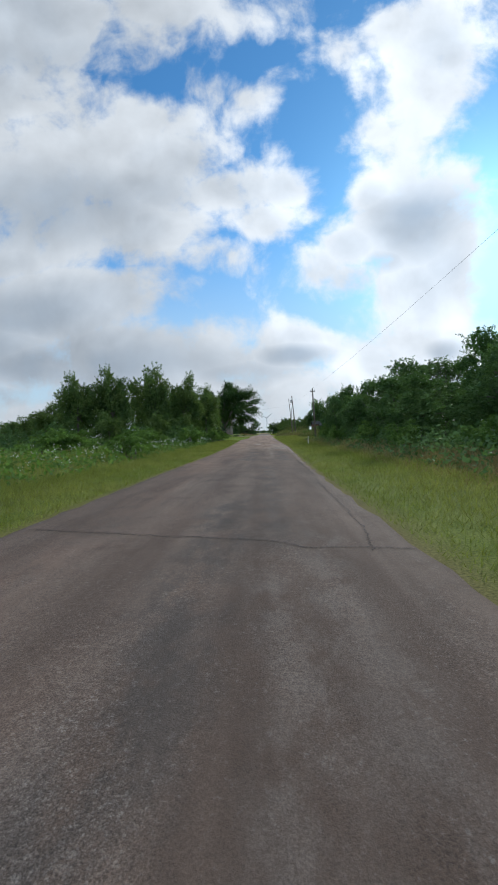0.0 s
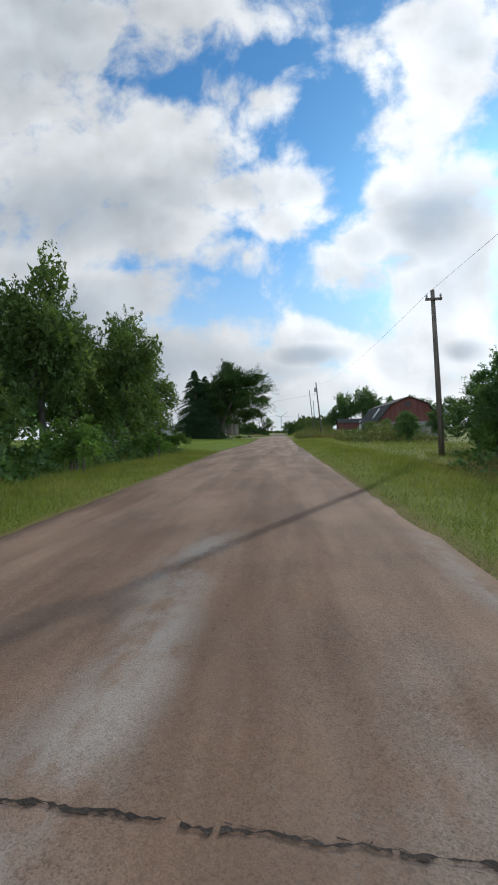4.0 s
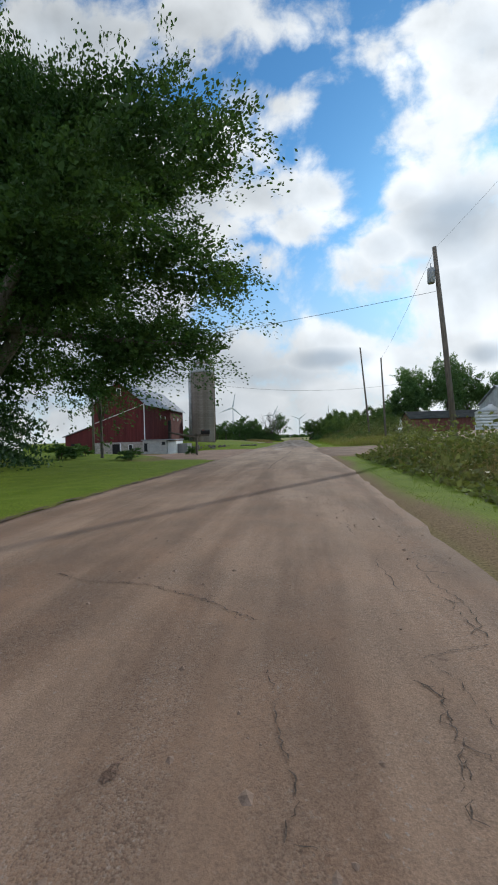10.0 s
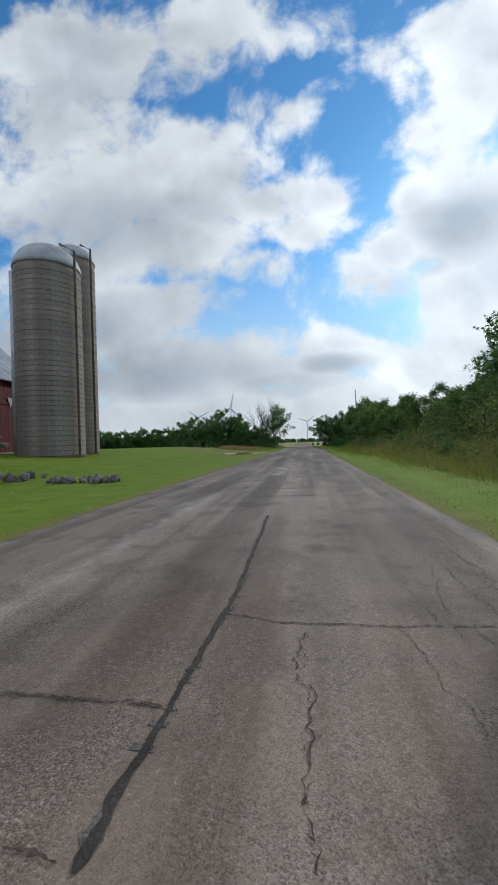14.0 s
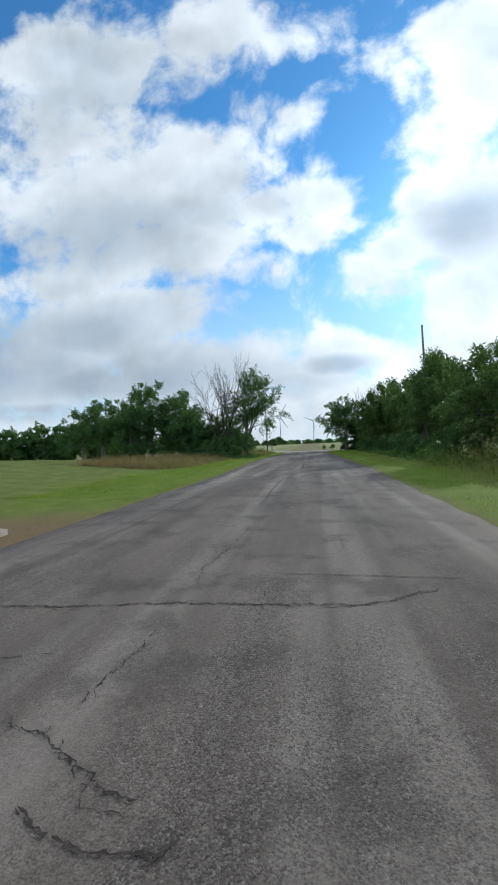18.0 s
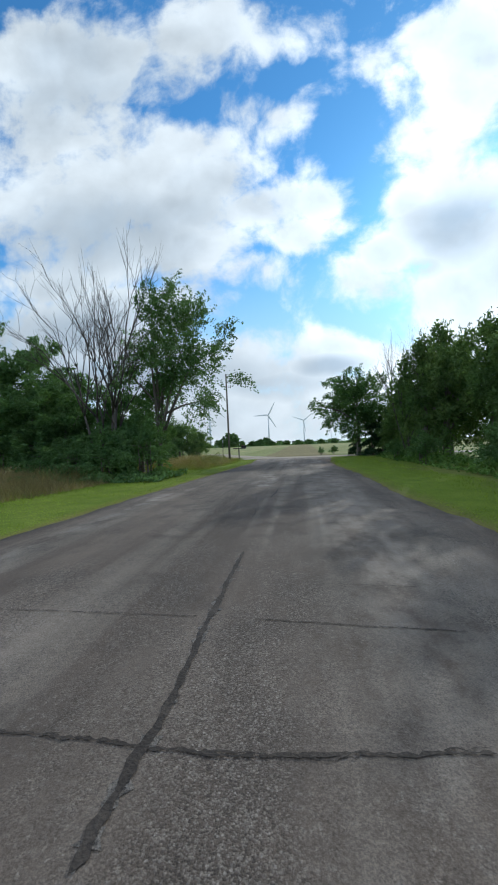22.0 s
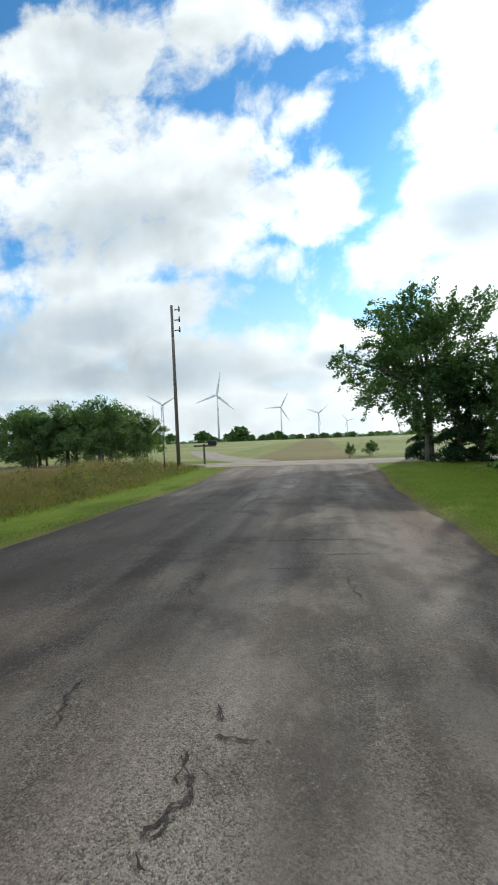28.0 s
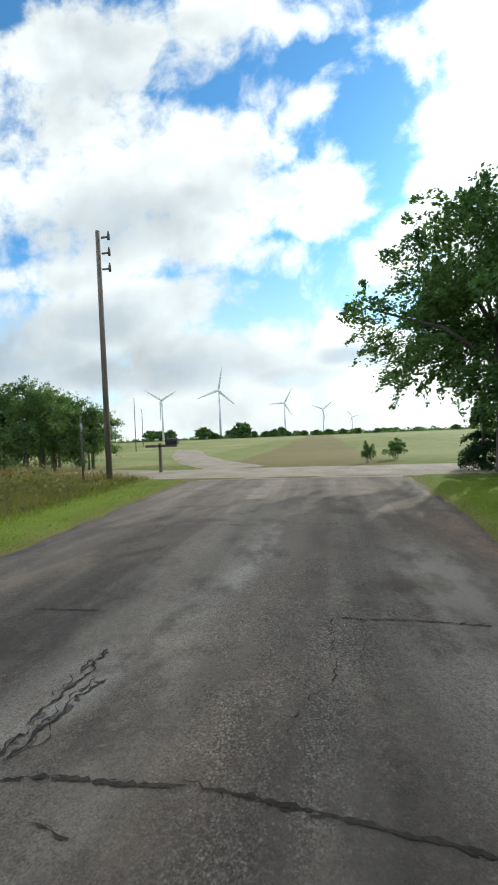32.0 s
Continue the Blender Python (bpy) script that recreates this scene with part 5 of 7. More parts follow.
# finer crumbs of mud between them, thickest in the wheel tracks
mrr = np.random.default_rng(77)
n_mud = 6500
my = mrr.uniform(62, 180, n_mud)
lane = np.array([-1.9, -0.9, 0.35, 1.3])[mrr.integers(0, 4, n_mud)]
mx_ = np.clip(lane + mrr.normal(size=n_mud) * 0.45, edge_l(my) + 0.3, edge_r(my) - 0.2)
keep_ = np.sin(my * 0.9 + 2 * mx_) + np.sin(my * 0.31 + mx_) + mrr.normal(size=n_mud) * 0.5 > 0.1
mx_, my = mx_[keep_], my[keep_]
mv, mf = [], []
for x, y in zip(mx_, my):
    r_ = 0.007 + 0.02 * mrr.uniform() ** 3
    q = min(max((x - edge_l(y)) / (edge_r(y) - edge_l(y)), 0), 1)
    h = 0.04 * (1 - (2 * q - 1) ** 2) - 0.04 + 0.02
    i0 = len(mv)
    turn_ = mrr.uniform(0, 6)
    for k in range(5):
        rr_ = r_ * mrr.uniform(0.7, 1.4)
        mv.append((x + rr_ * math.cos(turn_ + k * 1.2566), y + 1.3 * rr_ * math.sin(turn_ + k * 1.2566), h))
    mv.append((x + r_ * 0.2 * mrr.normal(), y, h + r_ * mrr.uniform(0.4, 0.8)))
    mf += [(i0 + k, i0 + (k + 1) % 5, i0 + 5) for k in range(5)]
crumb_me = bpy.data.meshes.new("mud_crumbs")
crumb_me.from_pydata(mv, [], mf)
crumb_me.materials.append(M_MUD)
tagged(new("mud_crumbs", crumb_me), "crumbs of dried brown mud scattered over the asphalt", "mud", kind="stuff")

# gravel and dirt ways that meet the road


def cross_way(name, ctrl, width, material, label, z=0.03, cat="driveway", along=False):
    """A way along control points (x, y), with ragged rims."""
    bm = bmesh.new()
    last = None
    rr = np.random.default_rng(int(abs(ctrl[0][0] * 10 + ctrl[0][1])))
    fine = []
    for (x0, y0), (x1, y1) in zip(ctrl, ctrl[1:]):
        n = max(2, int(math.hypot(x1 - x0, y1 - y0) / 0.8))
        fine += [(x0 + (x1 - x0) * k / n, y0 + (y1 - y0) * k / n) for k in range(n)]
    fine.append(ctrl[-1])
    total = len(fine) - 1
    for i, (x, y) in enumerate(fine):
        a, b = fine[max(i - 2, 0)], fine[min(i + 2, total)]
        d = Vector((b[0] - a[0], b[1] - a[1], 0)).normalized()
        s = Vector((0, 1, 0)) if along else Vector((-d.y, d.x, 0))
        w = width[0] + (width[1] - width[0]) * i / total
        row = []
        for q in (-1, -0.6, -0.2, 0.2, 0.6, 1):
            ww = w / 2 * q + (rr.normal() * 0.12 if abs(q) == 1 else 0)
            px_, py_ = x + s.x * ww, y + s.y * ww
            row.append(bm.verts.new((px_, py_, gzf(px_, py_) + (-0.04 if i == 0 else z) - (0.06 if abs(q) == 1 else 0))))
        if last:
            for k in range(5):
                bm.faces.new((last[k], last[k + 1], row[k + 1], row[k]))
        last = row
    bmesh.ops.recalc_face_normals(bm, faces=bm.faces)
    for f in bm.faces:
        if f.normal.z < 0:
            f.normal_flip()
    ob = part(name, bm, material)
    return tagged(ob, label, cat, kind="structure")


cross_way("driveway_1", [(-4.9, 171), (-7.5, 171), (-11, 173), (-16, 178), (-24, 185), (-34, 193)], (24, 17), M_DRIVE, "packed dirt farm yard drive beside the red barn", 0.05, along=True)
cross_way("driveway_2", [(1.7, 172), (4.5, 172.3), (8, 176), (13, 181.5), (22, 188), (34, 196)], (22, 11), M_RUTS, "rutted dirt farm drive through tall weeds", 0.05, along=True)
bm = bmesh.new()
prr = np.random.default_rng(8)
rim = [1 + 0.12 * math.sin(3 * a + 1) + 0.08 * math.sin(5 * a) + prr.normal() * 0.03 for a in np.linspace(0, math.tau, 40, False)]
rings = [[(-8.6 + 2.9 * k * w * math.cos(a), 243.4 + 2.6 * k * w * math.sin(a)) for a, w in zip(np.linspace(0, math.tau, 40, False), rim)] for k in (0.4, 0.75, 0.95, 1.0)]
rings = [[bm.verts.new((x, y, gzf(x, y) + h)) for x, y in ring] for ring, h in zip(rings, (0.05, 0.045, 0.03, -0.01))]
bm.faces.new(rings[0])
for p, q in zip(rings, rings[1:]):
    for i in range(40):
        bm.faces.new((p[i], q[i], q[(i + 1) % 40], p[(i + 1) % 40]))
tagged(part("driveway_3", bm, M_PALE, None), "worn pale gravel patch at a field entrance", "driveway", kind="structure")
bm = bmesh.new()
bmesh.ops.create_icosphere(bm, subdivisions=4, radius=1.0)
for v in bm.verts:
    lump = 0.18 * math.sin(7 * v.co.x + 2) * math.sin(6 * v.co.y) + prr.normal() * 0.03
    v.co = Vector((v.co.x * 1.0, v.co.y * 0.8, max(v.co.z, -0.2) * 0.26)) * (1 + lump)
soil_heap = part("soil_heap", bm, M_RUTS)
soil_heap.matrix_basis = Matrix.Translation((-7.7, 238.2, gzf(-7.7, 238.2)))
tagged(soil_heap, "low heap of dark brown soil beside the gravel patch", "soil heap")
cross_way("gravel_road", [(-120, 309.5), (-30, 308), (-8, 306.8), (0, 306.6), (30, 306), (140, 303)], (5.6, 5.6), M_GRAVEL, "pale gravel cross road at the end of the asphalt", 0.02, "road")
cross_way("gravel_lane", [(-3.5, 308.5), (-7, 314), (-11, 323), (-17, 340), (-30, 372), (-60, 430)], (3.4, 5), M_GRAVEL, "pale gravel lane winding away into the fields", 0.03, "road")

TURBINES = [(-81.0, 487.0, 21.0, 1.1), (-70.3, 565.0, 33.8, 0.2), (-30.5, 632.5, 27.9, 0.5), (2.1, 722.5, 26.7, 0.9), (40.4, 835.1, 21.8, 1.4)]
FAR_TREES = [(-74.5, 535.0, 1.01, 0.88), (-64.1, 565.0, 0.71, 0.69), (-50.17, 545.0, 1.28, 1.11), (-42.01, 540.0, 0.5, 0.51), (-35.4, 560.0, 0.5, 0.42),
             (-26.66, 562.0, 0.68, 0.74), (-20.02, 529.0, 0.5, 0.42), (-11.03, 545.0, 0.5, 0.42), (-3.06, 540.0, 0.5, 0.42), (4.12, 521.0, 0.5, 0.42), (12.52, 530.0, 0.5, 0.42),
             (20.11, 525.0, 0.5, 0.42), (-90.62, 520.0, 0.7, 0.76), (-81.73, 575.0, 0.69, 0.6), (-105.22, 540.0, 0.87, 0.76), (-120.09, 560.0, 1.1, 0.88), (-135.3, 520.0, 1.21, 0.97),
             (20.0, 560.0, 0.5, 0.4), (33.0, 540.0, 0.47, 0.38), (46.0, 575.0, 0.5, 0.4), (62.0, 560.0, 0.45, 0.36), (80.0, 550.0, 0.53, 0.42), (100.0, 580.0, 0.56, 0.45),
             (-12.0, 580.0, 0.56, 0.45), (-66.3, 537.2, 0.55, 0.46), (-76.1, 558.1, 0.68, 0.61), (-35.6, 545.5, 0.58, 0.49), (-70.0, 537.4, 0.5, 0.64), (-31.9, 586.5, 0.65, 0.47),
             (-62.0, 573.9, 0.63, 0.63), (-29.0, 536.1, 0.6, 0.58), (-50.7, 542.4, 0.57, 0.44), (-25.8, 590.6, 0.59, 0.49), (-27.3, 570.1, 0.67, 0.62), (-50.5, 559.0, 0.6, 0.52),
             (-70.6, 551.4, 0.65, 0.43), (-77.3, 573.8, 0.52, 0.55), (-52.7, 554.0, 0.7, 0.47), (-56.1, 544.2, 0.61, 0.49), (-59.4, 582.3, 0.53, 0.55), (61.4, 568.1, 0.41, 0.39),
             (48.9, 609.2, 0.45, 0.41), (-4.0, 596.7, 0.41, 0.46), (60.6, 636.4, 0.55, 0.49), (-18.4, 583.1, 0.59, 0.47), (16.9, 635.5, 0.52, 0.47), (6.4, 575.3, 0.49, 0.38),
             (14.3, 636.9, 0.47, 0.36), (-16.0, 573.6, 0.56, 0.41), (6.1, 567.8, 0.6, 0.42), (-1.3, 564.7, 0.41, 0.38), (40.9, 572.0, 0.41, 0.43)]

# ---- trees and thickets ----
W = "thicket of broadleaf trees beside the road"
oak = make_tree("tree", 4.2, 4.2, 0.4, 10.0, 19000, 0.115, M_LEAF_WOOD, 11, "dense green broadleaf tree at the wood's edge, leafed to the ground", group=W, balls=54)
plant(oak, [(-17.4, 61, 1.0, 1.34), (-21.8, 56, 0.8, 1.24), (-25.4, 53, 0.8, 1.1), (-13.2, 66, 0.86, 1.24), (-10.8, 72, 0.9, 1.12), (-28, 60, 1.0, 0.95), (-34, 62, 1.0, 0.75),
            (-40, 66, 1.0, 0.6), (-20, 72, 1.0, 1.08), (-15.8, 75, 0.8, 1.02), (-27, 74, 1.05, 1.1), (-46, 70, 1.0, 0.5), (-52, 90, 1.1, 0.7), (-33, 84, 1.0, 1.3), (-17, 84, 0.95, 1.12),
            (-23, 82, 1.0, 1.1), (-12, 80, 0.7, 0.9), (-12.2, 60, 0.45, 0.5), (-15.4, 55, 0.5, 0.48), (-20, 50, 0.6, 0.5)], 2)
ash = make_tree("tree", 3.6, 3.6, 0.5, 9.0, 18000, 0.105, M_LEAF_DARK, 12, "dark green broadleaf tree in a roadside thicket", group=W, balls=38)
plant(ash, [(11, 34, 0.85, 0.66), (14.5, 40, 1.0, 0.92), (18, 33, 1.05, 1.02), (12.5, 48, 0.95, 0.82), (16.5, 52, 1.05, 0.92), (20, 45, 1.1, 1.0), (11.5, 57, 0.8, 0.85), (24, 38, 1.1, 1.05),
            (10.0, 26, 0.7, 0.55), (14.5, 24, 0.95, 0.75), (20, 22, 1.05, 0.9), (27, 53, 1.1, 0.95), (9.6, 42, 0.6, 0.55), (26, 26, 1.1, 0.95), (14, 61, 0.8, 0.8), (33, 44, 1.2, 1.0), (13.5, 88, 0.45, 0.36), (16, 97, 0.5, 0.42), (13, 104, 0.4, 0.3), (16.8, 110, 0.5, 0.36), (17.5, 90, 0.5, 0.45), (9.6, 55, 0.5, 0.68), (10.2, 48, 0.5, 0.62), (9.4, 62, 0.42, 0.45), (11.5, 66, 0.6, 0.6), (13, 72, 0.6, 0.5)], 3)
bush = make_tree("bush", 1.9, 1.9, 0.0, 2.6, 5200, 0.095, M_LEAF, 13, "leafy green roadside bush", "bush", 16, 0.05, 4, group="roadside bushes")
plant(bush, [(-8.5, 24, 1.0, 0.7), (-10.5, 33, 1.2, 0.9), (-8.4, 44, 1.0, 0.9), (-9.5, 51, 1.0, 1.0), (-8.3, 60, 0.9, 1.0), (-13, 41, 1.3, 1.0), (-18, 36, 1.4, 1.0), (-15, 28, 1.3, 0.8),
             (-7.8, 68, 0.7, 0.8), (-8.4, 75, 0.7, 0.8), (-23, 44, 1.4, 1.1), (8.0, 24, 0.8, 0.8), (8.6, 33, 0.8, 0.9), (8.2, 52, 0.8, 1.0), (-28, 34, 1.5, 1.0), (9.5, 17, 0.9, 0.8),
             (7.2, 40, 0.6, 0.8), (9.0, 62, 0.8, 0.8), (10.6, 106.5, 0.75, 0.75), (12.4, 108.5, 0.9, 0.8), (14.6, 107, 0.9, 0.9), (13.0, 103, 0.8, 0.7), (16.4, 109, 0.9, 1.0)], 4)

maple = make_tree("maple_tree", 12.8, 9.4, 1.7, 22.4, 205000, 0.088, M_LEAF_MAPLE, 22, "large dark spreading maple tree on the farmhouse lawn", balls=84, trunk_r=0.6, spray=2.7, off=(3.1, 1.7), fork=5, taper=0.56, per=80, core_size=1.7)
maple.matrix_basis = stand(-16.6, 149.8)
young = make_tree("tree", 1.9, 1.7, 3.2, 8.4, 7000, 0.075, M_LEAF_MAPLE, 24, "slim young tree with a thin pale trunk on the lawn", balls=22, trunk_r=0.11)
young.matrix_basis = stand(-14.9, 161.5)


def spruce(name, height, radius, seed, label):
    """A spruce: whorls of drooping boughs round a straight trunk."""
    rr = np.random.default_rng(seed)
    root = thing(name, 0, 0, 0, label, "tree")
    bm = bmesh.new()
    tube_bm(bm, [(0, 0, -0.2), (0, 0, height * 0.5), (0, 0, height)], [radius * 0.09, radius * 0.06, 0.02])
    part("trunk", bm, M_BARK, root)
    pts = []
    for _ in range(int(height * 13)):
        z = rr.uniform(0.03, 0.97)
        a, reach = rr.uniform(0, math.tau), radius * (1 - z) ** 0.85 * rr.uniform(0.75, 1.1) + 0.15
        n = int((20 + 60 * (1 - z)) * (7.0 if height > 8 else 5.0))
        q = rr.uniform(0.15, 1, n)
        side = rr.normal(size=n) * 0.13 * reach * (0.5 + q)
        pts.append(np.stack([np.cos(a) * q * reach - np.sin(a) * side, np.sin(a) * q * reach + np.cos(a) * side,
                             z * height + 0.15 * height * 0.1 - q ** 2 * reach * 0.32 + rr.normal(size=n) * 0.08], 1))
    crown = new("crown", cloud_mesh("crown", leaf_quads(np.concatenate(pts), 0.009 * radius + 0.05, 0.5), 4, M_NEEDLE))
    crown.parent = root
    return root


lawn_spruce = spruce("spruce_tree", 15.5, 8.0, 31, "dark blue-green spruce with drooping boughs on the lawn")
plant(lawn_spruce, [(-21.5, 146, 1.0, 1.14), (-20.0, 152.0, 0.9, 1.1)], 31)
weeper = make_tree("birch_tree", 6.5, 6.0, 1.0, 14.5, 22000, 0.16, M_LEAF_DARK, 41, "weeping birch with hanging twigs beside the house", balls=34, trunk_r=0.3, droop=2.6)
weeper.matrix_basis = stand(-26.9, 112)
plant(make_tree("shrub", 2.0, 2.0, 0.0, 2.6, 2600, 0.16, M_LEAF_DARK, 43, "dark shrub on the lawn below the birch", "shrub", 14, 0.05, 3),
      [(-27.0, 109, 1.3, 1.1), (-30, 108, 1.0, 1.1), (-25.8, 132.6, 0.5, 0.45), (-25.6, 129.6, 0.6, 0.5), (-12, 160, 0.6, 0.4), (-16.5, 159, 0.8, 0.5), (-17.5, 163, 0.7, 0.45), (-9.5, 167.5, 0.35, 0.35), (-24.6, 126.5, 0.45, 0.4), (-24.9, 123.8, 0.5, 0.42)], 6)

elm = make_tree("tree", 7.5, 7.0, 1.0, 20.0, 17000, 0.22, M_LEAF_DARK, 51, "tall dark broadleaf tree behind the farm sheds", group="wood behind the farm sheds", balls=40, trunk_r=0.35)
plant(elm, [(33, 249, 0.9, 0.95), (42, 251, 1.0, 1.2), (49, 256, 1.0, 1.1), (57, 250, 1.0, 0.9), (66, 254, 1.1, 0.9), (26.5, 251, 0.75, 0.62), (77, 258, 1.1, 0.85), (36, 262, 1.0, 1.1), (92, 262, 1.2, 0.9)], 7)
hedge = make_tree("tree", 3.6, 3.4, 0.2, 8.0, 16000, 0.095, M_LEAF_WOOD, 61, "rounded green hedgerow tree leafed down to the ground", group="hedgerow beside the road", balls=64)
plant(hedge, [(9.4, 262, 0.78, 0.68), (13, 257, 1.0, 0.92), (17.5, 262, 1.05, 1.08), (22, 256, 1.1, 1.12), (11.5, 268, 0.9, 0.92), (15, 272, 1.05, 1.15), (20, 270, 1.1, 1.15), (9.6, 274, 0.72, 0.92),
              (12.5, 279, 1.0, 1.22), (10.4, 284.5, 0.85, 1.06), (15, 286, 1.15, 1.45), (8.9, 290, 0.76, 1.1), (7.5, 289.6, 0.62, 0.95), (12.5, 292, 1.05, 1.15), (8.8, 295, 0.7, 0.85), (11.4, 298, 0.9, 1.1), (9.6, 300.5, 0.7, 0.85),
              (16, 222, 0.9, 0.5), (21, 228, 1.0, 0.6), (15, 232, 0.9, 0.66), (10.5, 240, 0.7, 0.68), (9.2, 250, 0.7, 0.78), (19, 238, 1.1, 0.85), (27, 262, 1.2, 1.05), (17, 248, 1.0, 0.85), (23, 243, 1.1, 0.95),
              (12, 247, 0.8, 0.72), (13.5, 303, 1.1, 1.4), (19, 298, 1.2, 1.45), (9.8, 303.5, 0.62, 0.8), (7.9, 301, 0.45, 0.5), (8.3, 297.8, 0.5, 0.62)], 8)
oakr = make_tree("oak_tree", 4.5, 3.5, 1.1, 9.4, 52000, 0.072, M_LEAF_DARK, 71, "spreading oak with ragged crown at the road's end", balls=80, trunk_r=0.2, spray=0.95, per=60, core_size=1.0)
oakr.matrix_basis = stand(5.5, 304.6)
sp2 = spruce("spruce_tree", 4.2, 1.5, 72, "small dark spruce below the oak")
plant(sp2, [(6.7, 304.0, 0.95, 1.05), (7.6, 303.8, 0.9, 0.9), (5.3, 305.6, 0.6, 0.6)], 9)

locust = make_tree("locust_tree", 4.3, 2.9, 1.7, 8.8, 42000, 0.052, M_LEAF_DARK, 86, "half-open leafy locust tree leaning over the verge", balls=64, trunk_r=0.13, spray=0.8, off=(1.05, 0), fork=4, per=44, core_size=1.0)
locust.matrix_basis = Matrix.LocRotScale((-7.7, 284.9, gzf(-7.7, 284.9)), Euler((0, 0, 0)), (1.06, 1.0, 1.22))
plant(make_tree("tree", 3.2, 3.0, 0.3, 8.2, 19000, 0.085, M_LEAF_DARK, 82, "dark green field-edge tree", group="trees at the field corner", balls=64),
      [(-20.5, 287, 1.25, 1.3), (-24.5, 288, 1.15, 1.08), (-16.5, 288, 1.1, 1.15), (-17.5, 291, 1.0, 0.95), (-28.5, 289, 1.15, 1.1), (-32, 290, 1.1, 0.95), (-14.5, 286.2, 0.8, 0.7), (-22.5, 285, 1.0, 0.9), (-13.2, 285.0, 0.75, 0.6), (-12.0, 287.6, 0.75, 0.72), (-10.2, 288.4, 0.7, 0.66), (-15.4, 285.2, 0.9, 0.75)], 10)
plant(make_tree("bush", 2.0, 1.8, 0.0, 3.0, 6500, 0.075, M_LEAF_DARK, 83, "tangled green bush below the trees", "bush", 18, 0.05, 4, group="bushes below the trees"),
      [(-7.7, 283.0, 0.95, 1.15), (-8.9, 283.8, 1.1, 1.3), (-10.6, 284.3, 1.1, 1.0), (-12.3, 284.6, 1.1, 0.95), (-9.4, 282.4, 0.8, 0.75), (-11.4, 282.8, 1.0, 0.8), (-13.6, 285.6, 1.1, 0.9), (-14, 284.5, 1.1, 0.9), (-17.5, 285, 1.2, 1.0), (-21.5, 284.5, 1.2, 1.0), (8.0, 262.5, 0.8, 0.8),
       (7.6, 272.5, 0.8, 0.8), (7.4, 279.5, 0.8, 0.8), (6.6, 287.5, 0.7, 0.75), (6.6, 293.5, 0.6, 0.6), (10.5, 246, 1.3, 0.9), (9.0, 253, 1.0, 0.9), (14, 238, 1.5, 1.0), (7.3, 267.5, 0.7, 0.7),
       (3.6, 312, 0.35, 0.42), (2.0, 309.9, 0.2, 0.4), (8.5, 200, 0.7, 0.5), (10, 206, 0.9, 0.7), (8, 213, 0.6, 0.5), (9.5, 219, 0.9, 0.8), (8.2, 226, 0.7, 0.6), (9.8, 232, 0.9, 0.8), (8.6, 240, 0.8, 0.7), (12, 210, 1.2, 1.0),
       (13, 224, 1.3, 1.1)], 11)
plant(make_tree("bush", 3.4, 3.0, 0.0, 4.6, 19500, 0.075, M_WILLOW, 84, "broad bright green willow bush in the field corner", "bush", 90, 0.08, 5, group="willow bushes in the field"),
      [(-14.6, 309.5, 0.9, 1.08), (-18.5, 311, 1.0, 1.05), (-22.5, 312, 1.05, 1.05), (-27, 311, 1.1, 1.1), (-12.6, 311, 0.6, 0.85), (-16.5, 313, 0.9, 1.0), (-20.5, 309.5, 0.9, 0.95)], 12)
plant(make_tree("tree", 4.5, 3.5, 0.0, 6.5, 6000, 0.2, M_LEAF_DARK, 85, "low dark tree in a distant hedge line", group="hedge line across the field", balls=26),
      [(-31 - 4.6 * k, 305 + (k % 3), 1.0, 0.78 + 0.2 * ((k * 7) % 5) / 4) for k in range(15)] + [(-33 - 4.6 * k, 302.5 + (k % 2), 1.05, 0.95 + 0.15 * ((k * 5) % 4) / 3) for k in range(14)], 13)


def bare_tree(name, height, spread, seed, label, root_at, scale=1.0):
    """A leafless tree: limbs that fork again and again into fine twigs."""
    rr = np.random.default_rng(seed)
    root = thing(name, 0, 0, 0, label, "tree")

    def grow(bm, p, d, length, r, depth):
        q = p + d * length * 0.5 + Vector(rr.normal(size=3) * 0.03 * length)
        e = p + d * length
        tube_bm(bm, [p, q, e], [r, r * 0.85, r * 0.65], 5 if depth > 2 else 4)
        if depth == 0:
            return
        for _ in range(3 if depth > 1 else 2):
            nd = (d + Vector(rr.normal(size=3)) * spread)
            nd.z = abs(nd.z) * 0.8 + 0.25
            grow(bm, e if rr.uniform() < 0.6 else q, nd.normalized(), length * rr.uniform(0.6, 0.85), r * 0.58, depth - 1)

    for k in range(5):
        bm = bmesh.new()
        a = k * math.tau / 5 + rr.uniform(-0.3, 0.3)
        tilt = 0.0 if k == 4 else rr.uniform(0.16, 0.36)
        d = Vector((math.cos(a) * tilt, math.sin(a) * tilt, 1)).normalized()
        grow(bm, Vector((math.cos(a) * 0.35, math.sin(a) * 0.3, -0.2)), d, height * rr.uniform(0.31, 0.38), height * 0.0095, 5)
        part("stem", bm, M_TWIG, root)
    root.matrix_basis = root_at
    return root


dead = bare_tree("dead_tree", 9.4, 0.33, 91, "tall leafless grey tree with many upright stems", stand(-10.2, 284.2, 2.0, 0.95, 1.12))
copy_thing(dead, stand(12.2, 40, 1.0, 0.52))
copy_thing(dead, stand(16.5, 38, 2.2, 0.66))
copy_thing(dead, stand(7.2, 292, 2.8, 0.6, 0.76))
copy_thing(dead, stand(12.3, 61, 0.7, 0.6))


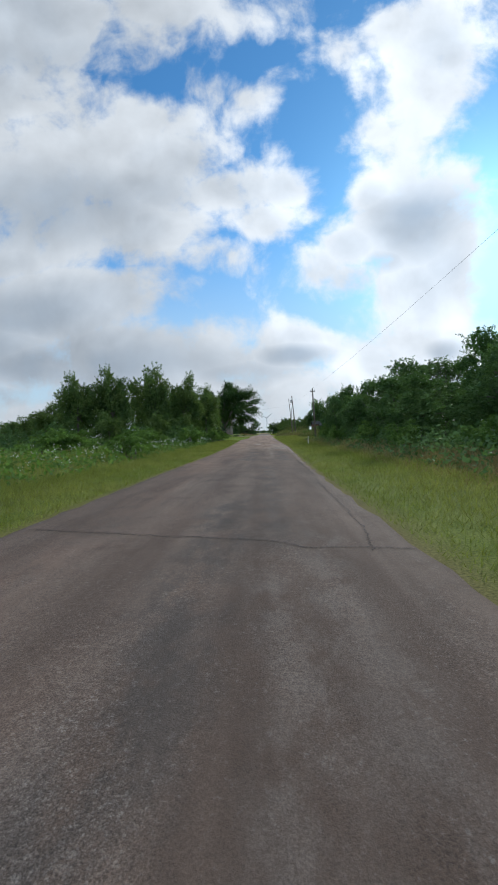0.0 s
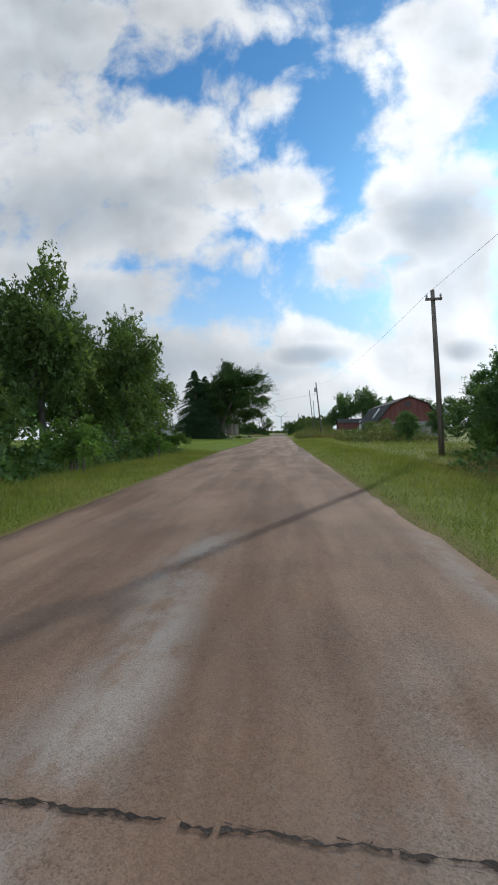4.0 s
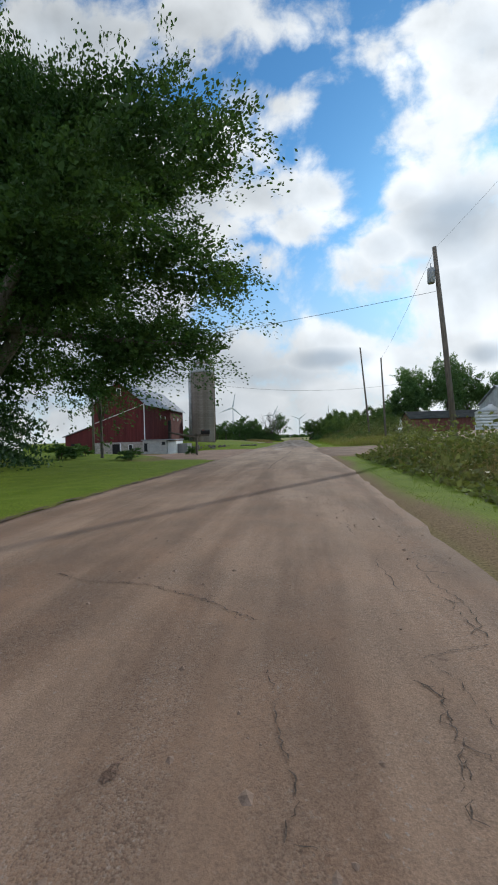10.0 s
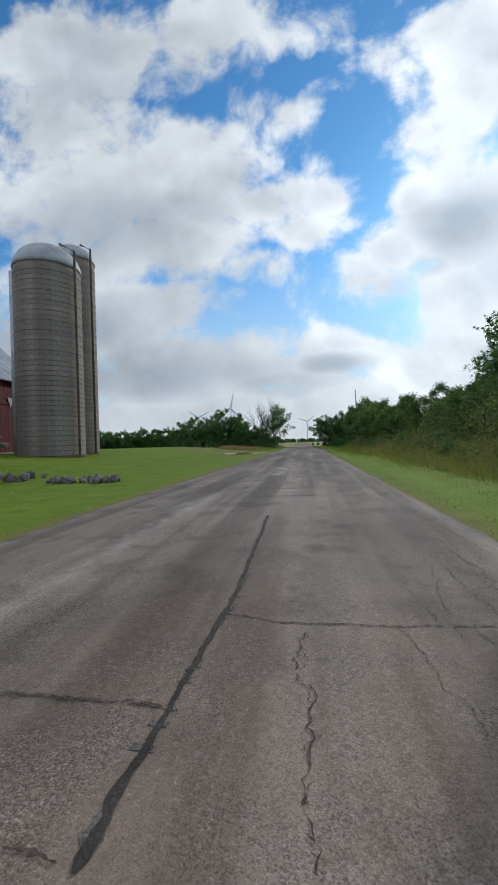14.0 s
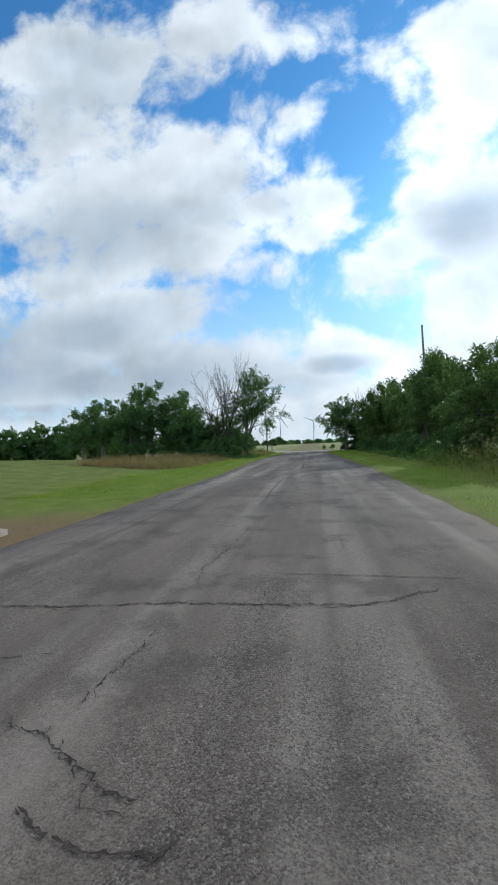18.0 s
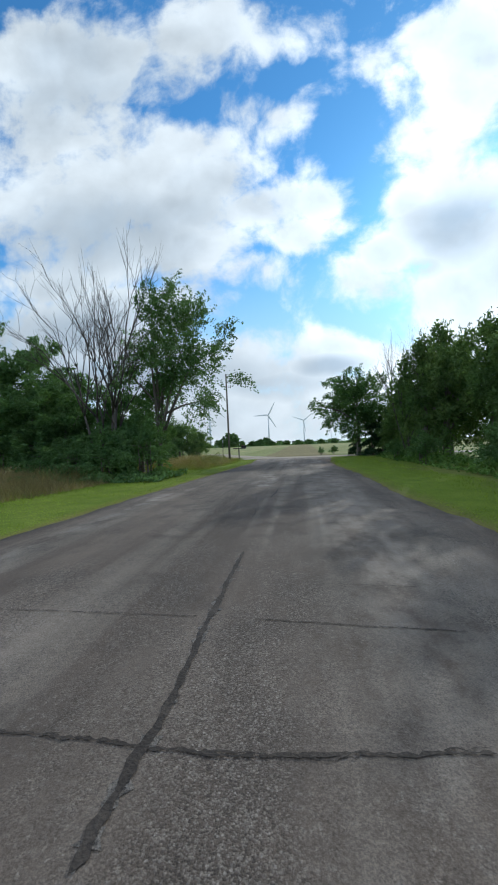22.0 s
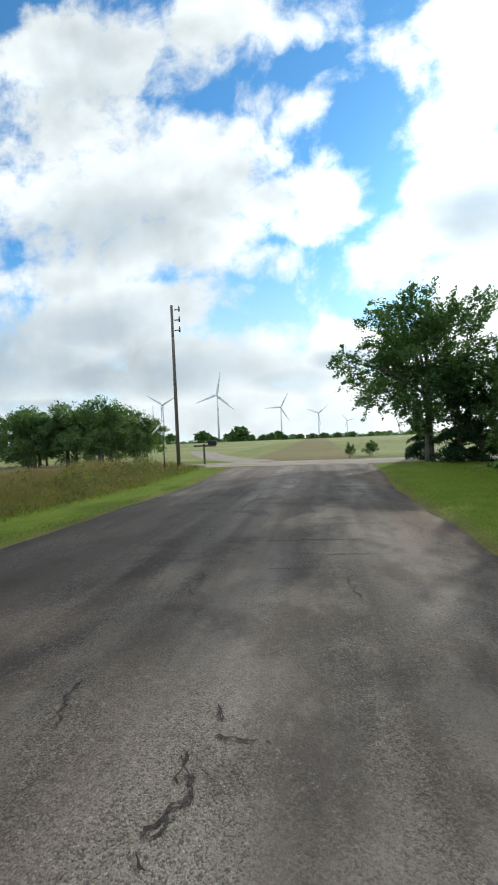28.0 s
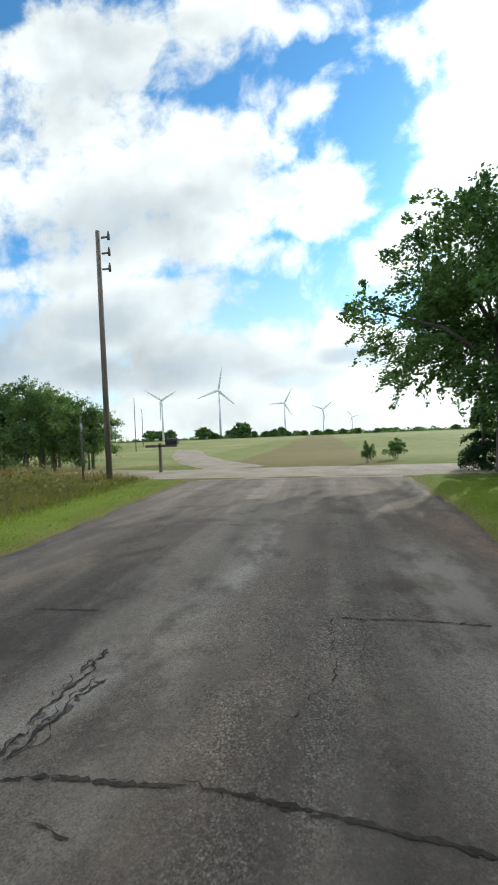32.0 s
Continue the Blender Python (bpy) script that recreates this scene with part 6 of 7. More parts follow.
# ---- grass, weeds ----
def blades(name, n, xfun, y0, y1, h0, h1, w, material, label, lean=0.6, keep=None, dens=None):
    """Single grass blades over a stretch of verge; xfun gives the band's two rims at y."""
    if dens:
        y = y0 + (y1 - y0) * rng.uniform(0, 1, n) ** dens
    else:
        y = rng.uniform(y0, y1, n)
    a, b = xfun(y)
    x = a + (b - a) * rng.uniform(0, 1, n)
    if keep is not None:
        k = keep(x, y)
        x, y = x[k], y[k]
    n = len(x)
    patch = 0.6 + 0.4 * np.sin(x * 1.7 + np.sin(y * 0.9) * 2) * np.sin(y * 0.63 + x * 0.5)
    h = rng.uniform(h0, h1, n) * (0.45 + 0.55 * patch)
    rim = np.minimum(np.abs(xfun(y)[0]), np.abs(xfun(y)[1]))
    h = h * (0.35 + 0.65 * np.clip((np.abs(x) - rim) / 2.5, 0, 1))
    p = np.stack([x, y, gz(x, y) - 0.01], 1)
    ang = rng.uniform(0, math.tau, n)
    side = np.stack([np.cos(ang), np.sin(ang), np.zeros(n)], 1) * (w * rng.uniform(0.6, 1.4, n))[:, None]
    tip = p + np.stack([rng.normal(size=n) * lean * h, rng.normal(size=n) * lean * h, h], 1)
    ob = new(name, cloud_mesh(name, np.stack([p - side, p + side, tip], 1), 3, material))
    return tagged(ob, label, "grass", kind="stuff")


def open_l(x, y):
    return ~(((y > 158) & (y < 184) & (x > -30)) | ((y > 240.5) & (y < 249) & (x > -13.5) & (x < -4.5)))


def open_r(x, y):
    return ~((y > 109.5) & (y < 120.5) & (x < 2.7)) & ~((y > 159.5) & (y < 186) & (x < 24))


blades("verge_grass", 95000, lambda y: (edge_l(y) - 3.8, edge_l(y) - 0.1), -4, 78, 0.10, 0.42, 0.008, M_GRASS, "long yellow-green verge grass beside the asphalt")
blades("verge_grass", 120000, lambda y: (edge_r(y) + 0.1, edge_r(y) + 4.2), -4, 120, 0.10, 0.42, 0.007, M_GRASS, "long yellow-green verge grass beside the asphalt", keep=open_r)
blades("lawn_grass", 110000, lambda y: (edge_l(y) - 9, edge_l(y) - 0.05), 77, 242, 0.02, 0.065, 0.010, M_LAWN, "short mown green lawn beside the road", keep=open_l)
blades("lawn_grass", 80000, lambda y: (edge_l(y) - 5, edge_l(y) - 0.05), 240, 304, 0.03, 0.10, 0.009, M_LAWN, "short green verge beside the asphalt", keep=open_l)
blades("lawn_grass", 90000, lambda y: (edge_r(y) + 0.08 + 0.45 * (np.abs(y - 140) < 20), edge_r(y) + 3.3 + 0.4 * np.sin(y * 0.9) * np.sin(y * 0.37 + 1)), 118, 304, 0.03, 0.11, 0.009, M_LAWN, "short green verge beside the asphalt", keep=open_r)
blades("tall_grass", 70000, lambda y: (edge_r(y) + 3.0, edge_r(y) + 14), 56, 172, 0.12, 0.42, 0.008, M_GRASS, "tall uncut grass and weeds by the farm", keep=open_r)
blades("tall_grass", 11000, lambda y: (edge_r(y) + 2.4, edge_r(y) + 10), 130, 162, 0.6, 1.5, 0.010, M_DRY, "tall seeding grass gone pale brown")
blades("tall_grass", 40000, lambda y: (edge_r(y) + 2.7 + 0.5 * np.sin(y * 0.6) * np.sin(y * 0.23), edge_r(y) + 14), 187, 262, 0.5, 1.7, 0.011, M_GRASS, "head-high weeds below the hedgerow")
blades("tall_grass", 18000, lambda y: (edge_r(y) + 3.2, edge_r(y) + 12), 187, 240, 0.6, 1.8, 0.010, M_DRY, "pale seeding weeds below the hedgerow")
blades("tall_grass", 24000, lambda y: (edge_l(y) - 12, edge_l(y) - 3.6), 264, 285, 0.3, 1.1, 0.012, M_DRY, "brown seeding grass along the field")
blades("tall_grass", 30000, lambda y: (edge_l(y) - 9, edge_l(y) - 1.9), 290, 305, 0.25, 1.0, 0.008, M_DRY, "brown seeding grass by the road's end")
blades("tall_grass", 24000, lambda y: (edge_l(y) - 9, edge_l(y) - 1.5), 289, 305, 0.2, 0.7, 0.008, M_GRASS, "green weeds by the road's end")
blades("tall_grass", 28000, lambda y: (edge_l(y) - 16, edge_l(y) - 3.2), -2, 76, 0.35, 1.0, 0.010, M_GRASS, "tall weeds below the wood")
blades("tall_grass", 16000, lambda y: (edge_r(y) + 3.0, edge_r(y) + 8), 5, 60, 0.3, 0.9, 0.014, M_DRY, "dry tall grass below the thicket")


def weeds(name, n, x0, x1, y0, y1, h, size, material, label, keep=None, clump=1.0):
    """Bushy weeds: leaves heaped in uneven mounds over a stretch of ground."""
    x, y = rng.uniform(x0, x1, n), rng.uniform(y0, y1, n)
    mound = np.clip(0.55 + 0.5 * np.sin(x * 1.3 / clump + 1.7 * np.sin(y * 0.37)) * np.sin(y * 0.55 / clump + 0.8 * np.sin(x * 0.9)) + 0.25 * np.sin(x * 3.1 + y * 2.3), 0.08, 1.25)
    edge = np.minimum(sstep(x, x0, x0 + 1.5), 1 - sstep(x, x1 - 1.5, x1)) * np.minimum(sstep(y, y0, y0 + 3), 1 - sstep(y, y1 - 3, y1))
    z = gz(x, y) + h * mound * (0.25 + 0.75 * edge) * rng.uniform(0.05, 1.0, n) ** 0.6
    ok = np.ones(n, bool) if keep is None else keep(x, y)
    p = np.stack([x, y, z], 1)[ok]
    ob = new(name, cloud_mesh(name, leaf_quads(p, size, -0.5), 4, material))
    return tagged(ob, label, "weeds", kind="stuff")


def no_way(x, y):
    return ~((y > 160) & (y < 190) & (x < 10)) & ~((np.abs(x - 15) < 12) & (np.abs(y - (165 + 0.9 * x)) < 7)) & ~((y > 110) & (y < 123) & (x < 17))


weeds("weeds", 24000, 3.7, 16, 129.5, 164, 1.75, 0.10, M_LEAF_WARM, "dense head-high weeds beside the farm drive", no_way, 1.5)
weeds("weeds", 15000, 8.6, 18.4, 90, 117, 2.3, 0.11, M_LEAF_WARM, "rank weeds in the field before the faded barn", no_way, 1.5)
weeds("weeds", 18000, 6.4, 13, 192, 262, 2.0, 0.085, M_LEAF_WARM, "tall tangled weeds below the hedgerow", no_way, 1.6)
weeds("weeds", 9000, 6.2, 9.5, 258, 300, 1.1, 0.09, M_LEAF, "low weeds along the hedgerow's foot", None, 1.0)
weeds("weeds", 9000, -17, -7.0, 6, 52, 1.3, 0.10, M_LEAF, "dark weeds below the wood", None, 1.4)
weeds("weeds", 7000, 5.6, 11, 6, 60, 1.2, 0.10, M_LEAF_DARK, "dark weeds below the thicket", None, 1.2)
weeds("weeds", 7000, -12, -6.2, 291, 304, 0.8, 0.06, M_LEAF_WARM, "brown and green weeds by the road's end", None, 0.8)
weeds("weeds", 30000, 9.5, 22, 200, 258, 4.2, 0.10, M_LEAF_WARM, "tangled head-high bushes on the bank", no_way, 2.4)
weeds("weeds", 16000, -46, -10, 48, 64, 3.4, 0.18, M_LEAF_DARK, "dark undergrowth along the wood's edge", None, 2.0)
weeds("weeds", 9000, -13, -8, 44, 79, 2.4, 0.13, M_LEAF_DARK, "dark undergrowth along the wood's edge", None, 1.6)
weeds("weeds", 9000, 8.0, 24, 20, 66, 2.4, 0.17, M_LEAF_DARK, "dark undergrowth in the roadside thicket", None, 1.8)
weeds("far_woods", 7000, -150, 110, 548, 566, 3.2, 0.8, M_LEAF_DARK, "unbroken dark line of distant woods", None, 9.0)
weeds("weeds", 9000, -14.5, -6.2, 280.6, 285.2, 1.2, 0.085, M_LEAF_DARK, "dark rank weeds below the trees", None, 1.2)
fl = np.stack([rng.uniform(-12, -6.5, 240), rng.uniform(8, 50, 240), rng.uniform(0.5, 1.1, 240)], 1)
tagged(new("wild_flowers", cloud_mesh("wild_flowers", leaf_quads(np.repeat(fl, 6, 0) + rng.normal(size=(1440, 3)) * 0.05, 0.035), 4, M_FLOWER)),
       "white umbels of wild flowers in the weeds", "flowers", kind="stuff")


# ---- poles, wires ----
def utility_pole(x, y, top, label, lean=0.0, arm=0.0, can=False, r=0.15, brackets=0):
    z = gzf(x, y)
    root = thing("utility_pole", x, y, z, label, "utility pole", "utility poles")
    bm = bmesh.new()
    h = top - z
    tube_bm(bm, [(0, 0, -0.5), (lean * 0.5, 0, h * 0.5), (lean, 0, h)], [r, r * 0.85, r * 0.65], 10)
    part("pole", bm, M_POLE, root)
    if arm:
        bm = bmesh.new()
        box_bm(bm, lean, -r, h - 0.5, arm, 0.1, 0.12, 0, 0.01)
        part("crossarm", bm, M_POLE, root)
        for dx in (-0.42 * arm, 0.42 * arm):
            bm = bmesh.new()
            tube_bm(bm, [(lean + dx, -r, h - 0.44), (lean + dx, -r, h - 0.36), (lean + dx, -r, h - 0.24)], [0.03, 0.06, 0.035], 8)
            part("insulator", bm, M_GREY_METAL, root)
    if can:
        side = lean * 0.86 - r - 0.26
        bm = bmesh.new()
        tube_bm(bm, [(side, -0.1, h - 2.9), (side, -0.1, h - 2.85), (side, -0.1, h - 1.75), (side, -0.1, h - 1.7)], [0.24, 0.28, 0.28, 0.22], 14)
        c = part("transformer", bm, M_GREY_METAL, root, "grey drum transformer")
        bm = bmesh.new()
        tube_bm(bm, [(side, -0.1, h - 1.7), (side, -0.1, h - 1.3)], [0.06, 0.03], 8)
        part("bushing", bm, M_GREY_METAL, c)
    for k in range(brackets):
        bm = bmesh.new()
        zz = h - 0.25 - k * 0.55
        box_bm(bm, r + 0.12, 0, zz, 0.3, 0.05, 0.05)
        tube_bm(bm, [(r + 0.25, 0, zz - 0.1), (r + 0.25, 0, zz + 0.1), (r + 0.25, 0, zz + 0.2)], [0.05, 0.045, 0.02], 8)
        part("bracket", bm, M_POLE, root, "steel bracket with insulator")
    return root


utility_pole(8.1, 65.4, 8.3, "weathered wooden utility pole with a short crossarm", -0.35, 0.8)
utility_pole(12.5, 166.1, 16.2, "tall weathered utility pole carrying a grey transformer", -1.4, False, True, 0.25)
utility_pole(13.1, 194.5, 12.9, "bare weathered utility pole among weeds", -0.5, r=0.16)
utility_pole(14.3, 214.5, 18.9, "tall bare utility pole beside the road", -1.6, r=0.2)
utility_pole(11.2, 278.9, 12.4, "weathered utility pole in the hedgerow", -0.2, r=0.13)
utility_pole(-7.4, 304, 8.8, "weathered utility pole with side brackets at the road's end", -0.05, r=0.11, brackets=3)
utility_pole(-24.1, 340, 7.13, "thin distant utility pole in the field", 0, r=0.06)
utility_pole(-37.22, 370, 8.17, "thin distant utility pole in the field", 0, r=0.08)


def wire(a, b, sag, r=0.012, name="wire", label="thin dark overhead wire sagging between poles"):
    a, b = Vector(a), Vector(b)
    pts = [a.lerp(b, q) - Vector((0, 0, sag * 4 * q * (1 - q))) for q in np.linspace(0, 1, 17)]
    bm = bmesh.new()
    tube_bm(bm, pts, [r] * 17, 5)
    tagged(part(name, bm, M_WIRE), label, "wire", "overhead wires")


wire((7.7, 66, 8.3), (11.1, 166, 16.0), 1.6, 0.006)
wire((11.1, 166, 16.0), (12.6, 194, 12.8), 0.4)
wire((7.7, 66, 8.3), (12.5, -20, 13.0), 1.0, 0.007)
wire((11.4, 166, 12.7), (-21, 165.5, 8.7), 0.25, 0.016)
wire((24, 189.4, 10.2), (-20.7, 171, 9.6), 3.1, 0.012)

# yard lamp pole beside the drive
yl = thing("yard_lamp", -20.7, 171, gzf(-20.7, 171), "tall grey yard pole with a lamp arm on the lawn", "lamp post")
bm = bmesh.new()
tube_bm(bm, [(0, 0, -0.3), (0, 0, 9.8)], [0.13, 0.09], 10)
part("pole", bm, M_DEADWOOD, yl)
bm = bmesh.new()
tube_bm(bm, [(0, 0, 8.2), (-1.2, 0, 8.4), (-1.5, 0, 8.35)], [0.04, 0.04, 0.04], 6)
arm = part("arm", bm, M_GREY_METAL, yl)
bm = bmesh.new()
tube_bm(bm, [(-1.6, 0, 8.4), (-1.6, 0, 8.3), (-1.6, 0, 8.1)], [0.08, 0.2, 0.16], 10)
part("lamp_head", bm, M_GREY_METAL, yl)


def mailbox(x, y, label, s=1.0):
    root = thing("mailbox", x, y, gzf(x, y), label, "mailbox", "mailboxes")
    bm = bmesh.new()
    box_bm(bm, 0, 0, 0.5 * s, 0.1 * s, 0.1 * s, 1.25 * s, 0, 0.008)
    part("post", bm, M_BARK, root)
    bm = bmesh.new()
    box_bm(bm, 0.05 * s, 0, 1.02 * s, 1.25 * s, 0.1 * s, 0.1 * s, 0, 0.008)
    part("crossbar", bm, M_BARK, root)
    bm = bmesh.new()
    prof = [(-0.09 * s, 1.07 * s)] + [(0.09 * s * math.cos(a), 1.2 * s + 0.09 * s * math.sin(a)) for a in np.linspace(math.pi, 0, 9)] + [(0.09 * s, 1.07 * s)]
    prof = [(q[0], q[1]) for q in prof]
    poly_prism(bm, prof, "x", 0.25 * s, 0.72 * s)
    b = part("box", bm, M_BLACK, root, "dark metal box with a rounded top")
    bm = bmesh.new()
    box_bm(bm, 0.4 * s, -0.1 * s, 1.28 * s, 0.12 * s, 0.01, 0.05 * s)
    part("flag", bm, M_FADED, b)
    return root


mailbox(-8.9, 167.0, "dark mailbox on a leaning wooden post by the farm drive", 1.7)
mailbox(-7.0, 307.6, "dark mailbox on a wooden post with a crossbar", 1.15)


# ---- buildings ----
def wall_box(name, x0, x1, y0, y1, z0, z1, material, parent, label=""):
    bm = bmesh.new()
    box_bm(bm, (x0 + x1) / 2, (y0 + y1) / 2, (z0 + z1) / 2, x1 - x0, y1 - y0, z1 - z0)
    return part(name, bm, material, parent, label)


def window(parent, x, y, z, w, h, facing, material=None, panes=1, name="window"):
    """A framed window set 5 cm proud of a wall that faces -y ('y') or +x ('x')."""
    material = material or M_WHITE
    root = part(name, bmesh.new(), M_GLASS, parent)
    t = 0.09

    def put(nm, cx, cz, sx, sz, dep, mat_):
        bm = bmesh.new()
        if facing == "y":
            box_bm(bm, x + cx, y - dep / 2, z + cz, sx, dep, sz)
        else:
            box_bm(bm, x + dep / 2, y + cx, z + cz, dep, sx, sz)
        part(nm, bm, mat_, root)

    for k in range(panes):
        pw = w / panes
        put("pane", -w / 2 + pw * (k + 0.5), 0, pw - t, h - t, 0.04, M_GLASS)
        if k:
            put("mullion", -w / 2 + pw * k, 0, t, h, 0.08, material)
    for nm, cx, cz, sx, sz in (("frame", 0, h / 2, w + 2 * t, t, ), ("sill", 0, -h / 2, w + 3 * t, t), ("frame", -w / 2, 0, t, h), ("frame", w / 2, 0, t, h)):
        put(nm, cx, cz, sx, sz, 0.1, material)
    return root


def roof_slab(name, ridge_a, ridge_b, eave_a, eave_b, thick, material, parent, ribs=0, label=""):
    """One roof slope between its ridge and its eave, with standing ribs."""
    a, b, c, d = Vector(ridge_a), Vector(ridge_b), Vector(eave_b), Vector(eave_a)
    n = (b - a).cross(d - a).normalized()
    if n.z < 0:
        n = -n
    bm = bmesh.new()
    top = [bm.verts.new(p + n * thick) for p in (a, b, c, d)]
    low = [bm.verts.new(p) for p in (a, b, c, d)]
    bm.faces.new(top)
    bm.faces.new(low[::-1])
    for i in range(4):
        bm.faces.new((low[i], low[(i + 1) % 4], top[(i + 1) % 4], top[i]))
    bmesh.ops.recalc_face_normals(bm, faces=bm.faces)
    slab = part(name, bm, material, parent, label)
    for k in range(ribs):
        q = (k + 0.5) / ribs
        p0, p1 = a.lerp(b, q) + n * thick, d.lerp(c, q) + n * thick
        bm = bmesh.new()
        tube_bm(bm, [p0, p1], [0.035, 0.035], 4)
        part("rib", bm, material, slab)
    return slab


# farmhouse: two storeys, gable towards the road
hx0, hx1, hy0, hy1, hz, he, hp = -39.0, -28.3, 125.3, 138.0, 0.45, 7.5, 9.7
house = thing("house", 0, 0, 0, "two-storey pale sided farmhouse with a low gable roof and brick base", "house")
bm = bmesh.new()
poly_prism(bm, [(hy0, hz), (hy1, hz), (hy1, he), ((hy0 + hy1) / 2, hp), (hy0, he)], "x", hx0, hx1)
part("wall", bm, M_SIDING, house)
for k in range(26):
    z = hz + 1.9 + k * 0.205
    if z < he - 0.05:
        wall_box("siding_board", hx1 + 0.004, hx1 + 0.03, hy0 - 0.02, hy1 + 0.02, z, z + 0.185, M_SIDING, house)
for k in range(12):
    z = he + k * 0.22
    half = (hy1 - hy0) / 2 * (1 - (z + 0.2 - he) / (hp - he))
    if half > 0.4:
        wall_box("siding_board", hx1 + 0.004, hx1 + 0.03, (hy0 + hy1) / 2 - half, (hy0 + hy1) / 2 + half, z, z + 0.2, M_SIDING, house)
wall_box("brick_base", hx1 + 0.01, hx1 + 0.1, hy0 - 0.05, hy1 + 0.05, hz - 0.4, hz + 1.85, M_BRICK, house, "brown brick lower wall")
wall_box("corner_trim", hx1 - 0.02, hx1 + 0.06, hy0 - 0.06, hy0 + 0.16, hz, he, M_WHITE, house)
wall_box("corner_trim", hx1 - 0.02, hx1 + 0.06, hy1 - 0.16, hy1 + 0.06, hz, he, M_WHITE, house)
yc = (hy0 + hy1) / 2
roof_slab("roof", (hx0 - 0.5, yc, hp + 0.05), (hx1 + 0.7, yc, hp + 0.05), (hx0 - 0.5, hy0 - 0.8, he - 0.22), (hx1 + 0.7, hy0 - 0.8, he - 0.22), 0.18, M_SHINGLE, house)
roof_slab("roof", (hx0 - 0.5, yc, hp + 0.05), (hx1 + 0.7, yc, hp + 0.05), (hx0 - 0.5, hy1 + 0.8, he - 0.22), (hx1 + 0.7, hy1 + 0.8, he - 0.22), 0.18, M_SHINGLE, house)
window(house, hx1 + 0.035, 130.7, 6.0, 1.9, 1.7, "x", M_BLACK, 2)
window(house, hx1 + 0.035, 134.9, 5.9, 0.8, 1.7, "x", M_BLACK)
window(house, hx1 + 0.11, 130.4, 2.4, 2.9, 1.8, "x", M_WHITE, 3)
window(house, -30.6, hy0, 2.5, 1.4, 1.9, "y", M_WHITE, 2)
window(house, -30.9, hy0, 6.0, 1.3, 1.6, "y", M_WHITE, 1)
window(house, -35.2, hy0, 6.0, 1.3, 1.6, "y", M_WHITE, 1)
window(house, -35.2, hy0, 2.5, 1.4, 1.9, "y", M_WHITE, 2)
roof_slab("bay_roof", (hx1 + 0.05, 128.8, 4.2), (hx1 + 0.05, 132.0, 4.2), (hx1 + 0.9, 128.6, 3.6), (hx1 + 0.9, 132.2, 3.6), 0.12, M_SHINGLE, house, label="small hipped roof over the bay")
porch = roof_slab("porch_roof", (hx1 + 0.05, 134.0, 4.5), (hx1 + 0.05, 138.2, 4.5), (hx1 + 2.4, 133.8, 3.6), (hx1 + 2.4, 138.4, 3.6), 0.16, M_SHINGLE, house, label="grey porch roof on white posts")
for y in (134.1, 136.1, 138.1):
    wall_box("porch_post", hx1 + 2.1, hx1 + 2.22, y - 0.07, y + 0.07, gzf(hx1 + 2.2, y) - 0.2, 3.62, M_WHITE, house)
# the porch's shade is put into this door's colour
wall_box("front_door", hx1 + 0.105, hx1 + 0.16, 135.4, 136.4, hz + 0.2, hz + 2.3, M_DARK, house, "front door with the porch's shade put into its near-black colour")
# garage and yard wall seen below the maples
gar = thing("garage", 0, 0, 0, "low white garage with a grey roof behind the maples", "garage")
bm = bmesh.new()
poly_prism(bm, [(-39, 0.3), (-31.5, 0.3), (-31.5, 2.9), (-35.2, 4.6), (-39, 2.9)], "y", 165.5, 175)
part("wall", bm, M_WHITE, gar)
roof_slab("roof", (-35.2, 165.1, 4.66), (-35.2, 175.4, 4.66), (-31.1, 165.1, 2.8), (-31.1, 175.4, 2.8), 0.14, M_SHINGLE, gar)
roof_slab("roof", (-35.2, 165.1, 4.66), (-35.2, 175.4, 4.66), (-39.4, 165.1, 2.8), (-39.4, 175.4, 2.8), 0.14, M_SHINGLE, gar)
wall_box("garage_door", -37.6, -33.0, 165.42, 165.49, 0.5, 2.5, M_SIDING, gar)

# lattice antenna mast beside the house
mast = thing("antenna_mast", -32.0, 149.7, gzf(-32.0, 149.7), "thin lattice antenna mast beside the house", "antenna")
legs = [(0.22 * math.cos(a), 0.22 * math.sin(a)) for a in (0.3, 2.4, 4.5)]
for lx, ly in legs:
    bm = bmesh.new()
    tube_bm(bm, [(lx, ly, -0.2), (lx, ly, 11.5)], [0.03, 0.025], 5)
    part("leg", bm, M_GREY_METAL, mast)
for k in range(15):
    (ax, ay), (bx_, by_) = legs[k % 3], legs[(k + 1) % 3]
    bm = bmesh.new()
    tube_bm(bm, [(ax, ay, 0.3 + k * 0.74), (bx_, by_, 0.9 + k * 0.74)], [0.018, 0.018], 4)
    part("brace", bm, M_GREY_METAL, mast)
bm = bmesh.new()
tube_bm(bm, [(0, 0, 11.4), (0, 0, 13.5)], [0.03, 0.02], 5)
tube_bm(bm, [(-0.9, 0, 12.9), (0.9, 0, 12.9)], [0.015, 0.015], 4)
for k in range(5):
    tube_bm(bm, [(-0.7 + 0.35 * k, -0.5, 12.92), (-0.7 + 0.35 * k, 0.5, 12.92)], [0.012, 0.012], 4)
part("aerial", bm, M_GREY_METAL, mast, "comb-shaped aerial")

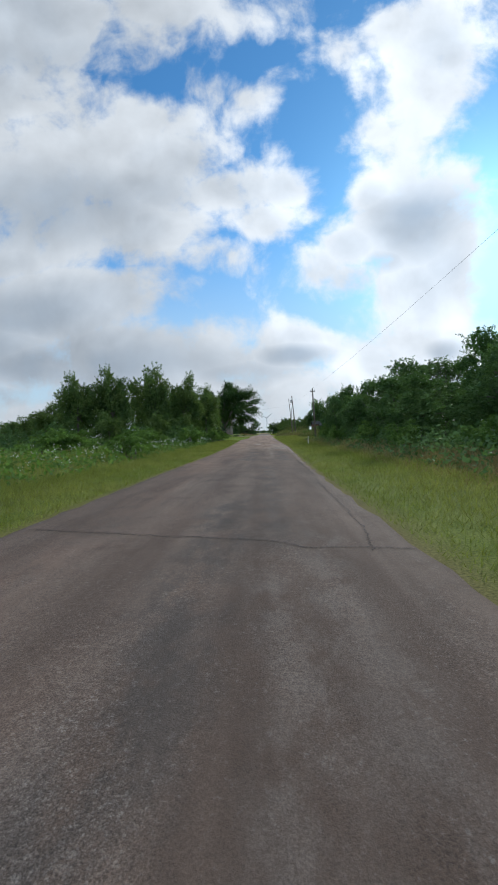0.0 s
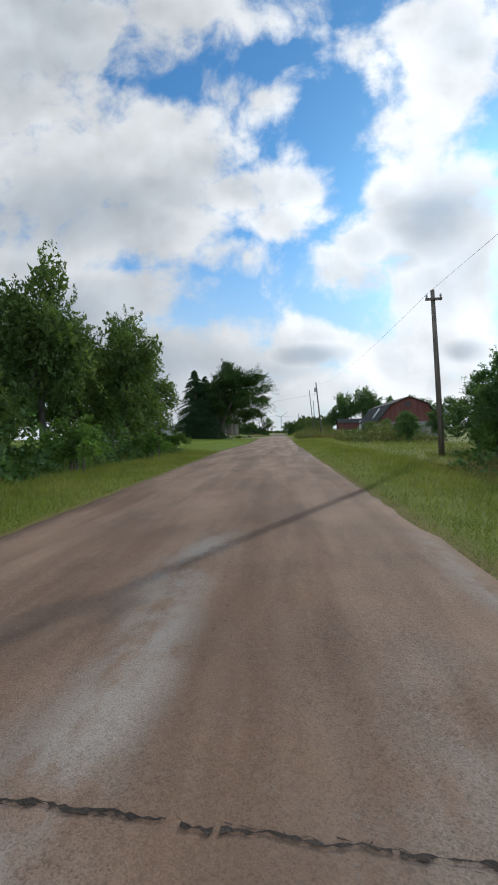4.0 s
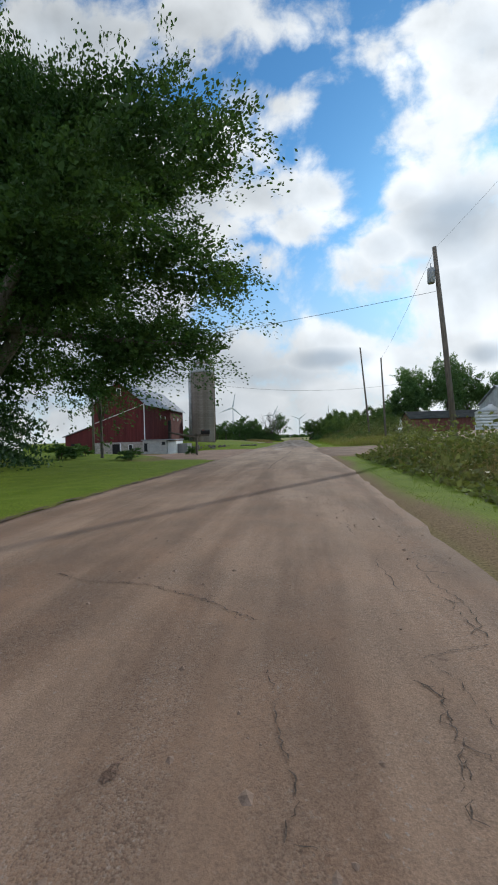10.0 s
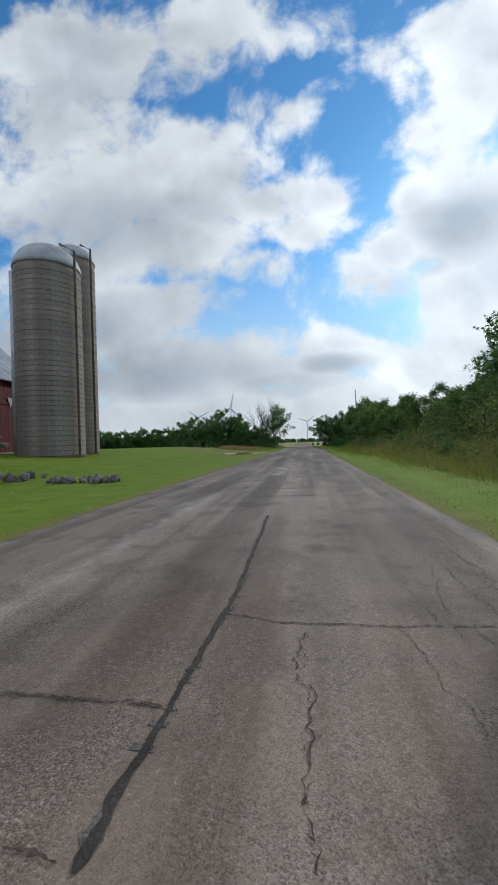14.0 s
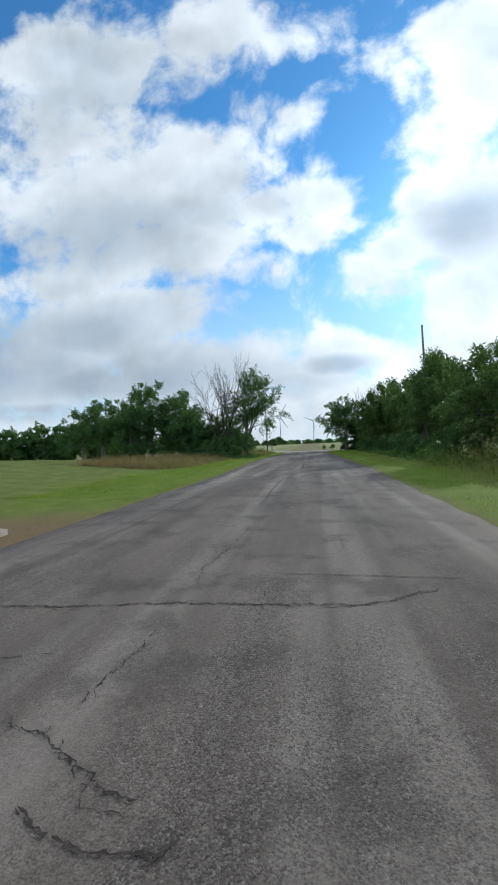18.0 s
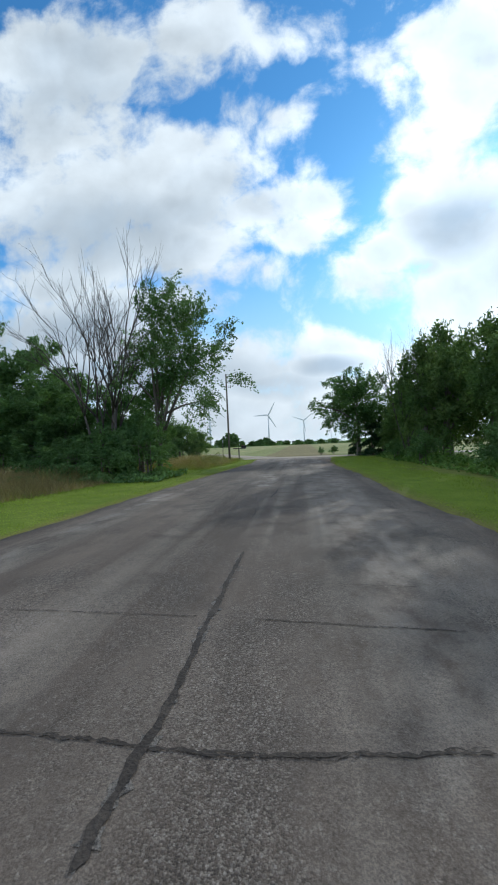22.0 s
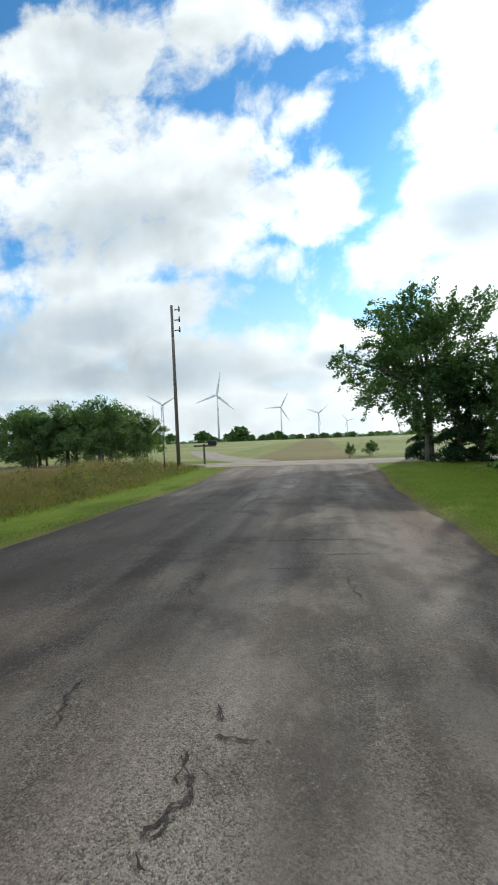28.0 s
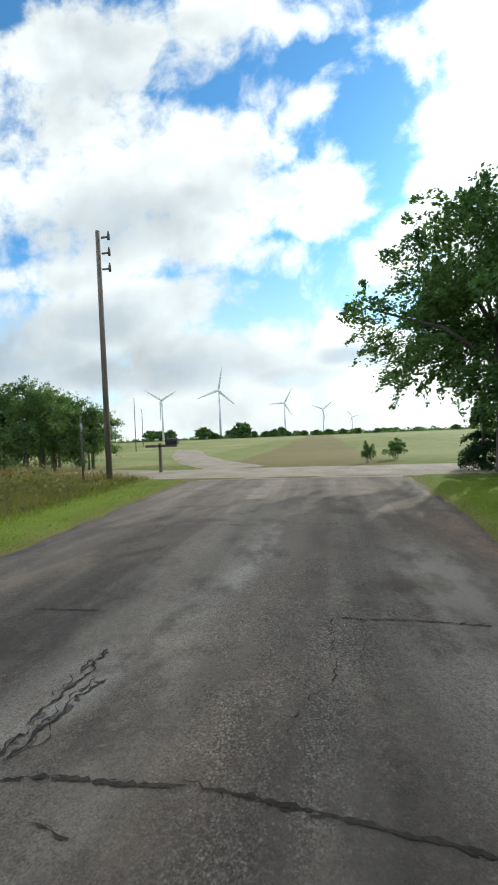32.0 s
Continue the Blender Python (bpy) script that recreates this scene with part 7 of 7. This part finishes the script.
# red bank barn
bx0, bx1, by0, by1, bz, be, bp_ = -38.2, -28.2, 203.7, 228.5, 1.25, 8.35, 12.6
barn = thing("barn", 0, 0, 0, "large red bank barn with grey metal roof on a stone base", "barn")
bm = bmesh.new()
bc = (bx0 + bx1) / 2
poly_prism(bm, [(bx0, bz), (bx1, bz), (bx1, be), (bc, bp_), (bx0, be)], "y", by0, by1)
part("wall", bm, M_RED, barn)
for k in range(28):
    x = bx0 + (k + 0.5) * (bx1 - bx0) / 28
    top = be + (bp_ - be) * (1 - abs(x - bc) / ((bx1 - bx0) / 2)) - 0.12
    w = (bx1 - bx0) / 28 - 0.025
    wall_box("board", x - w / 2, x + w / 2, by0 - 0.03, by0 - 0.004, bz + 0.02, top, M_RED, barn)
for k in range(52):
    y = by0 + (k + 0.5) * (by1 - by0) / 52
    w = (by1 - by0) / 52 - 0.03
    if not 216.9 < y < 219.3:
        wall_box("board", bx1 + 0.004, bx1 + 0.03, y - w / 2, y + w / 2, bz + 0.02, be - 0.05, M_RED, barn)
# near-black slab paints in the doorway's shade; the wall is not open
wall_box("doorway_shade", bx1 + 0.002, bx1 + 0.012, 217.0, 219.2, bz + 0.3, be - 2.6, M_DARK, barn, "near-black panel painted as the shade in an open doorway")
wall_box("door_track", bx1 + 0.032, bx1 + 0.12, 212.0, 224.0, be - 2.55, be - 2.4, M_RED, barn)
roof_slab("roof", (bc, by0 - 0.6, bp_ + 0.08), (bc, by1 + 0.5, bp_ + 0.08), (bx1 + 0.6, by0 - 0.6, be - 0.42), (bx1 + 0.6, by1 + 0.5, be - 0.42), 0.1, M_ROOF, barn, 26, "ribbed grey metal slope")
roof_slab("roof", (bc, by0 - 0.6, bp_ + 0.08), (bc, by1 + 0.5, bp_ + 0.08), (bx0 - 0.6, by0 - 0.6, be - 0.42), (bx0 - 0.6, by1 + 0.5, be - 0.42), 0.1, M_ROOF, barn, 26, "ribbed grey metal slope")
window(barn, bc + 0.15, by0 - 0.032, 10.6, 0.8, 1.3, "y", M_WHITE, 1)
wall_box("corner_trim", bx1 - 0.12, bx1 + 0.05, by0 - 0.06, by0 - 0.032, bz, be, M_WHITE, barn)
# slanted white conduit on the gable and pennants on the side
bm = bmesh.new()
tube_bm(bm, [(bx0 + 0.3, by0 - 0.08, 4.9), (bx1 - 0.2, by0 - 0.08, be - 0.2)], [0.07, 0.07], 6)
part("gutter_pipe", bm, M_WHITE, barn)
for k, y in enumerate((212.2, 215.0, 221.0, 224.0)):
    bm = bmesh.new()
    vs = [bm.verts.new(v) for v in ((bx1 + 0.13, y - 0.4, be - 1.9), (bx1 + 0.13, y + 0.4, be - 1.9), (bx1 + 0.14, y, be - 2.8))]
    f = bm.faces.new(vs)
    bmesh.ops.solidify(bm, geom=[f], thickness=0.02)
    part("pennant", bm, M_WHITE, barn)
# stone base, its stones singly
base = wall_box("stone_base", bx0 + 0.05, bx1 - 0.05, by0 + 0.02, by1 - 0.05, -2.6, bz - 0.01, M_STONE, barn, "field-stone lower storey")
bm = bmesh.new()
box_bm(bm, 0, 0, 0, 1, 1, 1, 0, 0.12)
stone_me = mesh_of("stone", bm, M_STONE)
srr = np.random.default_rng(5)
bm = bmesh.new()
bmesh.ops.create_icosphere(bm, subdivisions=1, radius=0.55)
for v in bm.verts:
    v.co += Vector(srr.normal(size=3) * 0.07)
rubble_me = mesh_of("stone", bm, M_RUBBLE)
for row in range(7):
    x = bx0 + 0.1 + srr.uniform(0, 0.4)
    while x < bx1 - 0.6:
        w = srr.uniform(0.45, 0.95)
        if not -34.8 < x < -32.6 or row > 5:
            piece("stone", stone_me, base, Matrix.LocRotScale((x + w / 2, by0 + 0.02, -1.85 + row * 0.44), Euler((0, srr.normal() * 0.03, 0)), (w * 0.94, srr.uniform(0.06, 0.14), 0.40)))
        x += w
# cellar opening: its inner shade is a near-black panel on the stones
wall_box("cellar_shade", -34.6, -33.1, by0 - 0.06, by0 - 0.005, -1.2, 0.9, M_DARK, barn, "near-black panel painted as the shade in an open cellar door")
wall_box("door_frame", -33.1, -32.9, by0 - 0.1, by0 - 0.005, -1.2, 1.05, M_WHITE, barn)
window(barn, -31.0, by0 - 0.06, 0.2, 0.8, 1.1, "y", M_WHITE, 1)
# lean-to milk house
milk = thing("milk_house", 0, 0, 0, "low grey and white milk house below the barn wall", "shed")
wall_box("wall", -28.1, -23.6, 202.2, 207.0, -1.6, 1.45, M_BLOCK, milk)
wall_box("wall", -23.6, -22.0, 202.8, 207.0, -1.4, 1.25, M_WHITE, milk, "whitewashed end wall")
wall_box("roof", -28.3, -21.8, 201.9, 207.2, 1.46, 1.6, M_ROOF, milk)
window(milk, -27.5, 202.2, 0.2, 0.5, 1.4, "y", M_BLACK, 1)
for k in range(7):
    wall_box("louvre", -26.7, -24.7, 202.13, 202.196, -0.6 + k * 0.22, -0.5 + k * 0.22, M_GREY_METAL, milk)
wall_box("yard_wall", -22.0, -20.2, 203.6, 206.8, -1.4, 0.75, M_BLOCK_OLD, milk, "low grey yard wall")
window(milk, -24.15, 202.2, 0.85, 0.5, 0.5, "y", M_BLACK, 1)
# side shed
sh = thing("shed", 0, 0, 0, "small dark red lean-to shed against the barn", "shed")
bm = bmesh.new()
poly_prism(bm, [(-44.2, -1.8), (-38.4, -1.8), (-38.4, 4.4), (-44.2, 2.5)], "y", 204.0, 212)
part("wall", bm, M_RED, sh)
roof_slab("roof", (-38.3, 203.7, 4.52), (-38.3, 212.3, 4.52), (-44.7, 203.7, 2.42), (-44.7, 212.3, 2.42), 0.1, M_ROOF, sh)
wall_box("door", -43.0, -41.0, 203.92, 203.99, -1.6, 1.2, M_DARK, sh)


def silo(x, y, z0, r, top, dome, label):
    """A concrete stave silo: rings of staves, hoops, a ribbed metal dome and a filler chute."""
    root = thing("silo", x, y, z0, label, "silo", "silos beside the barn")
    h = top - z0
    bm = bmesh.new()
    tube_bm(bm, [(0, 0, -0.6), (0, 0, h)], [r, r], 40)
    body = part("body", bm, M_SILO, root)
    n = int(h / 0.78)
    bm = bmesh.new()
    k = 40
    lo = [bm.verts.new((math.cos(a) * (r + 0.012), math.sin(a) * (r + 0.012), 0.02)) for a in np.linspace(0, math.tau, k, False)]
    hi = [bm.verts.new((v.co.x, v.co.y, 0.75)) for v in lo]
    for i in range(k):
        bm.faces.new((lo[i], lo[(i + 1) % k], hi[(i + 1) % k], hi[i]))
    ring_me = mesh_of("stave_ring", bm, M_SILO)
    bm = bmesh.new()
    tube_bm(bm, [((r + 0.02) * math.cos(a), (r + 0.02) * math.sin(a), 0) for a in np.linspace(0, math.tau, 41)], [0.022] * 41, 4)
    hoop_me = mesh_of("hoop", bm, M_HOOP)
    for i in range(n):
        piece("stave_ring", ring_me, body, pose(0, 0, i * 0.78))
        piece("hoop", hoop_me, body, pose(0, 0, i * 0.78 + 0.39))
        if i < n / 2:
            piece("hoop", hoop_me, body, pose(0, 0, i * 0.78))
    bm = bmesh.new()
    prof = [(r + 0.08) * math.cos(q) for q in np.linspace(0, 1.45, 9)]
    tube_bm(bm, [(0, 0, h + dome * math.sin(q)) for q in np.linspace(0, 1.45, 9)], prof, 24)
    part("dome", bm, M_GREY_METAL, root, "ribbed grey metal dome")
    bm = bmesh.new()
    tube_bm(bm, [(-r - 0.25, -0.3, 0.2), (-r - 0.25, -0.3, h + 0.2)], [0.42, 0.42], 10)
    part("chute", bm, M_GREY_METAL, root, "grey enclosed ladder chute")
    bm = bmesh.new()
    tube_bm(bm, [(r + 0.18, -0.5, 0), (r + 0.18, -0.5, h + dome * 0.6), (r * 0.5, -0.2, h + dome * 1.0)], [0.1, 0.1, 0.1], 8)
    part("filler_pipe", bm, M_HOOP, root)
    return root


silo(-20.8, 219.6, gzf(-20.8, 219.6), 2.55, 16.0, 2.2, "tall weathered concrete stave silo with a metal dome")
silo(-22.1, 225.4, gzf(-22.1, 225.4), 2.0, 19.4, 1.7, "taller weathered concrete silo behind the first")
# rubble and conveyor by the silo's foot
rub = thing("stone_pile", -18, 207.5, gzf(-18, 207.5), "low pile of dark rubble and field stones on the grass", "stones")
for k in range(70):
    s = srr.uniform(0.2, 0.65)
    x = srr.uniform(-5, 5)
    y = srr.normal() * 0.5
    piece("stone", rubble_me, rub, Matrix.LocRotScale((x, y, gzf(-18 + x, 207.5 + y) - rub.location.z + s * 0.25), Euler(srr.uniform(0, 6, 3)), (s, s * 0.8, s * 0.7)))
conv = thing("conveyor", -24.0, 213.5, gzf(-24.0, 213.5), "rusty elevator chute leaning beside the barn", "conveyor")
bm = bmesh.new()
tube_bm(bm, [(-3.0, 0, 2.0), (3.4, 0.8, 0.7)], [0.22, 0.22], 6)
part("trough", bm, M_HOOP, conv)
bm = bmesh.new()
tube_bm(bm, [(2.4, 0.6, 0), (3.0, 0.7, 1.4)], [0.06, 0.06], 5)
part("leg", bm, M_HOOP, conv)
bm = bmesh.new()
tube_bm(bm, [(-2.6, 0, -0.2), (-2.6, 0, 2.0)], [0.06, 0.06], 5)
part("leg", bm, M_HOOP, conv)
rock = thing("stone_pile", -9.0, 204.0, gzf(-9.0, 204.0), "low heap of dark stones and earth on the lawn", "stones")
for k in range(40):
    s = srr.uniform(0.2, 0.5)
    piece("stone", rubble_me, rock, Matrix.LocRotScale((srr.uniform(-1.5, 1.5), srr.normal() * 0.3, s * 0.2), Euler(srr.uniform(0, 6, 3)), (s, s * 0.8, s * 0.6)))

# faded barn across the road
fb = thing("barn", 0, 0, 0, "faded red barn with dark roof over grey block wall", "barn")
fx0, fx1, fy0, fy1, fe, fp = 17.8, 28.6, 118.5, 134.5, 2.9, 7.2
bm = bmesh.new()
fc = (fx0 + fx1) / 2
poly_prism(bm, [(fx0 + 0.1, fe - 0.1), (fx1 - 0.1, fe - 0.1), (fx1 - 0.1, fe), (fc + 3.2, fe + 3.0), (fc, fp), (fc - 3.2, fe + 3.0), (fx0 + 0.1, fe)], "y", fy0, fy1)
part("upper_wall", bm, M_FADED, fb)
wall_box("lower_wall", fx0 + 0.1, fx1 - 0.1, fy0 + 0.004, fy1, -0.4, fe - 0.1, M_BLOCK_OLD, fb, "grey block lower wall")
for k in range(18):
    x = fx0 + 0.4 + k * (fx1 - fx0 - 0.8) / 17
    top = np.interp(x, [fx0, fc - 3.2, fc, fc + 3.2, fx1], [fe, fe + 3.0, fp, fe + 3.0, fe]) - 0.1
    if top > fe + 0.2:
        wall_box("board", x - 0.27, x + 0.27, fy0 - 0.03, fy0 - 0.003, fe, float(top), M_FADED, fb)
for sgn in (-1, 1):
    ex = fx0 - 0.3 if sgn < 0 else fx1 + 0.3
    mx_ = fc + sgn * 3.2
    roof_slab("roof", (mx_, fy0 - 0.4, fe + 3.0), (mx_, fy1 + 0.4, fe + 3.0), (ex, fy0 - 0.4, fe - 0.2), (ex, fy1 + 0.4, fe - 0.2), 0.12, M_DARKROOF, fb, 0, "steep dark lower slope")
    roof_slab("roof", (fc, fy0 - 0.4, fp), (fc, fy1 + 0.4, fp), (mx_, fy0 - 0.4, fe + 3.0), (mx_, fy1 + 0.4, fe + 3.0), 0.12, M_DARKROOF, fb, 0, "dark upper slope")
window(fb, fc - 0.2, fy0 - 0.032, 5.9, 1.0, 1.0, "y", M_FADED, 2)
bm = bmesh.new()
tube_bm(bm, [(fx0 + 0.35, 124.0, fe + 0.75), (fx0 + 1.7, 124.4, fe + 2.6)], [0.3, 0.3], 4)
part("roof_patch", bm, M_WHITE, fb, "pale translucent roof panel")
wall_box("door", fx0 + 0.02, fx0 + 0.098, 130.5, 133.0, -0.2, 2.2, M_DARK, fb)

# grey pole shed, grain bin, far red shed
ps = thing("shed", 0, 0, 0, "grey corrugated metal machine shed with a pale roof", "shed")
bm = bmesh.new()
poly_prism(bm, [(205.6, 1.2), (220.0, 1.2), (220.0, 6.9), (212.8, 10.0), (205.6, 6.9)], "x", 37.2, 66)
part("wall", bm, M_GREY_METAL, ps)
roof_slab("roof", (36.8, 212.8, 10.05), (66.4, 212.8, 10.05), (36.8, 205.1, 6.72), (66.4, 205.1, 6.72), 0.1, M_ROOF, ps, 20)
roof_slab("roof", (36.8, 212.8, 10.05), (66.4, 212.8, 10.05), (36.8, 220.5, 6.72), (66.4, 220.5, 6.72), 0.1, M_ROOF, ps)
# both shed openings are dark panels, shade painted on closed walls
wall_box("shed_doorway_shade", 40.0, 45.0, 205.5, 205.585, 1.5, 5.6, M_DARK, ps, "near-black panel painted as the shade in an open doorway")
wall_box("shed_doorway_shade", 37.1, 37.19, 209.5, 214.5, 1.5, 5.2, M_DARK, ps, "near-black panel painted as the shade in an open doorway")
gb = thing("grain_bin", 34.6, 209.5, gzf(34.6, 209.5), "round corrugated steel grain bin with a conical roof", "grain bin")
for k in range(6):
    bm = bmesh.new()
    tube_bm(bm, [(0, 0, k * 0.56 - (0.4 if k == 0 else 0)), (0, 0, k * 0.56 + 0.28), (0, 0, k * 0.56 + 0.55)], [2.5, 2.54, 2.5], 28)
    part("wall_ring", bm, M_BIN, gb)
bm = bmesh.new()
tube_bm(bm, [(0, 0, 3.36), (0, 0, 4.5), (0, 0, 4.7)], [2.65, 0.4, 0.35], 28)
part("roof", bm, M_BIN, gb, "shallow conical roof")
rs = thing("shed", 0, 0, 0, "long low faded red shed before the wood", "shed")
bm = bmesh.new()
poly_prism(bm, [(236.0, 1.2), (244.0, 1.2), (244.0, 5.2), (240.0, 7.0), (236.0, 5.2)], "x", 27.8, 48)
part("wall", bm, M_FADED, rs)
roof_slab("roof", (27.4, 240, 7.05), (48.4, 240, 7.05), (27.4, 235.5, 5.05), (48.4, 235.5, 5.05), 0.1, M_DARKROOF, rs)
roof_slab("roof", (27.4, 240, 7.05), (48.4, 240, 7.05), (27.4, 244.5, 5.05), (48.4, 244.5, 5.05), 0.1, M_DARKROOF, rs)


# ---- the distance ----
def turbine(x, y, hub, turn):
    root = thing("wind_turbine", x, y, gzf(x, y) + 0.0, "white three-bladed wind turbine far across the fields", "wind turbine", "wind turbines on the horizon")
    bm = bmesh.new()
    tube_bm(bm, [(0, 0, -2), (0, 0, hub * 0.5), (0, 0, hub)], [hub * 0.026, hub * 0.021, hub * 0.015], 14)
    part("tower", bm, M_TURBINE, root)
    bm = bmesh.new()
    box_bm(bm, 0, 0, hub + 1, hub * 0.045, hub * 0.11, hub * 0.05, 0, 0.3)
    part("nacelle", bm, M_TURBINE, root)
    bm = bmesh.new()
    tube_bm(bm, [(0, -hub * 0.055, hub + 1), (0, -hub * 0.085, hub + 1), (0, -hub * 0.1, hub + 1)], [hub * 0.022, hub * 0.02, hub * 0.005], 10)
    rotor = part("hub", bm, M_TURBINE, root)
    for k in range(3):
        a = turn + k * math.tau / 3
        bm = bmesh.new()
        d = Vector((math.sin(a), 0, math.cos(a)))
        c = Vector((0, -hub * 0.075, hub + 1))
        L = hub * 0.5
        s = Vector((d.z, 0, -d.x))
        vs = []
        for q, w in ((0.0, 0.016), (0.12, 0.034), (0.4, 0.025), (0.8, 0.014), (1.0, 0.004)):
            p = c + d * L * q
            vs.append([bm.verts.new(p + s * w * hub + Vector((0, 0.006 * hub * (1 - q), 0))), bm.verts.new(p + Vector((0, -0.006 * hub * (1 - q) - 0.02, 0))), bm.verts.new(p - s * w * hub * 0.6)])
        for p, q in zip(vs, vs[1:]):
            for i in range(3):
                bm.faces.new((p[i], p[(i + 1) % 3], q[(i + 1) % 3], q[i]))
        bm.faces.new(vs[0])
        bm.faces.new(vs[-1][::-1])
        bmesh.ops.recalc_face_normals(bm, faces=bm.faces)
        part("blade", bm, M_TURBINE, rotor)
    return root


for x, y, hub, turn in TURBINES:
    turbine(x, y, hub, turn)
far = make_tree("tree", 6.5, 6.0, 0.0, 11.0, 2500, 0.75, M_LEAF_DARK, 95, "round dark tree in a distant windbreak", group="distant windbreak trees", balls=22)
plant(far, FAR_TREES, 14)


# ---- small things ----
def marker_post(x, y, h, r, material, label):
    root = thing("marker_post", x, y, gzf(x, y), label, "post")
    bm = bmesh.new()
    tube_bm(bm, [(0, 0, -0.2), (0, 0, h * 0.97), (0, 0, h)], [r, r, r * 0.6], 8)
    part("post", bm, material, root)
    bm = bmesh.new()
    tube_bm(bm, [(0, 0, h * 0.78), (0, 0, h * 0.9)], [r * 1.12, r * 1.12], 8)
    part("band", bm, M_GREY_METAL, root)


marker_post(4.3, 41, 0.85, 0.03, M_WHITE, "short white marker post in the verge grass")
marker_post(-7.9, 303.2, 2.3, 0.035, M_DEADWOOD, "thin pale stake beside the utility pole")
hop = thing("hopper_bin", -26.2, 232, gzf(-26.2, 232), "small grey steel hopper bin on legs behind the silos", "grain bin")
bm = bmesh.new()
tube_bm(bm, [(0, 0, 1.2), (0, 0, 2.6), (0, 0, 6.2), (0, 0, 7.0)], [0.3, 1.4, 1.4, 0.3], 20)
part("bin", bm, M_GREY_METAL, hop)
for a in (0.4, 1.97, 3.54, 5.11):
    bm = bmesh.new()
    tube_bm(bm, [(1.35 * math.cos(a), 1.35 * math.sin(a), -0.2), (1.35 * math.cos(a), 1.35 * math.sin(a), 3.2)], [0.07, 0.07], 6)
    part("leg", bm, M_GREY_METAL, hop)
ws = thing("shed", 0, 0, 0, "small white shed with a grey roof on the lawn", "shed")
bm = bmesh.new()
poly_prism(bm, [(-30.2, 0.2), (-26.8, 0.2), (-26.8, 2.3), (-28.5, 3.2), (-30.2, 2.3)], "y", 143.5, 147.5)
part("wall", bm, M_WHITE, ws)
roof_slab("roof", (-28.5, 143.2, 3.25), (-28.5, 147.8, 3.25), (-26.5, 143.2, 2.2), (-26.5, 147.8, 2.2), 0.1, M_SHINGLE, ws)
roof_slab("roof", (-28.5, 143.2, 3.25), (-28.5, 147.8, 3.25), (-30.5, 143.2, 2.2), (-30.5, 147.8, 2.2), 0.1, M_SHINGLE, ws)
wall_box("door", -29.0, -28.0, 143.43, 143.495, 0.4, 2.1, M_SIDING, ws)
for x, y, w, h in ((-6, 700, 10, 3), (14, 720, 8, 2.5), (34, 690, 7, 3.2), (-70, 650, 9, 3)):
    fs = thing("shed", x, y, gzf(x, y), "pale farm shed far across the fields", "shed", "distant farm sheds")
    bm = bmesh.new()
    poly_prism(bm, [(-w / 2, -1), (w / 2, -1), (w / 2, h), (-w / 2, h)], "y", -5, 5)
    part("wall", bm, M_BLOCK, fs)
    roof_slab("roof", (-w / 2 - 0.5, 0, h * 1.5), (w / 2 + 0.5, 0, h * 1.5), (-w / 2 - 0.5, -6, h - 0.3), (w / 2 + 0.5, -6, h - 0.3), 0.2, M_DARKROOF, fs)
    roof_slab("roof", (-w / 2 - 0.5, 0, h * 1.5), (w / 2 + 0.5, 0, h * 1.5), (-w / 2 - 0.5, 6, h - 0.3), (w / 2 + 0.5, 6, h - 0.3), 0.2, M_DARKROOF, fs)
